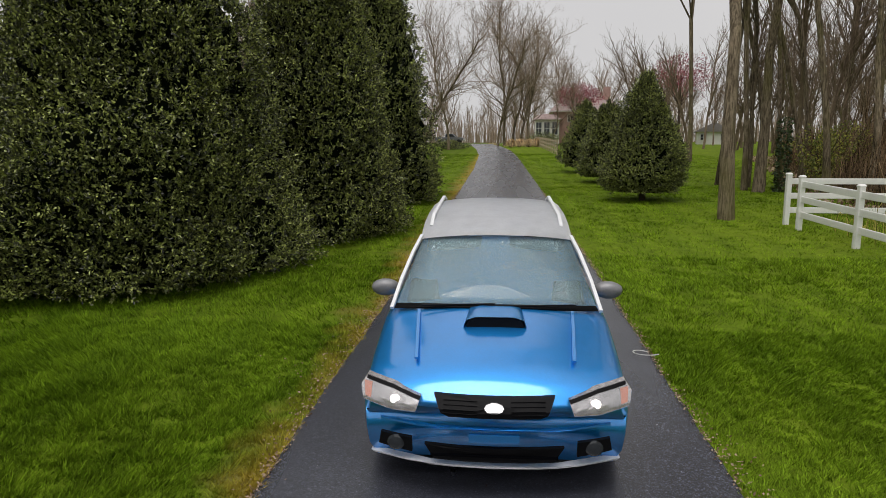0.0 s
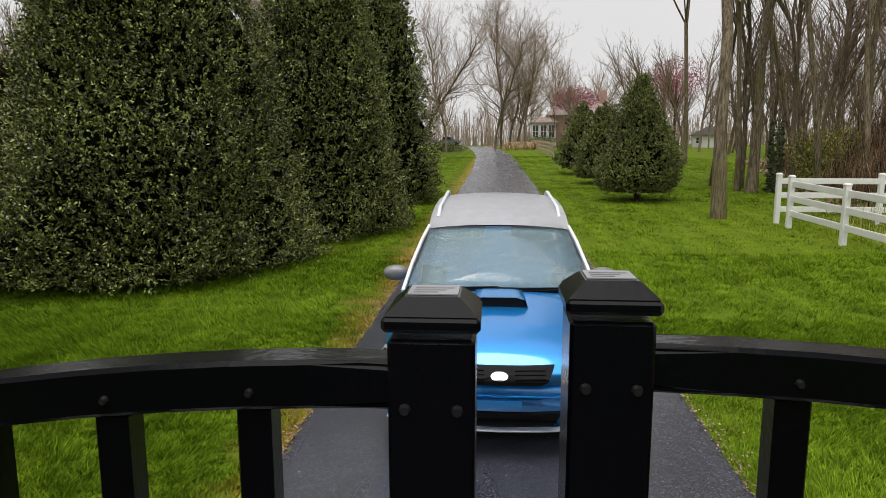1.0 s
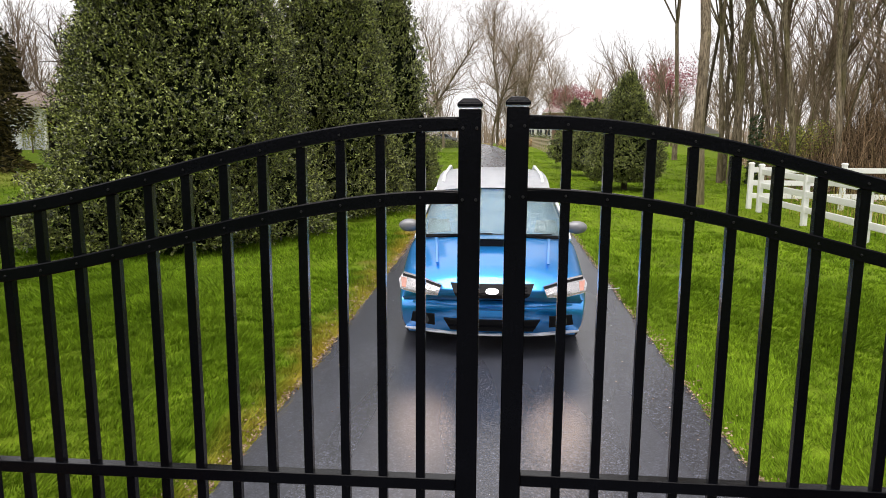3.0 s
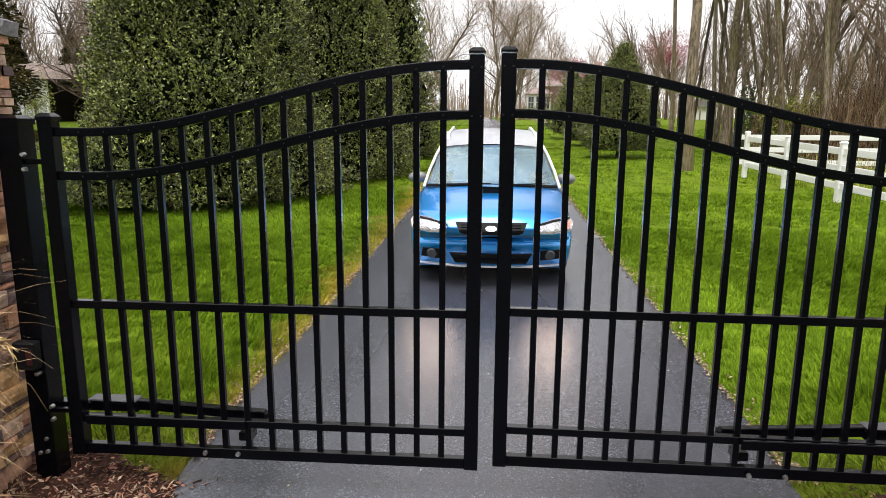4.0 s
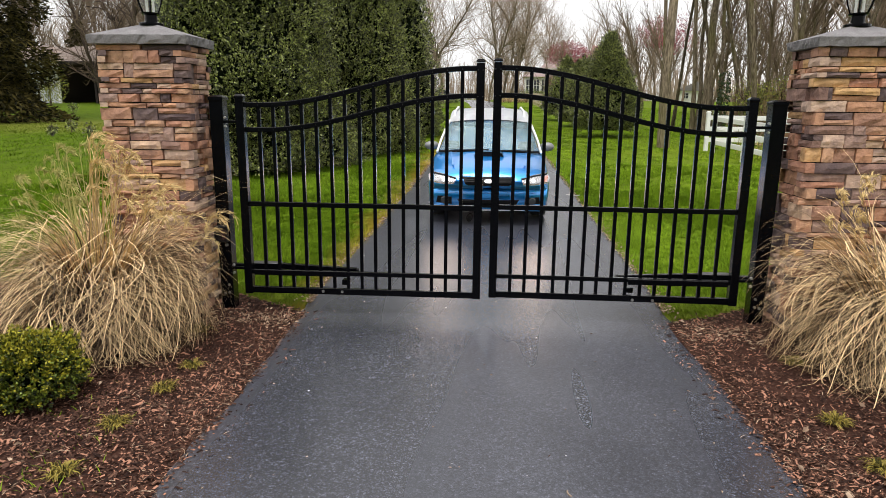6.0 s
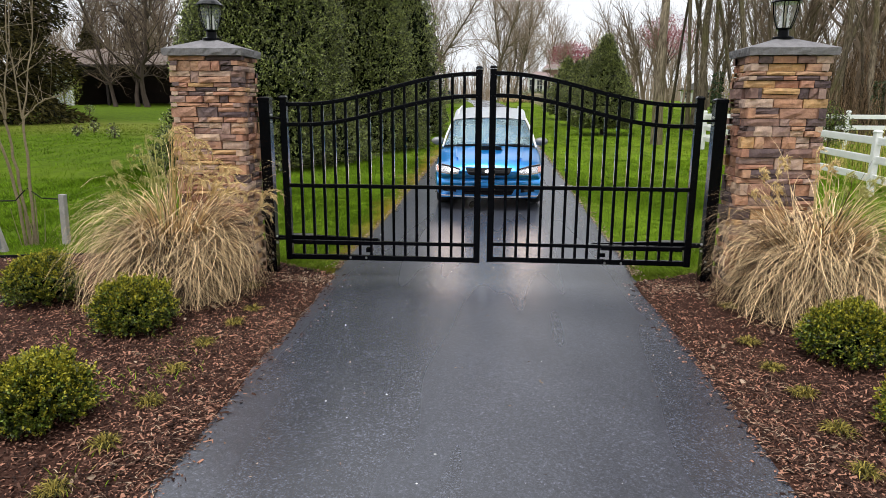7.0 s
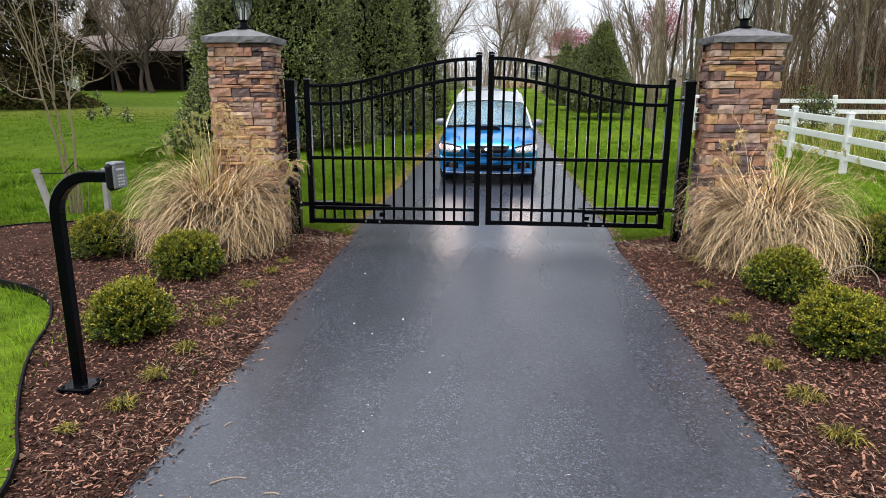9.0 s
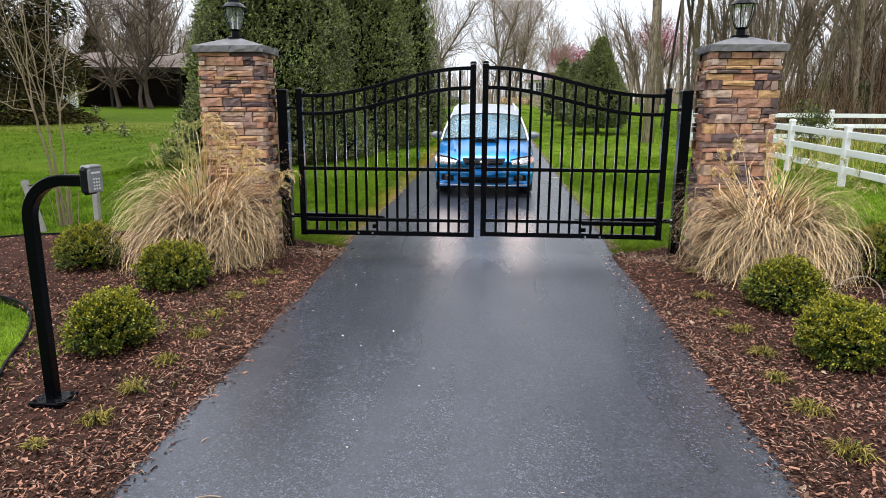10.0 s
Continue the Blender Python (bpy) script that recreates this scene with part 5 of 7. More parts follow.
def build_car_body():
    bm = bmesh.new()
    ys = [0.0, 0.03, 0.06, 0.1, 0.15, 0.2, 0.26] + [0.32 + 0.07 * k for k in range(60) if 0.32 + 0.07 * k < 4.4] + [4.4, 4.45]
    rows = []
    for y in ys:
        half = car_section(y)
        ring = [(-x, z) for x, z in half] + [(x, z) for x, z in half[-2::-1]]
        fade = max(0.0, 1 - y / 1.1)
        row = []
        for x, z in ring:
            bow = 0.24 * (abs(x) / 0.87) ** 2.4 * fade
            low = float(np.interp(z, (0.18, 0.30, 0.45), (0.10, 0.03, 0.0))) * max(0.0, 1 - y / 0.5)
            row.append(bm.verts.new((x, y + bow + low, z)))
        rows.append(row)
    for a, b in zip(rows, rows[1:]):
        for i in range(len(a) - 1):
            c = (a[i].co + b[i + 1].co) / 2
            if min(math.hypot(c.y - 0.95, c.z - 0.32), math.hypot(c.y - 3.48, c.z - 0.32)) < 0.37 and abs(c.x) > 0.7:
                continue
            bm.faces.new((a[i], a[i + 1], b[i + 1], b[i]))
    for row in (rows[0], rows[-1]):
        n = len(row)
        for i in range(n // 2):
            j = n - 1 - i
            if j - i > 1:
                bm.faces.new((row[i], row[i + 1], row[j - 1], row[j]) if j - 1 != i + 1 else (row[i], row[i + 1], row[j]))
    return bm


def quad_sheet(c00, c10, c11, c01, bulge, n=8, thick=0.006):
    """A bowed sheet of glass or metal between four corners."""
    bm = bmesh.new()
    c = [Vector(v) for v in (c00, c10, c11, c01)]
    grid = []
    for j in range(n + 1):
        v = j / n
        row = []
        for i in range(n + 1):
            u = i / n
            p = (c[0] * (1 - u) + c[1] * u) * (1 - v) + (c[3] * (1 - u) + c[2] * u) * v
            row.append(bm.verts.new(p + Vector(bulge) * (4 * u * (1 - u)) * (0.6 + 0.4 * 4 * v * (1 - v))))
        grid.append(row)
    for j in range(n):
        for i in range(n):
            bm.faces.new((grid[j][i], grid[j][i + 1], grid[j + 1][i + 1], grid[j + 1][i]))
    bmesh.ops.solidify(bm, geom=list(bm.faces), thickness=thick)
    return bm


def build_wheel(parent, x, y, sign):
    bm = lathe([(0.205, -0.1), (0.30, -0.105), (0.32, -0.08), (0.324, 0.0), (0.32, 0.08), (0.30, 0.105), (0.205, 0.1)], 28)
    m = Matrix.Translation((x, y, 0.324)) @ Matrix.Rotation(math.radians(90), 4, "Y")
    bmesh.ops.transform(bm, matrix=m, verts=bm.verts)
    w = part("wheel", bm, RUBBER, parent, "black tyre", True)
    bm = lathe([(0.204, -0.08), (0.2, 0.09), (0.17, 0.085), (0.06, 0.07), (0.02, 0.085)], 24)
    bmesh.ops.transform(bm, matrix=Matrix.Translation((x, y, 0.324)) @ Matrix.Rotation(math.radians(90 * sign), 4, "Y"), verts=bm.verts)
    part("rim", bm, SILVER_AND_GLEAM, w, "silver alloy rim")


def build_car(at, turn):
    g = thing("car", "bright blue wagon with bonnet scoop and lit headlights", "car", at, turn=turn)
    part("body", build_car_body(), BLUE, g, "glossy bright blue bodywork", True)
    part("underbody", boxed((-0.78, 0.3, 0.17), (0.78, 4.25, 0.5), 0.02), BLACK_DULL, g)
    # grille with bars and a plain oval badge
    outer = [(-0.36, 0.735), (0.36, 0.735), (0.315, 0.635), (0.27, 0.615), (-0.27, 0.615), (-0.315, 0.635)]
    gr = part("grille", car_patch(outer, 0.022, 0.06), BLACK_DULL, g, "black grille")
    for k in range(4):
        z = 0.64 + 0.024 * k
        for a, b in ((-0.3, -0.1), (0.1, 0.3)):
            part("grille_bar", rod(bmesh.new(), (a, nose(a, z) - 0.026, z), (b, nose(b, z) - 0.026, z), 0.004, 0.004, 6), BLACK, gr)
    part("badge", car_patch([(0.058 * math.cos(a), 0.682 + 0.028 * math.sin(a)) for a in [math.pi / 5 * k for k in range(10)]], 0.036, 0.012), CHROME, gr, "plain silver oval badge")
    low = [(-0.42, 0.40), (0.42, 0.40), (0.36, 0.285), (-0.36, 0.285)]
    li = part("lower_intake", car_patch(low, 0.01), BLACK_DULL, g, "black lower intake")
    part("intake_bar", boxed((-0.38, nose(0, 0.34) - 0.02, 0.335), (0.38, nose(0, 0.34) - 0.005, 0.35)), BLACK, li)
    part("bumper_crease", car_patch([(-0.70, 0.535), (0.70, 0.535), (0.70, 0.52), (-0.70, 0.52)], 0.008, 0.02), BLUE, g)
    # the gleam along the blue lip is put in as pale paint
    part("lip", car_patch([(-0.78, 0.25), (0.78, 0.25), (0.76, 0.236), (-0.76, 0.236)], 0.03, 0.06), SILVER_AND_GLEAM, g, "lower lip, its gleam put into the paint")
    part("plate_bar", car_patch([(-0.15, 0.50), (0.15, 0.50), (0.15, 0.44), (-0.15, 0.44)], 0.014, 0.02), BLUE, g)
    for s in (-1, 1):
        fl = [(s * 0.44, 0.715), (s * 0.62, 0.755), (s * 0.80, 0.775), (s * 0.835, 0.72), (s * 0.81, 0.64), (s * 0.62, 0.615), (s * 0.47, 0.625)]
        if s < 0:
            fl = fl[::-1]
        h = part("headlight", car_patch(fl, 0.018, 0.06), REFLECTOR, g, "clear headlight with bright reflector and dark edge")
        part("headlight_trim", car_patch([fl[0], fl[1], fl[2], (s * 0.80, 0.757), (s * 0.62, 0.737), (s * 0.45, 0.698)] if s > 0 else [(s * 0.45, 0.698), (s * 0.62, 0.737), (s * 0.80, 0.757), fl[4], fl[5], fl[6]], 0.033, 0.012), BLACK_DULL, h)
        part("lens", car_patch([(x, z) for x, z in fl], 0.03, 0.006), LENS, h, "clear lens").visible_shadow = False
        b = part("bulb", lathe([(0.0005, -0.01), (0.024, -0.008), (0.032, 0.0), (0.024, 0.008), (0.0005, 0.01)], 12), LAMP_ON, h, "lit white lamp")
        bx = s * 0.60
        b.matrix_local = Matrix.Translation((bx, nose(bx, 0.68) - 0.022, 0.68)) @ Matrix.Rotation(math.radians(90), 4, "X")
        part("turn_lamp", car_patch([(s * 0.76, 0.74), (s * 0.815, 0.74), (s * 0.80, 0.665), (s * 0.76, 0.66)][::s], 0.022, 0.01), material("amber_lens", (0.5, 0.16, 0.08), 0.3), h, "amber turn lamp")
        fog = part("fog_surround", car_patch([(s * 0.50, 0.43), (s * 0.70, 0.43), (s * 0.72, 0.33), (s * 0.50, 0.32)][::s], 0.012, 0.03), BLACK_DULL, g)
        fb = part("fog_lamp", lathe([(0.05, 0.0), (0.055, 0.012), (0.04, 0.02), (0.0005, 0.024)], 14), PANE, fog)
        fb.matrix_local = Matrix.Translation((s * 0.60, nose(0.6, 0.38) - 0.014, 0.38)) @ Matrix.Rotation(math.radians(90), 4, "X")
        beam = bpy.data.lights.new("headlamp", "SPOT")
        beam.energy, beam.color = 10.0, (1.0, 0.74, 0.58)
        beam.spot_size, beam.spot_blend, beam.shadow_soft_size = radians(78), 1.0, 0.3
        lit = new("headlamp", beam)
        lit.parent = g
        lit.matrix_local = look((bx, nose(bx, 0.68) - 0.06, 0.68), (bx * 1.3, nose(bx, 0.68) - 4.2, -0.1))
        # door mirror
        mi = part("mirror", lathe([(0.03, -0.05), (0.085, -0.03), (0.095, 0.02), (0.085, 0.05)], 14), GREY_CASE, g, "dull grey door mirror", True)
        mi.matrix_local = Matrix.Translation((s * 0.90, 1.62, 1.03)) @ Matrix.Rotation(math.radians(-90), 4, "X") @ Matrix.Diagonal((1.25, 0.8, 1, 1))
        part("mirror_stalk", boxed((min(s * 0.80, s * 0.92), 1.60, 0.975), (max(s * 0.80, s * 0.92), 1.66, 1.005), 0.008), BLACK_DULL, g)
        # pillars and side glass
        # blue pillar painted pale for the shine along it
        part("windscreen_pillar", swept([(s * 0.785, 1.20, 0.965), (s * 0.745, 1.5, 1.14), (s * 0.685, 1.8, 1.32), (s * 0.635, 2.02, 1.43)], 0.014, 0.013), SILVER_AND_GLEAM, g, "pale pillar, its shine put into the paint")
        part("side_glass", quad_sheet((s * 0.795, 1.40, 1.0), (s * 0.80, 4.1, 1.03), (s * 0.62, 3.95, 1.47), (s * 0.645, 2.1, 1.43), (s * 0.02, 0, 0)), PANE, g)
        part("roof_rail", swept([(s * 0.57, 2.2, 1.485), (s * 0.57, 2.45, 1.565), (s * 0.57, 3.7, 1.60), (s * 0.57, 3.95, 1.54)], 0.016, 0.014), SILVER_AND_GLEAM, g, "silver roof rail")
        part("bonnet_crease", swept([(s * 0.50, 0.36, 0.862), (s * 0.53, 0.7, 0.915), (s * 0.57, 1.15, 0.972)], 0.012, 0.006), BLUE, g)
        build_wheel(g, s * 0.745, 0.95, s)
        build_wheel(g, s * 0.745, 3.48, s)
    # scoop
    scoop = [(-0.22, 0.945), (-0.20, 1.005), (-0.13, 1.03), (0.13, 1.03), (0.20, 1.005), (0.22, 0.945)]
    bm = bmesh.new()
    fr = [bm.verts.new((x, 0.78 + 0.06 * abs(x), z)) for x, z in scoop]
    bk = [bm.verts.new((x * 0.9, 1.2, 0.985 + (z - 0.945) * 0.25)) for x, z in scoop]
    for i in range(len(fr) - 1):
        bm.faces.new((fr[i], fr[i + 1], bk[i + 1], bk[i]))
    sc = part("bonnet_scoop", bm, BLUE, g, smooth=True)
    part("scoop_mouth", prism([(x * 0.93, 0.948 + (z - 0.945) * 0.82) for x, z in scoop], 0.80, 0.84), BLACK_DULL, sc, "dark air inlet")
    part("windscreen", quad_sheet((-0.76, 1.24, 0.975), (0.76, 1.24, 0.975), (0.615, 2.0, 1.42), (-0.615, 2.0, 1.42), (0, -0.09, 0.03)), SCREEN, g, "pale reflecting windscreen", True)
    part("windscreen_band", quad_sheet((-0.77, 1.21, 0.962), (0.77, 1.21, 0.962), (0.755, 1.265, 0.992), (-0.755, 1.265, 0.992), (0, -0.095, 0.028)), BLACK_DULL, g)
    for x0, x1 in ((-0.55, 0.0), (0.02, 0.6)):
        bm = bmesh.new()
        rod(bm, (x0, 1.16, 1.005), (x1, 1.18, 1.02), 0.008, 0.006, 6)
        part("wiper", bm, BLACK_DULL, g)
    bm = bmesh.new()
    rows = []
    for y, z, w in ((1.96, 1.405, 0.635), (2.08, 1.45, 0.64), (2.3, 1.505, 0.64), (2.7, 1.545, 0.64), (3.3, 1.555, 0.64), (3.8, 1.53, 0.63), (4.1, 1.485, 0.61)):
        rows.append([bm.verts.new((w * u, y - 0.06 * (1 - u * u) * (y < 2.1), z + 0.05 * (1 - abs(u) ** 2.5))) for u in (-1, -0.93, -0.75, -0.4, 0, 0.4, 0.75, 0.93, 1)])
    for a, b in zip(rows, rows[1:]):
        for i in range(8):
            bm.faces.new((a[i], a[i + 1], b[i + 1], b[i]))
    bmesh.ops.solidify(bm, geom=list(bm.faces), thickness=0.03)
    # blue roof painted pale in place of the sky it reflects
    part("roof", bm, SILVER_AND_GLEAM, g, "pale roof, the sky's reflection put into its paint", True)
    part("tailgate_glass", quad_sheet((-0.68, 4.38, 1.03), (0.68, 4.38, 1.03), (0.58, 4.08, 1.48), (-0.58, 4.08, 1.48), (0, 0.05, 0)), PANE, g)
    part("cabin_floor", boxed((-0.7, 1.5, 0.5), (0.7, 4.2, 0.6)), BLACK_DULL, g)
    part("dashboard", boxed((-0.68, 1.3, 0.8), (0.68, 1.75, 0.99), 0.03), BLACK_DULL, g)
    for x in (-0.36, 0.36):
        part("front_seat", boxed((x - 0.24, 2.35, 0.6), (x + 0.24, 2.5, 1.2), 0.05), BLACK_DULL, g)
        part("headrest", boxed((x - 0.13, 2.38, 1.21), (x + 0.13, 2.47, 1.36), 0.03), BLACK_DULL, g)
    return g


CAR_Y = 3.75
car = build_car((0.02, CAR_Y, gz(0, CAR_Y) + 0.022), 0.0)
car.matrix_world = pose(0.02, CAR_Y, gz(0, CAR_Y) + 0.022, 2.09) @ Matrix.Diagonal((1.05, 1.0, 0.975, 1.0))

# ---- hollies, box and ornamental grass ----


def build_holly(label, x, y, radius, height, leaves, size, seed, group, bulge=0.72, foot=0.86, lift=0.12):
    rng = np.random.default_rng(seed)
    base = gz(x, y)
    g = thing("holly_tree", label, "holly tree", (x, y, base), group=group)

    def shell(n, front=True):
        h = rng.random(n) ** 1.25
        a = rng.uniform(0, 2 * math.pi, n)
        if front:
            # fuller towards the drive and the road, where the light is
            flip = (np.sin(a) > 0.35) & (rng.random(n) < 0.55)
            a = np.where(flip, -a, a)
        return h, a

    def surface(h, a, inset):
        r = radius * (1 - h) ** bulge * np.clip(foot + h * 2.2, 0, 1.0)
        p = np.stack([r * np.cos(a), r * np.sin(a), lift + h * height], 1)
        k = 1 + 0.11 * lumps(p, seed, 2.1) + 0.075 * lumps(p, seed + 1, 5.0) + 0.03 * lumps(p, seed + 2, 11.0)
        p[:, :2] *= (k * (1 - inset))[:, None]
        return p

    part("trunk", rod(bmesh.new(), (0, 0, -0.15), (0, 0, height * 0.8), radius * 0.07, 0.03, 10), BARK_DARK, g)
    # near-black shell that stands in for the shade inside the crown
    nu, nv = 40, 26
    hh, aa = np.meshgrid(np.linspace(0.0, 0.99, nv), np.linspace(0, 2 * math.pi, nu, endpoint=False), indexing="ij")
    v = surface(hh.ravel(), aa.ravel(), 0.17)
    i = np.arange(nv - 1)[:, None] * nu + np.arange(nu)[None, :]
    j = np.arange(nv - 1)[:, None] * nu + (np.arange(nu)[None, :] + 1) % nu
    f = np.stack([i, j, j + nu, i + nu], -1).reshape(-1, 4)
    part("shade_core", np_mesh("shade_core", v, f, CROWN_SHADE, True), None, g)
    # leafy shoots: leaves stand along twig tips that reach out and up
    tips = leaves // 11
    ht, at = shell(tips)
    pt = surface(ht, at, rng.uniform(0.0, 0.15, tips))
    out = pt * np.array([1, 1, 0.25])
    out[:, 2] += 0.45 * np.linalg.norm(out, axis=1)
    out /= np.linalg.norm(out, axis=1)[:, None] + 1e-9
    shoot = out + rng.normal(0, 0.40, (tips, 3))
    shoot /= np.linalg.norm(shoot, axis=1)[:, None]
    reach = size * rng.uniform(1.2, 4.2, tips) * np.where(rng.random(tips) < 0.06, 1.7, 1.0)
    pick = rng.integers(0, tips, leaves)
    along = rng.random(leaves) ** 0.7
    p = pt[pick] + shoot[pick] * (reach[pick] * along)[:, None] + rng.normal(0, size * 0.16, (leaves, 3))
    p[:, 2] = np.maximum(p[:, 2], 0.03)
    part("crown", leaves_mesh("crown", p, shoot[pick] * 0.9, size, size * 0.5, HOLLY, rng, 0.62), None, g, "dark glossy evergreen leaves")
    return g


build_holly("very large dark green holly, clipped cone, skirted to the lawn", -5.95, 10.55, 2.75, 8.5, 210000, 0.060, 41, "hollies along the drive", 0.72, 0.93, 0.03)
build_holly("large dark green conical holly reaching the lawn", -4.05, 14.55, 2.02, 8.2, 110000, 0.066, 42, "hollies along the drive", 0.72, 0.92, 0.03)
build_holly("tall dark green conical holly at the drive's edge", -3.9, 20.8, 2.1, 10.0, 75000, 0.078, 43, "hollies along the drive", 0.72, 0.90, 0.05)
build_holly("rounded young holly cone on the mown lawn", 4.70, 21.1, 1.58, 3.55, 48000, 0.066, 44, "young hollies", 0.76, 0.62, 0.3)
build_holly("young holly cone behind another on the lawn", 4.75, 28.0, 1.4, 2.9, 20000, 0.09, 45, "young hollies", 0.62, 0.65, 0.25)
build_holly("young holly cone beside the far lawn", 4.7, 35.0, 1.4, 3.2, 16000, 0.10, 46, "young hollies", 0.62, 0.65, 0.25)


def build_box(label, x, y, rx, rz, seed, fresh=8200):
    """A bush of short shoots, each a whorl of small leaves with paler growth at its tip."""
    rng = np.random.default_rng(seed)
    g = thing("boxwood_bush", label, "bush", (x, y, gz(x, y) + 0.03), group="boxwood bushes")
    m = 1150
    d = rng.normal(0, 1, (m, 3))
    d /= np.linalg.norm(d, axis=1)[:, None]
    d[:, 2] = np.where(d[:, 2] < -0.6, -d[:, 2], d[:, 2])
    sc = np.array([rx, rx, rz])

    def surf(d, k):
        return d * sc * (k + 0.10 * lumps(d, seed, 4.0) + 0.09 * lumps(d, seed + 1, 9.0))[:, None] + np.array([0, 0, rz * 0.80])

    root = surf(d, rng.uniform(0.66, 0.92, m))
    axis = d + np.array([0, 0, 0.55]) + rng.normal(0, 0.3, (m, 3))
    axis /= np.linalg.norm(axis, axis=1)[:, None]
    reach = rng.uniform(0.035, 0.085, m)
    # near-black core: shade between the shoots, put in as a surface
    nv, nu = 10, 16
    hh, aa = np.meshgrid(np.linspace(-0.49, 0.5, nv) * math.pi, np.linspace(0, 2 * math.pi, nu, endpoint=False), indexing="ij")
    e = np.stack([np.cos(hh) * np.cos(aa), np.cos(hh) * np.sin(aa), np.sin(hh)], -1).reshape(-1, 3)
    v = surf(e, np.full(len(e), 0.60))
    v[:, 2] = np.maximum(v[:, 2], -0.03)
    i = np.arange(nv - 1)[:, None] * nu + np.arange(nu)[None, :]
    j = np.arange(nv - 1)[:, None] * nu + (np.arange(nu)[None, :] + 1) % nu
    part("shade_core", np_mesh("shade_core", v, np.stack([i, j, j + nu, i + nu], -1).reshape(-1, 4), CROWN_SHADE, True), None, g)
    pick = rng.integers(0, m, 14500)
    s = rng.random(14500) * 0.95
    p = root[pick] + axis[pick] * (reach[pick] * s)[:, None] + rng.normal(0, 0.006, (14500, 3))
    p[:, 2] = np.maximum(p[:, 2], 0.0)
    part("foliage", leaves_mesh("foliage", p, axis[pick] * 0.8, 0.023, 0.0145, BOX, rng, 0.7), None, g, "small dark green leaves")
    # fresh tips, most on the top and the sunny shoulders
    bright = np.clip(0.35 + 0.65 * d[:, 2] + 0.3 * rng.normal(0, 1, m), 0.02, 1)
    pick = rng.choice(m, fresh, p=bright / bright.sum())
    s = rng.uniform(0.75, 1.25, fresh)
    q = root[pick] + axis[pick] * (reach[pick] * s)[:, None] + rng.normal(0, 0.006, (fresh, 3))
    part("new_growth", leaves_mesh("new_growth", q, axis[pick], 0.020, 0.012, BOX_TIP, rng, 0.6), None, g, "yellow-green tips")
    bm = bmesh.new()
    for k in range(5):
        a = 1.26 * k
        rod(bm, (0.03 * math.cos(a), 0.03 * math.sin(a), -0.06), (0.14 * math.cos(a), 0.14 * math.sin(a), rz), 0.009, 0.004, 5)
    part("stem", bm, BARK_DARK, g)
    return g


build_box("small clipped boxwood, yellow-green tipped, in the mulch", -2.50, -3.43, 0.262, 0.195, 61)
build_box("small clipped boxwood beside dry ornamental grass", -2.79, -1.91, 0.29, 0.215, 62)
build_box("boxwood bush at the back of the mulch bed", -4.0, -1.28, 0.325, 0.245, 63)
build_box("clipped boxwood before the dry ornamental grass", 2.64, -2.06, 0.295, 0.215, 64)
build_box("bright yellow-green boxwood bush in the mulch", 2.53, -3.26, 0.315, 0.200, 65, 13000)
build_box("dark boxwood bush beyond the ornamental grass", 3.98, -1.05, 0.38, 0.29, 66)


def arching(rng, n, reach, height, base_r, k=9, hang=1.0):
    """Blades that spring up from a crown, bow over and hang towards the ground."""
    a = rng.uniform(0, 2 * math.pi, n)
    q = rng.random(n)
    r0 = base_r * rng.random(n)
    R = reach * (0.18 + 0.85 * q) * rng.uniform(0.75, 1.12, n)
    H = height * (1.0 - 0.15 * q) * rng.uniform(0.45, 1.12, n)
    t = np.linspace(0, 1, k)
    rad = r0[:, None] + R[:, None] * (0.60 * t[None] + 0.40 * np.sin(t[None] * 1.6))
    top = 0.52 - 0.10 * q
    rise_part = np.sin(np.minimum(t[None] / top[:, None], 1) * math.pi / 2)
    fall = np.clip((t[None] - top[:, None]) / (1 - top[:, None]), 0, 1)
    z = H[:, None] * (rise_part - hang * (rng.uniform(0.2, 0.6, n) + 0.6 * q)[:, None] * fall ** 1.7)
    a2 = a[:, None] + rng.normal(0, 0.28, n)[:, None] * t[None] + rng.normal(0, 0.09, n)[:, None] * np.sin(t[None] * 6.0)
    p = np.stack([rad * np.cos(a2), rad * np.sin(a2), z], -1)
    p += rng.normal(0, 0.015, (n, 1, 3)) * t[None, :, None]
    p[..., 2] = np.maximum(p[..., 2], 0.01 + 0.02 * rng.random((n, 1)))
    return p


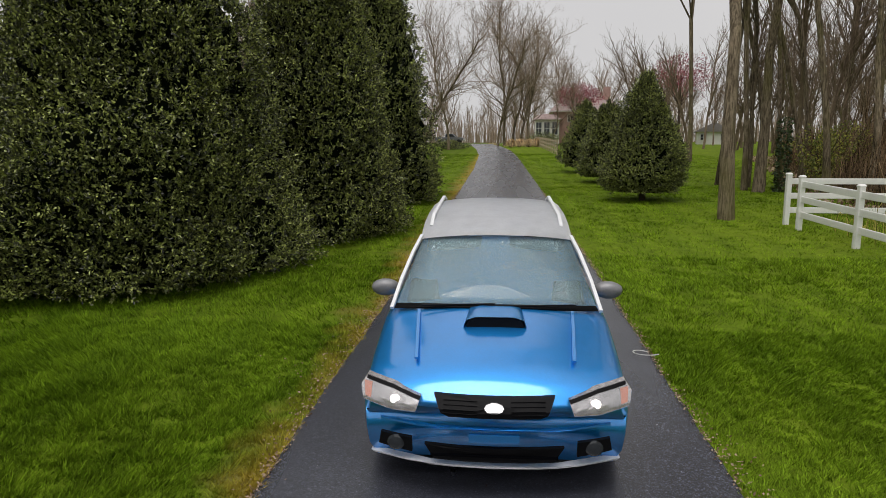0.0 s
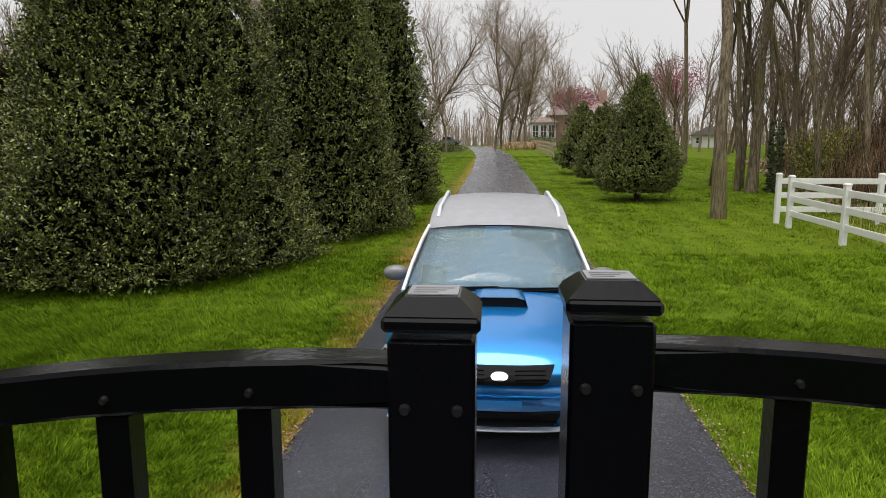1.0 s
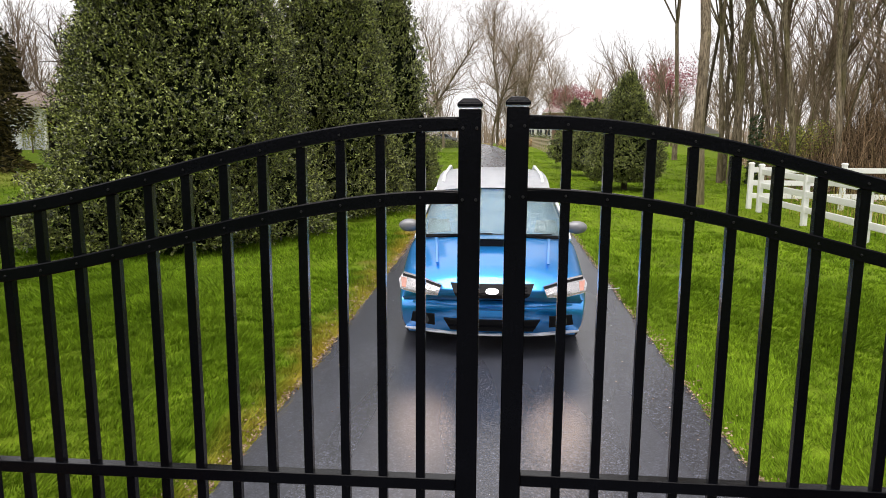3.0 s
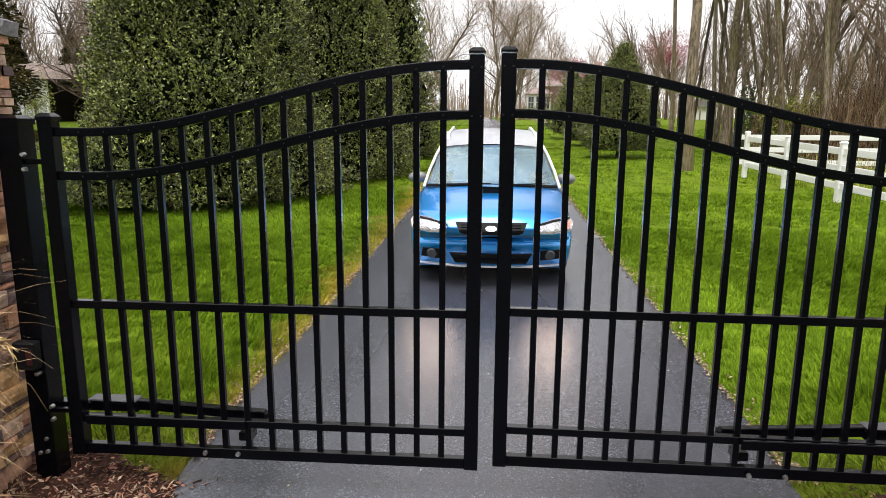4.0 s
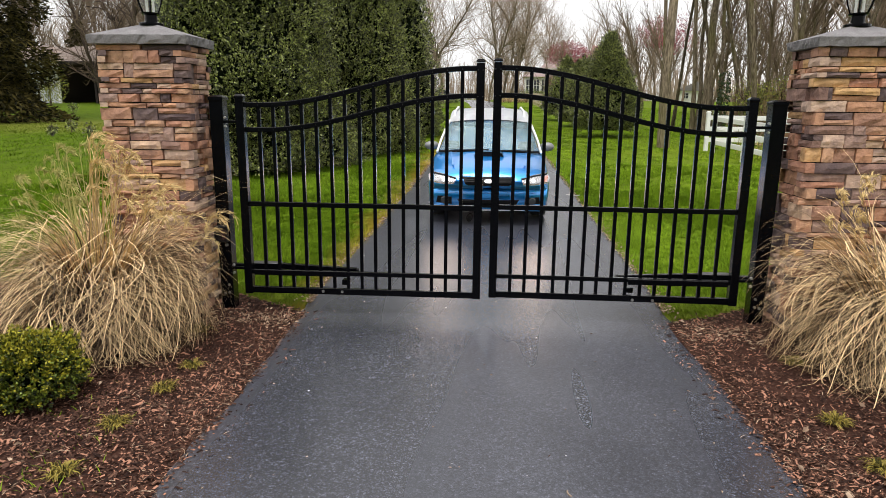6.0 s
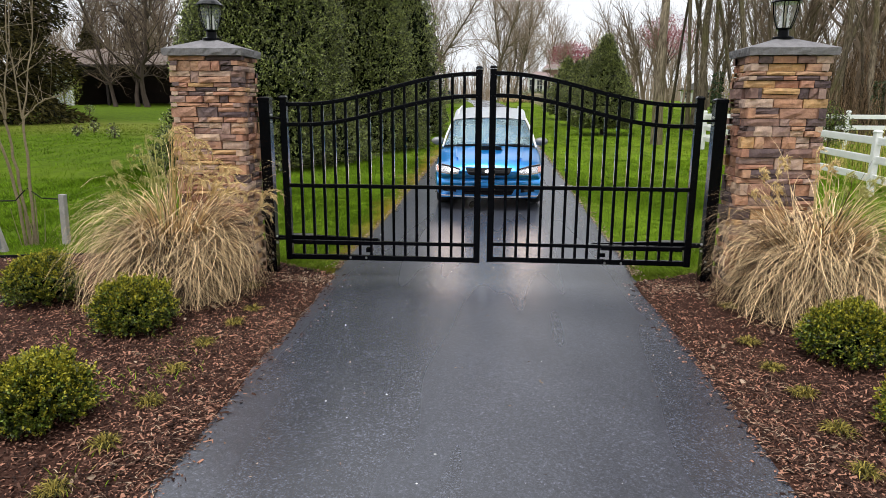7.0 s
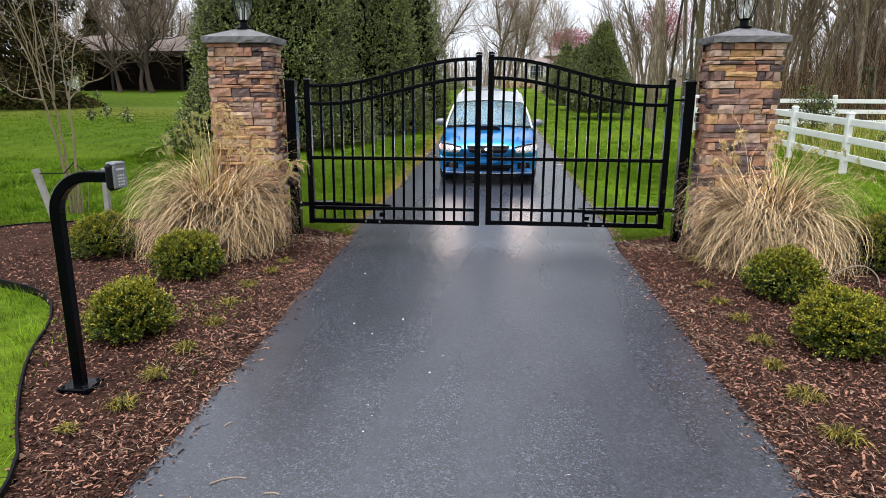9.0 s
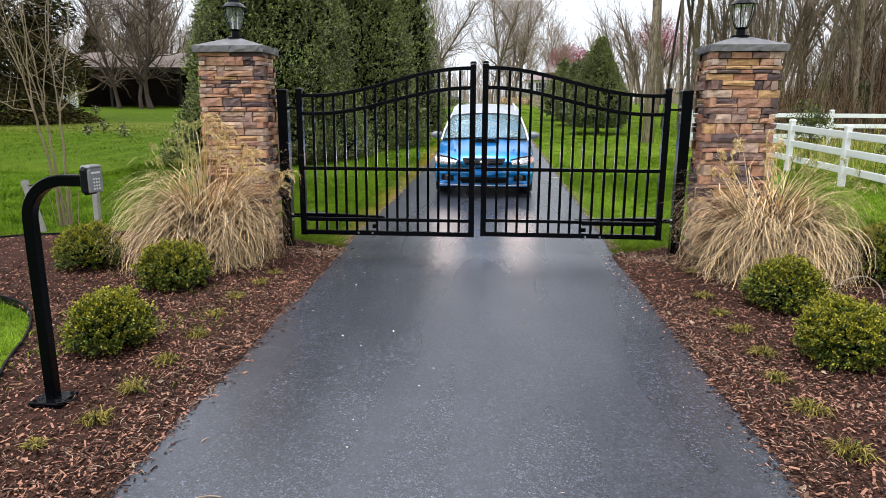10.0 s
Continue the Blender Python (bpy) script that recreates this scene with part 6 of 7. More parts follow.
def fountain(rng, n, length, base_r, k=12):
    """Blades in tufts thrown out at every slope, each bowing over under its own weight and curling at its tip."""
    t = np.linspace(0, 1, k)
    tufts = 130
    own = rng.integers(0, tufts, n)
    steep = np.clip(rng.random(tufts)[own] ** 0.8 + rng.normal(0, 0.14, n), 0, 1)
    launch = np.radians(42 + 46 * steep)
    bend = np.radians(rng.uniform(95, 165, tufts)[own] + rng.normal(0, 14, n))
    run = length * (0.60 + 0.40 * steep) * rng.uniform(0.55, 1.12, n) / (k - 1)
    slope = launch[:, None] - bend[:, None] * t[None] ** rng.uniform(1.0, 1.7, n)[:, None]
    rad = base_r * rng.random(tufts)[own][:, None] + np.cumsum(np.cos(slope) * run[:, None], axis=1)
    z = np.cumsum(np.sin(slope) * run[:, None], axis=1) - run[:, None]
    a = (rng.uniform(0, 2 * math.pi, tufts)[own] + rng.normal(0, 0.16, n))[:, None]
    a = a + (rng.normal(0, 0.35, tufts)[own] + rng.normal(0, 0.25, n))[:, None] * t[None] ** 1.5 + rng.normal(0, 0.10, n)[:, None] * np.sin(t[None] * 7.0)
    rad = rad * 0.82
    z = z * 1.22
    return np.stack([rad * np.cos(a), rad * np.sin(a), np.maximum(z, 0.012 + 0.02 * rng.random((n, 1)))], -1)


def build_ornamental(label, x, y, seed, lean, sprays):
    rng = np.random.default_rng(seed)
    g = thing("ornamental_grass", label, "ornamental grass", (x, y, gz(x, y) + 0.05), group="ornamental grasses")
    p = fountain(rng, 5200, 1.5, 0.22)
    p[..., 0] += lean * np.maximum(p[..., 2], 0) ** 2
    part("foliage", ribbon(p, rng.uniform(0.0022, 0.0062, len(p)), DRY, "foliage"), None, g, "dry straw-coloured arching blades")
    # dark inner blades: the shade deep in the mound, put into their colour
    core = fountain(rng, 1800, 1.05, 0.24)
    part("old_growth", ribbon(core, rng.uniform(0.004, 0.008, len(core)), material("shade_straw", (0.045, 0.025, 0.012), 0.85, per="island"), "old_growth"), None, g)
    # feathery plumes on upright stems, each hooked over at its top; a spray has its own stretch, heights and colour
    t = np.linspace(0, 1, 20)
    for n, x0, x1, h0, h1, curl_most, way_to, mat, words in sprays:
        bunch = rng.integers(0, max(3, n // 3), n)
        u = np.clip(rng.random(n)[bunch] + rng.normal(0, 0.09, n), 0, 1)
        top_x = x0 + (x1 - x0) * u + rng.normal(0, 0.015, n)
        top_y = rng.normal(-0.05, 0.10, n)[bunch] + rng.normal(0, 0.02, n)
        H = (h0 + (h1 - h0) * u) * rng.uniform(0.74, 1.05, n)
        curl = rng.uniform(0.55, 1.1, n) * curl_most
        turn = np.clip((t - 0.70) / 0.30, 0, 1)[None] * rng.uniform(2.2, 3.7, n)[:, None]
        way = way_to + rng.normal(0, 0.28, n)
        side = curl[:, None] * (1 - np.cos(turn))
        up = np.minimum(t / 0.70, 1)[None]
        px = top_x[:, None] * (0.25 + 0.75 * up ** 1.7) + side * np.cos(way)[:, None] + rng.normal(0, 0.012, n)[:, None] * np.sin(t * 5)[None]
        py = top_y[:, None] * up + side * np.sin(way)[:, None]
        pz = H[:, None] * up + curl[:, None] * np.sin(turn)
        q = np.stack([px, py, pz], -1)
        spray = part("plume_spray", ribbon(q, rng.uniform(0.0032, 0.0055, n), mat, "plume_spray"), None, g, words)
        m = 60
        f = rng.uniform(0.66, 1.0, (n, m)) * (len(t) - 1)
        lo = np.minimum(f.astype(int), len(t) - 2)
        w = (f - lo)[..., None]
        rows = np.arange(n)[:, None]
        pts = (q[rows, lo] * (1 - w) + q[rows, lo + 1] * w).reshape(-1, 3) + rng.normal(0, 0.005, (n * m, 3))
        ahead = (q[rows, lo + 1] - q[rows, lo]).reshape(-1, 3)
        ahead /= np.linalg.norm(ahead, axis=1)[:, None] + 1e-9
        part("seed_spray", leaves_mesh("seed_spray", pts, ahead, 0.046, 0.006, mat, rng, 0.22), None, spray)
    return g


build_ornamental("mound of dry straw-coloured grass against the pillar", -2.98, -0.85, 71, 0.16, [
    (34, 0.10, 0.40, 1.50, 1.28, 0.085, 0.0, PLUME, "golden hooked seed plumes"),
    (24, 0.42, 0.84, 1.24, 0.92, 0.10, 0.0, PLUME, "golden hooked seed plumes"),
    (30, -0.62, 0.04, 1.2, 1.46, 0.035, 0.2, GREEN_PLUME, "thin yellow-green seed stems")])
build_ornamental("wide mound of dry tan grass with pale plumes", 2.97, -0.85, 72, 0.0, [
    (15, -0.62, -0.38, 1.12, 1.34, 0.035, 0.3, PLUME, "golden seed plumes"),
    (7, -0.22, -0.02, 1.25, 1.36, 0.045, 0.2, PLUME, "golden seed plumes"),
    (16, 0.18, 0.95, 1.32, 1.1, 0.035, 0.2, GREEN_PLUME, "thin yellow-green seed stems")])


def build_tuft(x, y, s, seed):
    rng = np.random.default_rng(seed)
    g = thing("grass_tuft", "small clipped yellow-green liriope tuft in mulch", "plant", (x, y, gz(x, y) + 0.03), group="liriope tufts")
    p = arching(rng, 170, 0.09 * s, 0.07 * s, 0.07 * s, 4)
    part("foliage", ribbon(p, rng.uniform(0.002, 0.0045, len(p)), TUFT, "foliage"), None, g)


for k, (x, y, s) in enumerate(((-2.09, -4.77, 0.5), (-1.94, -4.5, 0.85), (-1.97, -4.1, 0.8), (-1.98, -3.66, 0.8), (-2.0, -3.17, 0.8), (-2.08, -2.66, 0.8), (-2.11, -2.16, 0.8), (-2.06, -1.68, 0.8), (-2.05, -1.3, 0.7), (-2.3, -0.6, 0.9),
                               (1.94, -4.06, 1.0), (1.94, -3.61, 0.75), (2.04, -3.18, 0.85), (2.06, -2.7, 0.85), (2.04, -2.28, 0.75), (2.07, -1.77, 0.8), (1.92, -4.52, 1.0), (2.25, -0.85, 0.85))):
    build_tuft(x, y, s, 300 + k)

# ---- bare trees ----
TREE_KINDS = []


def tree_kind(seed, height, radius, lean, low, fan, children, levels=3, kink=0.1, twig=TWIG, bark=BARK):
    rng = np.random.default_rng(seed)
    trunk, limbs = grow(rng, height, radius, levels, lean, low, kink, fan, children)
    tv, tf = chain(trunk, 9)
    thick = [r for r in limbs if r[6] > 0.03]
    thin = [r for r in limbs if r[6] <= 0.03]
    parts = [("trunk", np_mesh("trunk", tv, tf, bark, True))]
    if thick:
        parts.append(("branch_crown", np_mesh("branch_crown", *tubes(thick, 6), bark, True)))
    if thin:
        fat = [(*r[:6], max(r[6], 0.006), max(r[7], 0.004)) for r in thin]
        parts.append(("twig_crown", np_mesh("twig_crown", *tubes(fat, 3), twig)))
    TREE_KINDS.append(parts)
    return parts


# tall, straight woodland trees; wide spreading trees; thin saplings
WOODS = [tree_kind(500 + k, 18 + k % 4, (0.085, 0.10, 0.149, 0.08, 0.09, 0.105)[k], (-0.07, 0.06, 0.02, 0.10, -0.10, 0.03)[k], 0.3, 0.5, 3, 3, 0.085) for k in range(6)]
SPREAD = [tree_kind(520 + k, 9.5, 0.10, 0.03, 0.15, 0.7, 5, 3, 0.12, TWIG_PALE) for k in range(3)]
BARN_TREES = [tree_kind(530 + k, 9.5, 0.17, 0.05, 0.18, 0.9, 6, 3, 0.16, TWIG, BARK_DARK) for k in range(2)]
SAPLING = [tree_kind(540 + k, 7.0, 0.06, 0.06 * (k - 1), 0.3, 0.6, 2, 2, 0.06) for k in range(3)]


def plant(parts, x, y, turn, s, label, group, name="bare_tree"):
    g = thing(name, label, "tree", (x, y, gz(x, y)), group=group, turn=turn)
    g.scale = (s, s, s)
    for n, me in parts:
        ob = new(n, me)
        ob.parent = g
    return g


# the big trunks that edge the lawn
for k, (x, y, kind, turn, s) in enumerate(((5.9, 16.95, 2, 200, 1.08), (9.1, 24.5, 1, 80, 0.95), (9.35, 23.8, 2, 20, 1.1), (10.1, 23.8, 3, 140, 1.0), (13.4, 46.5, 1, 100, 1.5), (10.9, 22.2, 5, 260, 1.0), (9.7, 25.8, 0, 150, 1.0), (10.6, 26.6, 4, 20, 1.05), (11.7, 25.4, 3, 240, 1.1), (8.9, 26.9, 3, 330, 0.9), (12.4, 27.6, 0, 60, 1.1),
                                           (11.9, 21.6, 0, 120, 1.1), (12.6, 22.6, 1, 310, 1.15), (13.3, 21.2, 3, 45, 1.1), (14.3, 22.0, 4, 75, 1.2), (15.4, 20.8, 5, 170, 1.1))):
    plant(WOODS[kind], x, y, turn, s, "tall bare grey-brown woodland tree at the lawn's edge", "woodland trees")
wr = random.Random(77)
spots = []
while len(spots) < 26:
    x, y = wr.uniform(9.5, 46), wr.uniform(18.5, 62)
    if x < 8 + (y - 18) * 0.30 + 2.2 or any(math.hypot(x - a, y - b) < 1.3 for a, b in spots):
        continue
    spots.append((x, y))
    plant(wr.choice(WOODS), x, y, wr.uniform(0, 360), wr.uniform(0.8, 1.2), "tall bare woodland tree among undergrowth", "woodland trees")
for k in range(34):
    x, y = wr.uniform(9, 34), wr.uniform(18.2, 34)
    if x < 8 + (y - 18) * 0.30 + 2.0:
        continue
    plant(wr.choice(SAPLING), x, y, wr.uniform(0, 360), wr.uniform(0.7, 1.3), "thin bare sapling in the woodland edge", "saplings", "sapling")
# trees at the end of the drive and by the barn
for x, y, kind, turn, s in ((4.3, 92, 0, 0, 1.45), (2.4, 95, 1, 90, 1.85), (0.2, 94, 2, 10, 1.65), (1.2, 98, 0, 200, 1.9), (3.6, 97, 2, 130, 1.8), (-7.4, 66, 2, 60, 1.3), (-5.5, 75, 0, 130, 1.4), (11, 124, 0, 250, 1.3), (19, 126, 2, 15, 1.4), (9.0, 107, 1, 40, 1.0), (12.8, 106, 0, 70, 1.05),
                            (-18, 52, 1, 220, 1.2), (-15, 62, 0, 20, 1.3), (-24, 64, 2, 99, 1.4)):
    plant(SPREAD[kind], x, y, turn, s, "wide bare spreading tree with fine twigs", "spreading trees")


for x, y, kind, turn, s in ((-37.0, 56, 1, 10, 1.05), (-35.0, 56.5, 0, 150, 1.1), (-33.2, 55, 1, 80, 1.3), (-46, 74, 0, 60, 1.2), (-31, 72, 1, 200, 1.2), (-39, 73, 1, 20, 1.3)):
    plant(BARN_TREES[kind], x, y, turn, s, "dark bare tree standing before the barn", "barn trees")


def merged_trees(name, label, spots, kinds, twig_width, seed, wood=TWIG):
    """A far stand of bare trees joined into one."""
    rng = np.random.default_rng(seed)
    vs, fs, count = [], [], 0
    stock = []
    for k in range(kinds):
        tr, li = grow(np.random.default_rng(seed + k), rng.uniform(13, 18), 0.24, 2, rng.normal(0, 0.05), 0.3, 0.07, 0.6, 4)
        rows = np.array([(*r[:6], max(r[6], twig_width), max(r[7], twig_width * 0.7)) for r in tr + li])
        stock.append(tubes(rows, 3))
    for x, y, s in spots:
        v, f = stock[rng.integers(0, kinds)]
        a = rng.uniform(0, 6.28)
        c, e = math.cos(a), math.sin(a)
        w = np.stack([v[:, 0] * c - v[:, 1] * e, v[:, 0] * e + v[:, 1] * c, v[:, 2]], 1) * s
        vs.append(w + np.array([x, y, gz(x, y)]))
        fs.append(f + count)
        count += len(v)
    ob = new(name, np_mesh(name, np.concatenate(vs), np.concatenate(fs), wood))
    tagged(ob, label, "woods", kind="stuff")


fr = np.random.default_rng(90)
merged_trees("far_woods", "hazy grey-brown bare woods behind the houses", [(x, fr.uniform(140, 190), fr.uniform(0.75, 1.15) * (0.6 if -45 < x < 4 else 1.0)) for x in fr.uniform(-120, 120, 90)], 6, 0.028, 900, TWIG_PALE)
merged_trees("side_woods", "bare brown woods behind the barn", [(fr.uniform(-85, -26), fr.uniform(76, 105), fr.uniform(0.7, 1.1)) for _ in range(42)], 5, 0.03, 950)
merged_trees("east_woods", "deep bare brown woods beyond the white fence", [(10 + (y - 18) * 0.38 + fr.uniform(0, 45), y, fr.uniform(0.8, 1.1)) for y in fr.uniform(24, 95, 36)], 6, 0.018, 970)


merged_trees("mid_woods", "fine-twigged bare trees beyond the lawn", [(9 + (y - 40) * 0.2 + fr.uniform(0, 34), y, fr.uniform(0.55, 0.8)) for y in fr.uniform(60, 112, 44)], 5, 0.018, 985)


def build_far_brush():
    """The brown band of thicket along the horizon."""
    rng = np.random.default_rng(34)
    n = 9000
    p = arching(rng, n, 2.5, 8.0, 0.4, 5, 0.3)
    x, y = rng.uniform(-150, 150, n), rng.uniform(132, 165, n)
    p *= rng.uniform(0.4, 1.1, n)[:, None, None]
    p += np.stack([x, y, gz_np(y) - 0.3], 1)[:, None]
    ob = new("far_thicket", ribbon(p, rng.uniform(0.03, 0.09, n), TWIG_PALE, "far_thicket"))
    tagged(ob, "low brown thicket along the horizon behind the houses", "thicket", kind="stuff")


build_far_brush()


def build_unseen_woods():
    """Unseen bare woods, added behind the viewpoint to close the place and darken reflections."""
    rng = np.random.default_rng(36)
    n = 3200
    p = arching(rng, n, 1.6, 10.0, 0.4, 5, 0.25)
    x, y = rng.uniform(-110, 110, n), rng.uniform(-62, -46, n)
    p *= rng.uniform(0.35, 1.1, n)[:, None, None]
    p += np.stack([x, y, np.full(n, -0.2)], 1)[:, None]
    ob = new("roadside_woods", ribbon(p, rng.uniform(0.10, 0.30, n), BARK_DARK, "roadside_woods"))
    tagged(ob, "unseen dark bare woods added behind the viewpoint", "woods", kind="stuff")


build_unseen_woods()


def build_undergrowth():
    """Arching briars and brush under the eastern woods."""
    rng = np.random.default_rng(33)
    n = 15000
    p = arching(rng, n, 1.7, 2.0, 0.1, 6, 0.7)
    p += rng.normal(0, 0.25, (n, 1, 3)) * np.linspace(0, 1, 6)[None, :, None] * np.array([1, 1, 0.8])
    x = rng.uniform(8.5, 40, n)
    y = 18.2 + rng.random(n) ** 1.5 * 22
    x = np.maximum(x, 8.6 + (y - 18) * 0.30 + rng.uniform(1.2, 3.5, n))
    p *= rng.uniform(0.5, 1.25, n)[:, None, None]
    p += np.stack([x, y, gz_np(y)], 1)[:, None]
    ob = new("undergrowth", ribbon(p, rng.uniform(0.004, 0.009, n), BRIAR, "undergrowth"))
    tagged(ob, "tangled brown briars and brush under bare trees", "undergrowth", kind="stuff")
    n = 2600
    p = arching(rng, n, 0.45, 0.75, 0.05, 5, 0.4)
    x, y = rng.uniform(7.5, 13, n), rng.uniform(2.0, 15.2, n)
    p *= rng.uniform(0.5, 1.2, n)[:, None, None]
    p += np.stack([x, y, gz_np(y)], 1)[:, None]
    tagged(new("tall_weeds", ribbon(p, rng.uniform(0.003, 0.007, n), WEED, "tall_weeds")), "rank yellow-green weeds behind the white fence", "weeds", kind="stuff")
    n = 26000
    y = 17.8 + rng.random(n) * 34
    x = 9.0 + (y - 18) * 0.30 + rng.random(n) * 30
    q = np.stack([x, y, gz_np(y) + 0.01 + 0.06 * rng.random(n)], 1)
    ob = new("leaf_litter", leaves_mesh("leaf_litter", q, np.tile((0.2, 0.1, 0.2), (n, 1)), 0.16, 0.11, LITTER, rng, 0.8))
    tagged(ob, "brown leaf litter on the woodland floor", "leaf litter", kind="stuff")


build_undergrowth()


def build_deep_thicket():
    """Vines and saplings tangled deep in the eastern woods."""
    rng = np.random.default_rng(35)
    n = 17000
    p = arching(rng, n, 2.2, 6.2, 0.3, 8, 0.9)
    p += np.cumsum(rng.normal(0, 0.30, (n, 8, 3)), axis=1) * np.array([1, 1, 0.6])
    y = 21 + rng.random(n) * 40
    x = 14.5 + (y - 18) * 0.36 + rng.random(n) ** 0.8 * 28
    p *= rng.uniform(0.4, 1.15, n)[:, None, None]
    p[..., 2] = np.maximum(p[..., 2], 0.02)
    p += np.stack([x, y, gz_np(y)], 1)[:, None]
    ob = new("vine_thicket", ribbon(p, rng.uniform(0.004, 0.014, n), BRIAR, "vine_thicket"))
    tagged(ob, "dark tangled vines and saplings deep in bare woods", "thicket", kind="stuff")


build_deep_thicket()


def build_ivy(x, y, h, seed):
    rng = np.random.default_rng(seed)
    n = 800
    z = rng.random(n) ** 1.3 * h
    a = rng.uniform(0, 6.28, n)
    r = 0.14 + 0.14 * rng.random(n) * (1 - z / h * 0.5)
    p = np.stack([r * np.cos(a), r * np.sin(a), z], 1)
    g = thing("ivy", "dark evergreen ivy climbing a bare trunk", "ivy", (x, y, gz(x, y)), group="ivy")
    part("foliage", leaves_mesh("foliage", p, p * np.array([1, 1, 0]), 0.11, 0.09, IVY, rng, 0.8), None, g)


build_ivy(10.1, 23.8, 2.6, 801)
build_ivy(15.4, 20.8, 2.2, 802)


def build_leafy(name, label, x, y, rx, rz, lift, n, size, mat, seed, category, group=""):
    """A loose crown of small leaves on a stem with a few limbs."""
    rng = np.random.default_rng(seed)
    g = thing(name, label, category, (x, y, gz(x, y)), group=group)
    d = rng.normal(0, 1, (n, 3))
    d /= np.linalg.norm(d, axis=1)[:, None]
    p = d * (np.array([rx, rx, rz]) * (rng.random(n)[:, None] ** 0.5) * (1 + 0.3 * lumps(d, seed, 3.0))[:, None])
    p[:, 2] = np.maximum(p[:, 2] + lift, 0.05)
    part("crown", leaves_mesh("crown", p, d, size, size * 0.6, mat, rng, 0.8), None, g)
    part("stem", rod(bmesh.new(), (0, 0, -0.2), (0, 0, lift), max(0.03, rx * 0.05), max(0.02, rx * 0.03), 7), BARK_DARK, g)
    for k in range(9):
        bm = bmesh.new()
        a = 0.7 * k
        rod(bm, (0, 0, lift * 0.55 + 0.04 * k), (rx * 0.75 * math.cos(a), rx * 0.75 * math.sin(a), lift + rz * (0.1 + 0.07 * k)), max(0.015, rx * 0.02), 0.01, 5)
        part("limb", bm, BARK_DARK, g)
    return g


build_leafy("red_maple", "bare tree hazed with crimson spring buds by the house", 13.4, 112, 4.4, 2.0, 8.0, 4200, 0.24, BLOOM, 811, "tree", "red-budded trees")
build_leafy("red_maple", "bare tree hazed with pink-red buds behind hollies", 27.0, 100, 5.0, 3.2, 10.0, 3600, 0.24, BLOOM, 812, "tree", "red-budded trees")
build_leafy("spring_shrub", "lime green spring shrub at the woodland edge", 11.4, 23.6, 0.9, 1.1, 1.3, 1700, 0.09, BUD_GREEN, 813, "shrub", "spring shrubs")
build_leafy("spring_shrub", "lime green spring shrub under bare trees", 13.6, 27.0, 1.1, 1.2, 1.4, 1700, 0.09, BUD_GREEN, 814, "shrub", "spring shrubs")
for k, (x, y, r) in enumerate(((-14.36, 17.41, 0.22), (-16.8, 20.0, 0.20), (-16.3, 18.1, 0.18), (-26.4, 34.9, 0.34))):
    build_leafy("lawn_sprig", "small dark leafy sprig growing in the lawn", x, y, r, r * 1.1, r * 1.3, 130, 0.10, HOLLY, 841 + k, "sapling", "lawn sprigs")
build_leafy("spring_shrub", "olive-green shrub at the barn's pale end", -38.2, 50.0, 1.5, 2.0, 2.0, 1900, 0.15, BUD_GREEN, 846, "shrub", "spring shrubs")
build_leafy("garden_shrub", "green shrub standing behind the white fence", 9.4, 12.2, 0.55, 0.6, 0.95, 2200, 0.06, BOX, 815, "shrub", "garden shrubs")
build_leafy("garden_shrub", "low green shrub beside the white fence", 8.6, 6.3, 0.55, 0.6, 0.75, 2200, 0.06, BOX, 816, "shrub", "garden shrubs")


def build_conifer(x, y, r, h, seed, label):
    rng = np.random.default_rng(seed)
    g = thing("conifer", label, "conifer", (x, y, gz(x, y)), group="conifers")
    part("trunk", rod(bmesh.new(), (0, 0, -0.2), (0, 0, h * 0.95), r * 0.08, 0.02, 8), BARK_DARK, g)
    n = int(800 * r * h ** 0.75) + 6000
    t = rng.random(n) ** 1.3
    a = rng.uniform(0, 6.28, n)
    tier = 0.75 + 0.25 * np.sin(t * 60 + a * 2)
    rad = r * (1 - t) ** 0.8 * tier * (0.55 + 0.45 * rng.random(n) ** 0.4)
    p = np.stack([rad * np.cos(a), rad * np.sin(a), 0.2 + t * h - 0.12 * rad], 1)
    out = np.stack([np.cos(a), np.sin(a), np.full(n, -0.25)], 1)
    part("crown", leaves_mesh("crown", p, out, 0.34, 0.10, CONIFER, rng, 0.55), None, g, "dark green drooping needles")


build_conifer(-28.0, 27.0, 6.2, 30.0, 821, "tall dark green conifer at the far lawn's edge")
build_conifer(-34.0, 26.0, 6.0, 28.0, 822, "tall dark drooping conifer at the lawn's far edge")
build_conifer(-34.0, 40.0, 1.9, 4.4, 824, "young conifer standing before the barn")
build_conifer(-61.0, 78.0, 5.0, 11.0, 825, "olive-green conifer behind the barn roof")
build_conifer(-54.0, 80.0, 4.5, 10.0, 826, "olive-green conifer above the barn roof")
build_conifer(-68.0, 76.0, 5.5, 12.0, 827, "wide conifer beside the pale barn wall")


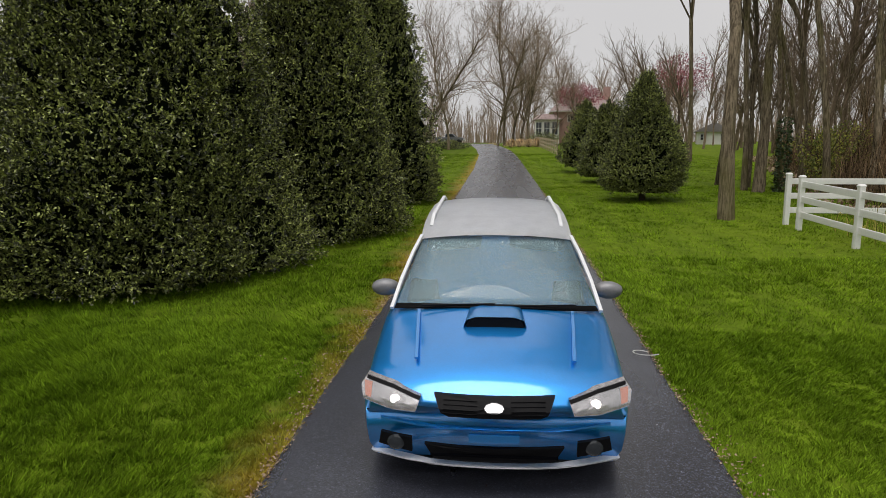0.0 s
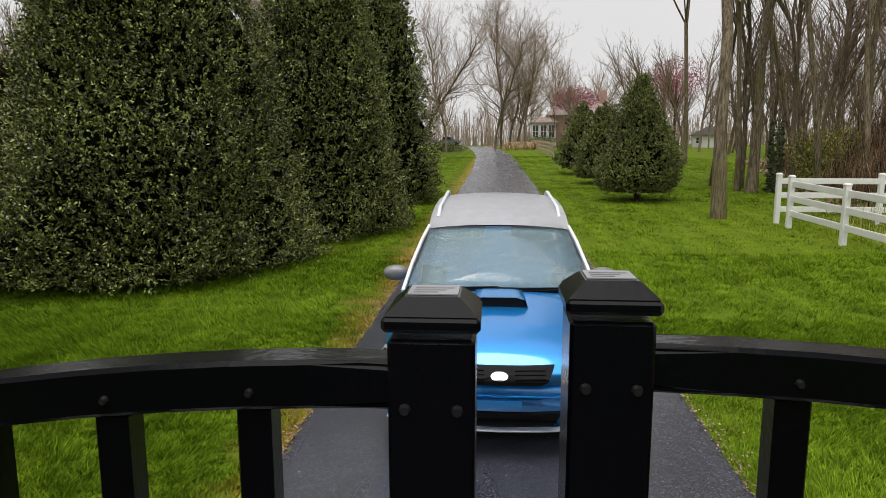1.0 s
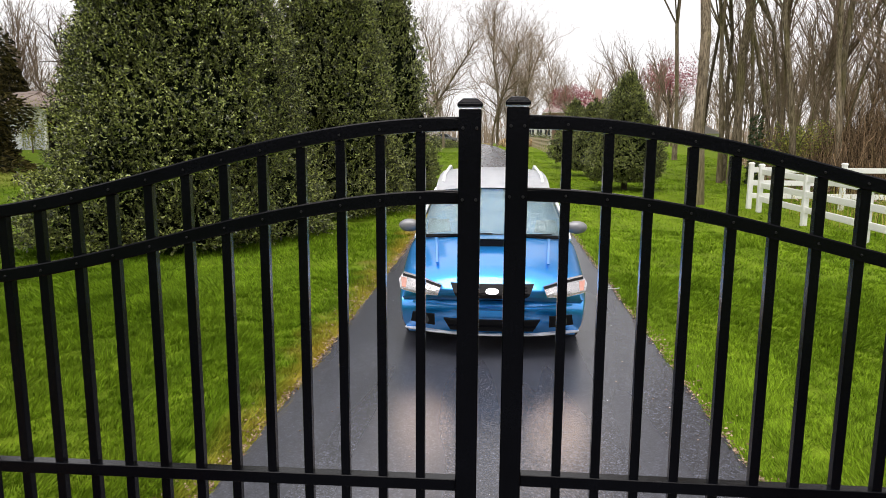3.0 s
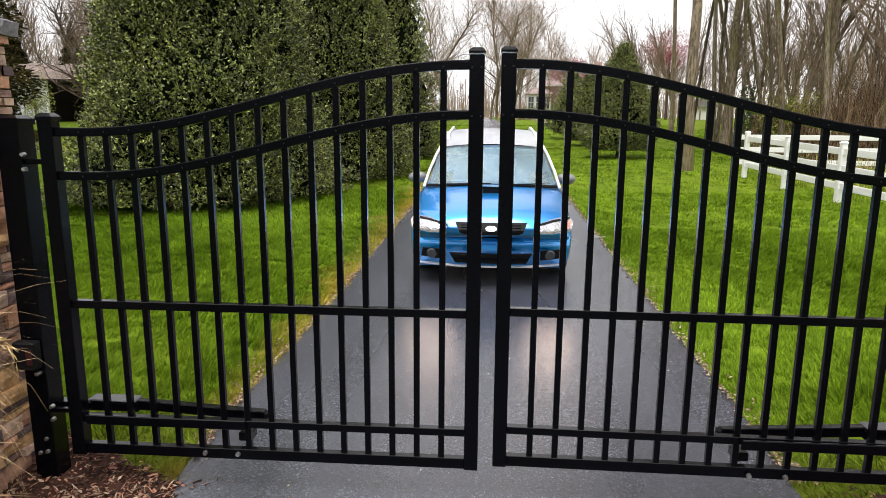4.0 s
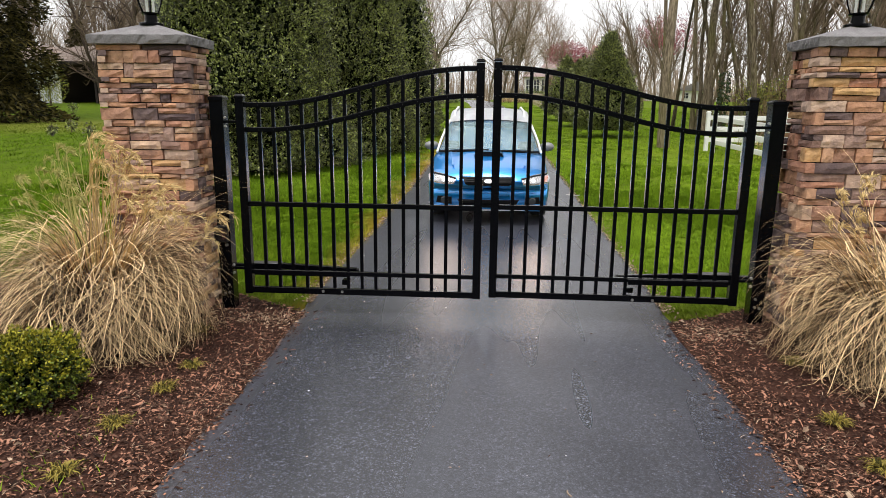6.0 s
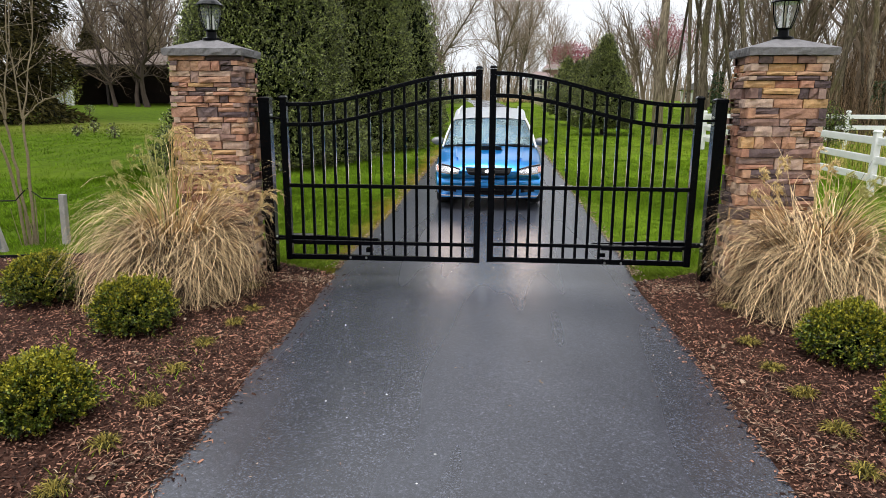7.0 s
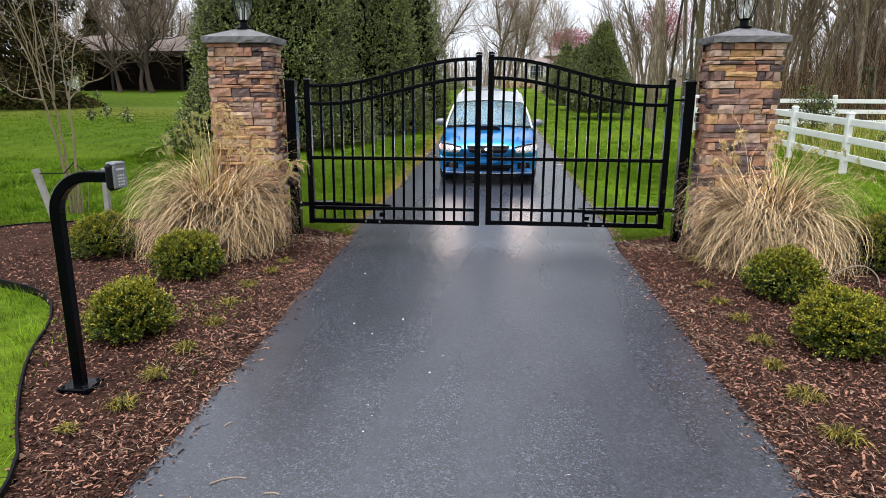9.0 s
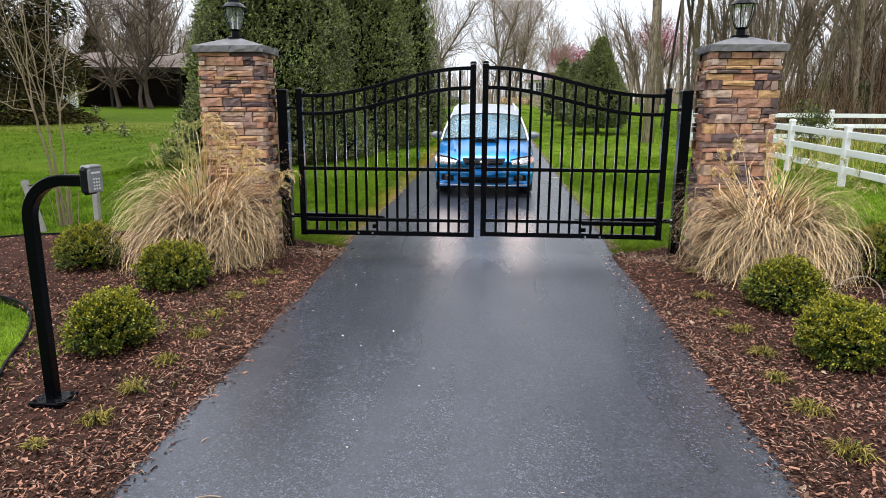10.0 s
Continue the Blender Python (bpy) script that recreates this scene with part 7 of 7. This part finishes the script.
def build_crape(x, y):
    """Three smooth stems from one stool, forking at chest height into long whips."""
    rng = np.random.default_rng(55)
    g = thing("young_tree", "bare young multi-stemmed tree with smooth pale stems", "tree", (x, y, gz(x, y)))
    across, deep = np.array([0.83, 0.55, 0.0]), np.array([-0.55, 0.83, 0.0])

    def curve(points, r0, r1, shift, steps=10):
        pts = np.array([across * u + np.array([0, 0, z]) for u, z in points])
        t = np.linspace(0, 1, len(pts))
        f = np.linspace(0, 1, steps + 1)
        p = np.stack([np.interp(f, t, pts[:, k]) for k in range(3)], -1)
        p[1:-1] = (p[:-2] + p[1:-1] * 2 + p[2:]) / 4
        p += deep * (shift[0] + (shift[1] - shift[0]) * f)[:, None] + rng.normal(0, 0.007, p.shape) * np.minimum(f * 4, 1)[:, None]
        r = r0 + (r1 - r0) * f
        return p, [(*p[k], *p[k + 1], r[k], r[k + 1]) for k in range(steps)]

    forks = (
        (((-0.05, -0.1), (-0.10, 0.9), (-0.22, 1.6)), ((-0.33, 2.2), (-0.58, 2.75), (-0.95, 3.1)), ((-0.28, 2.0), (-0.36, 2.5), (-0.52, 3.5)), ((-0.24, 2.1), (-0.2, 2.7), (-0.36, 3.8)), ((-0.4, 1.62), (-0.62, 1.75), (-0.98, 2.1))),
        (((0.0, -0.1), (-0.04, 0.8), (-0.10, 1.6)), ((-0.06, 2.0), (0.04, 2.5), (0.16, 3.6)), ((-0.12, 2.1), (-0.20, 2.8), (-0.15, 3.9)), ((-0.18, 1.9), (-0.32, 2.5), (-0.7, 3.4))),
        (((0.06, -0.1), (0.07, 0.9), (0.08, 1.6)), ((0.19, 2.1), (0.31, 2.7), (0.43, 3.7)), ((0.20, 1.72), (0.36, 1.86), (0.56, 1.9)), ((0.06, 2.1), (0.02, 2.7), (0.22, 3.8))),
    )
    for k, (main, *whips) in enumerate(forks):
        depth = (-0.10, 0.02, 0.10)[k]
        _, rows = curve(main, 0.021, 0.015, (0.0, depth))
        st = part("stem", np_mesh("stem", *chain(rows, 7), PALE_STEM, True), None, g)
        for w in whips:
            to = depth + rng.uniform(-0.3, 0.3)
            line, rows = curve((main[-1], *w), 0.0115, 0.0045, (depth, to), 12)
            part("branch", np_mesh("branch", *chain(rows, 5), PALE_STEM, True), None, st)
            fine = []
            for _ in range(11):
                f = rng.uniform(0.25, 1.0)
                a = line[int(f * 12)]
                d = rng.normal(0, 0.6, 3) + np.array([0, 0, 0.75])
                d /= np.linalg.norm(d)
                b = a + d * rng.uniform(0.12, 0.45)
                c = b + (d + np.array([0, 0, 0.3])) * rng.uniform(0.08, 0.25)
                fine += [(*a, *b, 0.0042, 0.003), (*b, *c, 0.003, 0.002)]
            part("twig_crown", np_mesh("twig_crown", *tubes(fine, 3), PALE_STEM), None, st)
    for _ in range(12):
        a = np.array([*rng.normal(0, 0.07, 2), -0.05])
        b = a + np.array([*rng.normal(0, 0.06, 2), rng.uniform(0.3, 0.75)])
        part("basal_shoot", rod(bmesh.new(), tuple(a), tuple(b), 0.006, 0.003, 5), PALE_STEM, g)


build_crape(-5.97, 1.22)

# ---- buildings and vehicles beyond ----


def build_barn():
    g = thing("open_barn", "long dark open barn with pale end bay and weathered roof", "barn", (-44, 60, gz(0, 60) - 0.1), turn=5)
    L, D, H, W = 19.0, 9.0, 4.1, 5.2
    part("back_wall", boxed((-W, D - 0.2, 0), (L, D, H + 1.0)), OLD_WOOD, g)
    part("floor", boxed((-W, 0, -0.2), (L, D, 0.05)), OLD_WOOD, g)
    part("end_wall", boxed((L - 0.2, 0, 0), (L, D - 0.2, H + 0.6)), OLD_WOOD, g)
    part("inner_wall", boxed((-0.15, 0.3, 0), (0.0, D - 0.2, H + 0.6)), OLD_WOOD, g)
    # closed end bay of pale sheets, turned a little towards the lawn
    for k in range(5):
        x = -W + k * W / 5
        part("wall_sheet", boxed((x, -0.9 + 0.16 * k, 0), (x + W / 5 - 0.02, -0.78 + 0.16 * k, H + 0.25)), PALE_TIN, g, "pale grey metal sheet")
    part("corner_board", boxed((-0.02, -0.3, 0), (0.22, -0.1, H)), WHITE_PAINT, g)
    for k in range(1, 6):
        x = k * (L - 0.6) / 5
        part("post", boxed((x - 0.12, 0, 0), (x + 0.12, 0.24, H)), OLD_WOOD, g)
    part("beam", boxed((0.2, 0, H - 0.3), (L, 0.25, H + 0.1)), OLD_WOOD, g)
    part("fascia", boxed((0.2, -1.02, H - 0.1), (L + 0.4, -0.94, H + 0.12)), OLD_WOOD, g)
    for k in range(20):
        w = (L + W + 0.8) / 20
        x = -W - 0.4 + k * w
        bm = bmesh.new()
        sag = 0.10 * math.sin(k * 1.7)
        vs = [bm.verts.new(p) for p in ((x, -1.0, H + 0.12), (x + w - 0.03, -1.0, H + 0.12), (x + w - 0.03, D * 0.55, H + 2.0 + sag), (x, D * 0.55, H + 2.0 + sag), (x, D + 0.6, H + 0.8), (x + w - 0.03, D + 0.6, H + 0.8))]
        bm.faces.new(vs[:4])
        bm.faces.new((vs[3], vs[2], vs[5], vs[4]))
        bmesh.ops.solidify(bm, geom=list(bm.faces), thickness=0.06)
        part("roof_sheet", bm, TIN, g)
    return g


def window(parent, x0, x1, z0, z1, y):
    w = part("window", boxed((x0, y - 0.06, z0), (x1, y + 0.04, z1)), WHITE_PAINT, parent)
    n = 2
    for i in range(n):
        for j in range(n):
            a = x0 + 0.09 + i * (x1 - x0 - 0.12) / n
            b = z0 + 0.09 + j * (z1 - z0 - 0.12) / n
            part("pane", boxed((a, y - 0.075, b), (a + (x1 - x0 - 0.12) / n - 0.06, y - 0.062, b + (z1 - z0 - 0.12) / n - 0.06)), PANE, w)


def hip_roof(x0, x1, y0, y1, z0, z1, inset, mid):
    bm = bmesh.new()
    v = [bm.verts.new(p) for p in ((x0, y0, z0), (x1, y0, z0), (x1, y1, z0), (x0, y1, z0), (x0 + inset, mid, z1), (x1 - inset, mid, z1))]
    for f in ((0, 1, 5, 4), (1, 2, 5), (2, 3, 4, 5), (3, 0, 4), (3, 2, 1, 0)):
        bm.faces.new([v[i] for i in f])
    return bm


def build_house():
    g = thing("house", "pinkish brick house with white bay and faded roof", "house", (15.0, 118, gz(0, 118) - 0.1), turn=-4)
    part("wall", boxed((-5.0, 0, 0), (6.5, 9, 6.0)), BRICK, g)
    part("roof", hip_roof(-5.6, 7.1, -0.6, 9.6, 5.9, 8.4, 2.2, 4.5), ROOF, g, "faded pinkish shingle roof")
    part("eaves", boxed((-5.65, -0.65, 5.7), (7.15, 9.65, 5.9)), WHITE_PAINT, g)
    bay = part("bay", boxed((-8.2, -2.2, 0), (-3.9, 2.0, 4.3), 0.05), WHITE_PAINT, g, "white bay with tall windows")
    part("bay_roof", hip_roof(-8.6, -3.5, -2.6, 2.2, 4.3, 5.4, 1.4, 0.0), ROOF, bay)
    for k in range(3):
        window(g, -8.0 + k * 1.4, -6.9 + k * 1.4, 1.6, 3.9, -2.25)
    for x in (-2.5, 1.0, 4.5):
        window(g, x, x + 1.2, 3.9, 5.3, -0.02)
    for x in (0.6, 4.5):
        window(g, x, x + 1.2, 1.2, 2.9, -0.02)
    part("chimney", boxed((4.0, 3.5, 6.5), (5.2, 4.7, 10.2), 0.03), BRICK, g)


def build_cottage():
    g = thing("cottage", "small pale gabled cottage beyond the far lawn", "house", (33.5, 104, gz(0, 104) - 0.1), turn=-14)
    part("wall", boxed((-2.4, 0, 0), (2.4, 5, 2.1)), WHITE_PAINT, g)
    bm = prism([(-2.9, 2.0), (2.9, 2.0), (0, 3.5)], -0.4, 5.4)
    part("roof", bm, material("grey_shingle", (0.2, 0.18, 0.18), 0.9), g)
    for x in (-2.0, 0.9):
        window(g, x, x + 1.0, 0.7, 1.7, -0.02)


def build_truck():
    g = thing("pickup_truck", "dark grey pickup truck parked side-on at the drive's end", "truck", (-9.3, 130, gz(0, 130) + 0.05), turn=-6)
    dark = material("dark_truck_paint", (0.13, 0.13, 0.14), 0.35, coat=0.6)
    part("body", prism([(-2.9, 0.55), (2.85, 0.55), (2.9, 0.95), (2.75, 1.12), (1.4, 1.2), (-2.9, 1.2)], -0.95, 0.95, 0.05), dark, g)
    cab = part("cab", prism([(-0.9, 1.2), (1.45, 1.2), (0.75, 1.85), (-0.7, 1.87)], -0.82, 0.82, 0.05), dark, g)
    part("side_window", prism([(-0.7, 1.27), (1.1, 1.27), (0.62, 1.75), (-0.58, 1.77)], -0.84, -0.815), PANE, cab)
    part("windscreen", quad_sheet((1.5, -0.75, 1.22), (1.5, 0.75, 1.22), (0.82, 0.7, 1.83), (0.82, -0.7, 1.83), (0.05, 0, 0.03)), PANE, cab)
    part("bumper", boxed((2.86, -0.9, 0.5), (3.02, 0.9, 0.75), 0.04), CHROME, g)
    for x in (-1.9, 1.9):
        for y in (-0.86, 0.86):
            bm = lathe([(0.2, -0.12), (0.37, -0.12), (0.39, 0.0), (0.37, 0.12), (0.2, 0.12)], 18)
            bmesh.ops.transform(bm, matrix=Matrix.Translation((x, y, 0.39)) @ Matrix.Rotation(math.radians(90), 4, "X"), verts=bm.verts)
            part("wheel", bm, RUBBER, g)


def build_far_garden():
    build_leafy("clipped_hedge", "low dark green rounded hedge at the drive's end", -5.4, 77, 2.0, 0.55, 0.5, 4200, 0.14, HOLLY, 831, "hedge")
    build_leafy("clipped_hedge", "dark clipped hedge before the bay window", 7.6, 104, 2.8, 1.0, 0.9, 4200, 0.16, HOLLY, 832, "hedge")
    for k, (x, y) in enumerate(((1.9, 86), (3.1, 88), (4.3, 86.5), (5.4, 88))):
        g = thing("ornamental_grass", "far clump of dry tan ornamental grass", "ornamental grass", (x, y, gz(x, y)), group="far grasses")
        rng = np.random.default_rng(840 + k)
        p = arching(rng, 500, 1.1, 1.1, 0.2, 6)
        part("foliage", ribbon(p, rng.uniform(0.012, 0.02, len(p)), DRY, "foliage"), None, g)
    build_fence("pale timber rail fence beside the far lawn", (5.25, 57), (5.9, 99), 15, (0.35, 0.75, 1.15), FENCE_WOOD, 1.35, "timber fences")


build_barn()
build_house()
build_cottage()
build_truck()
build_far_garden()
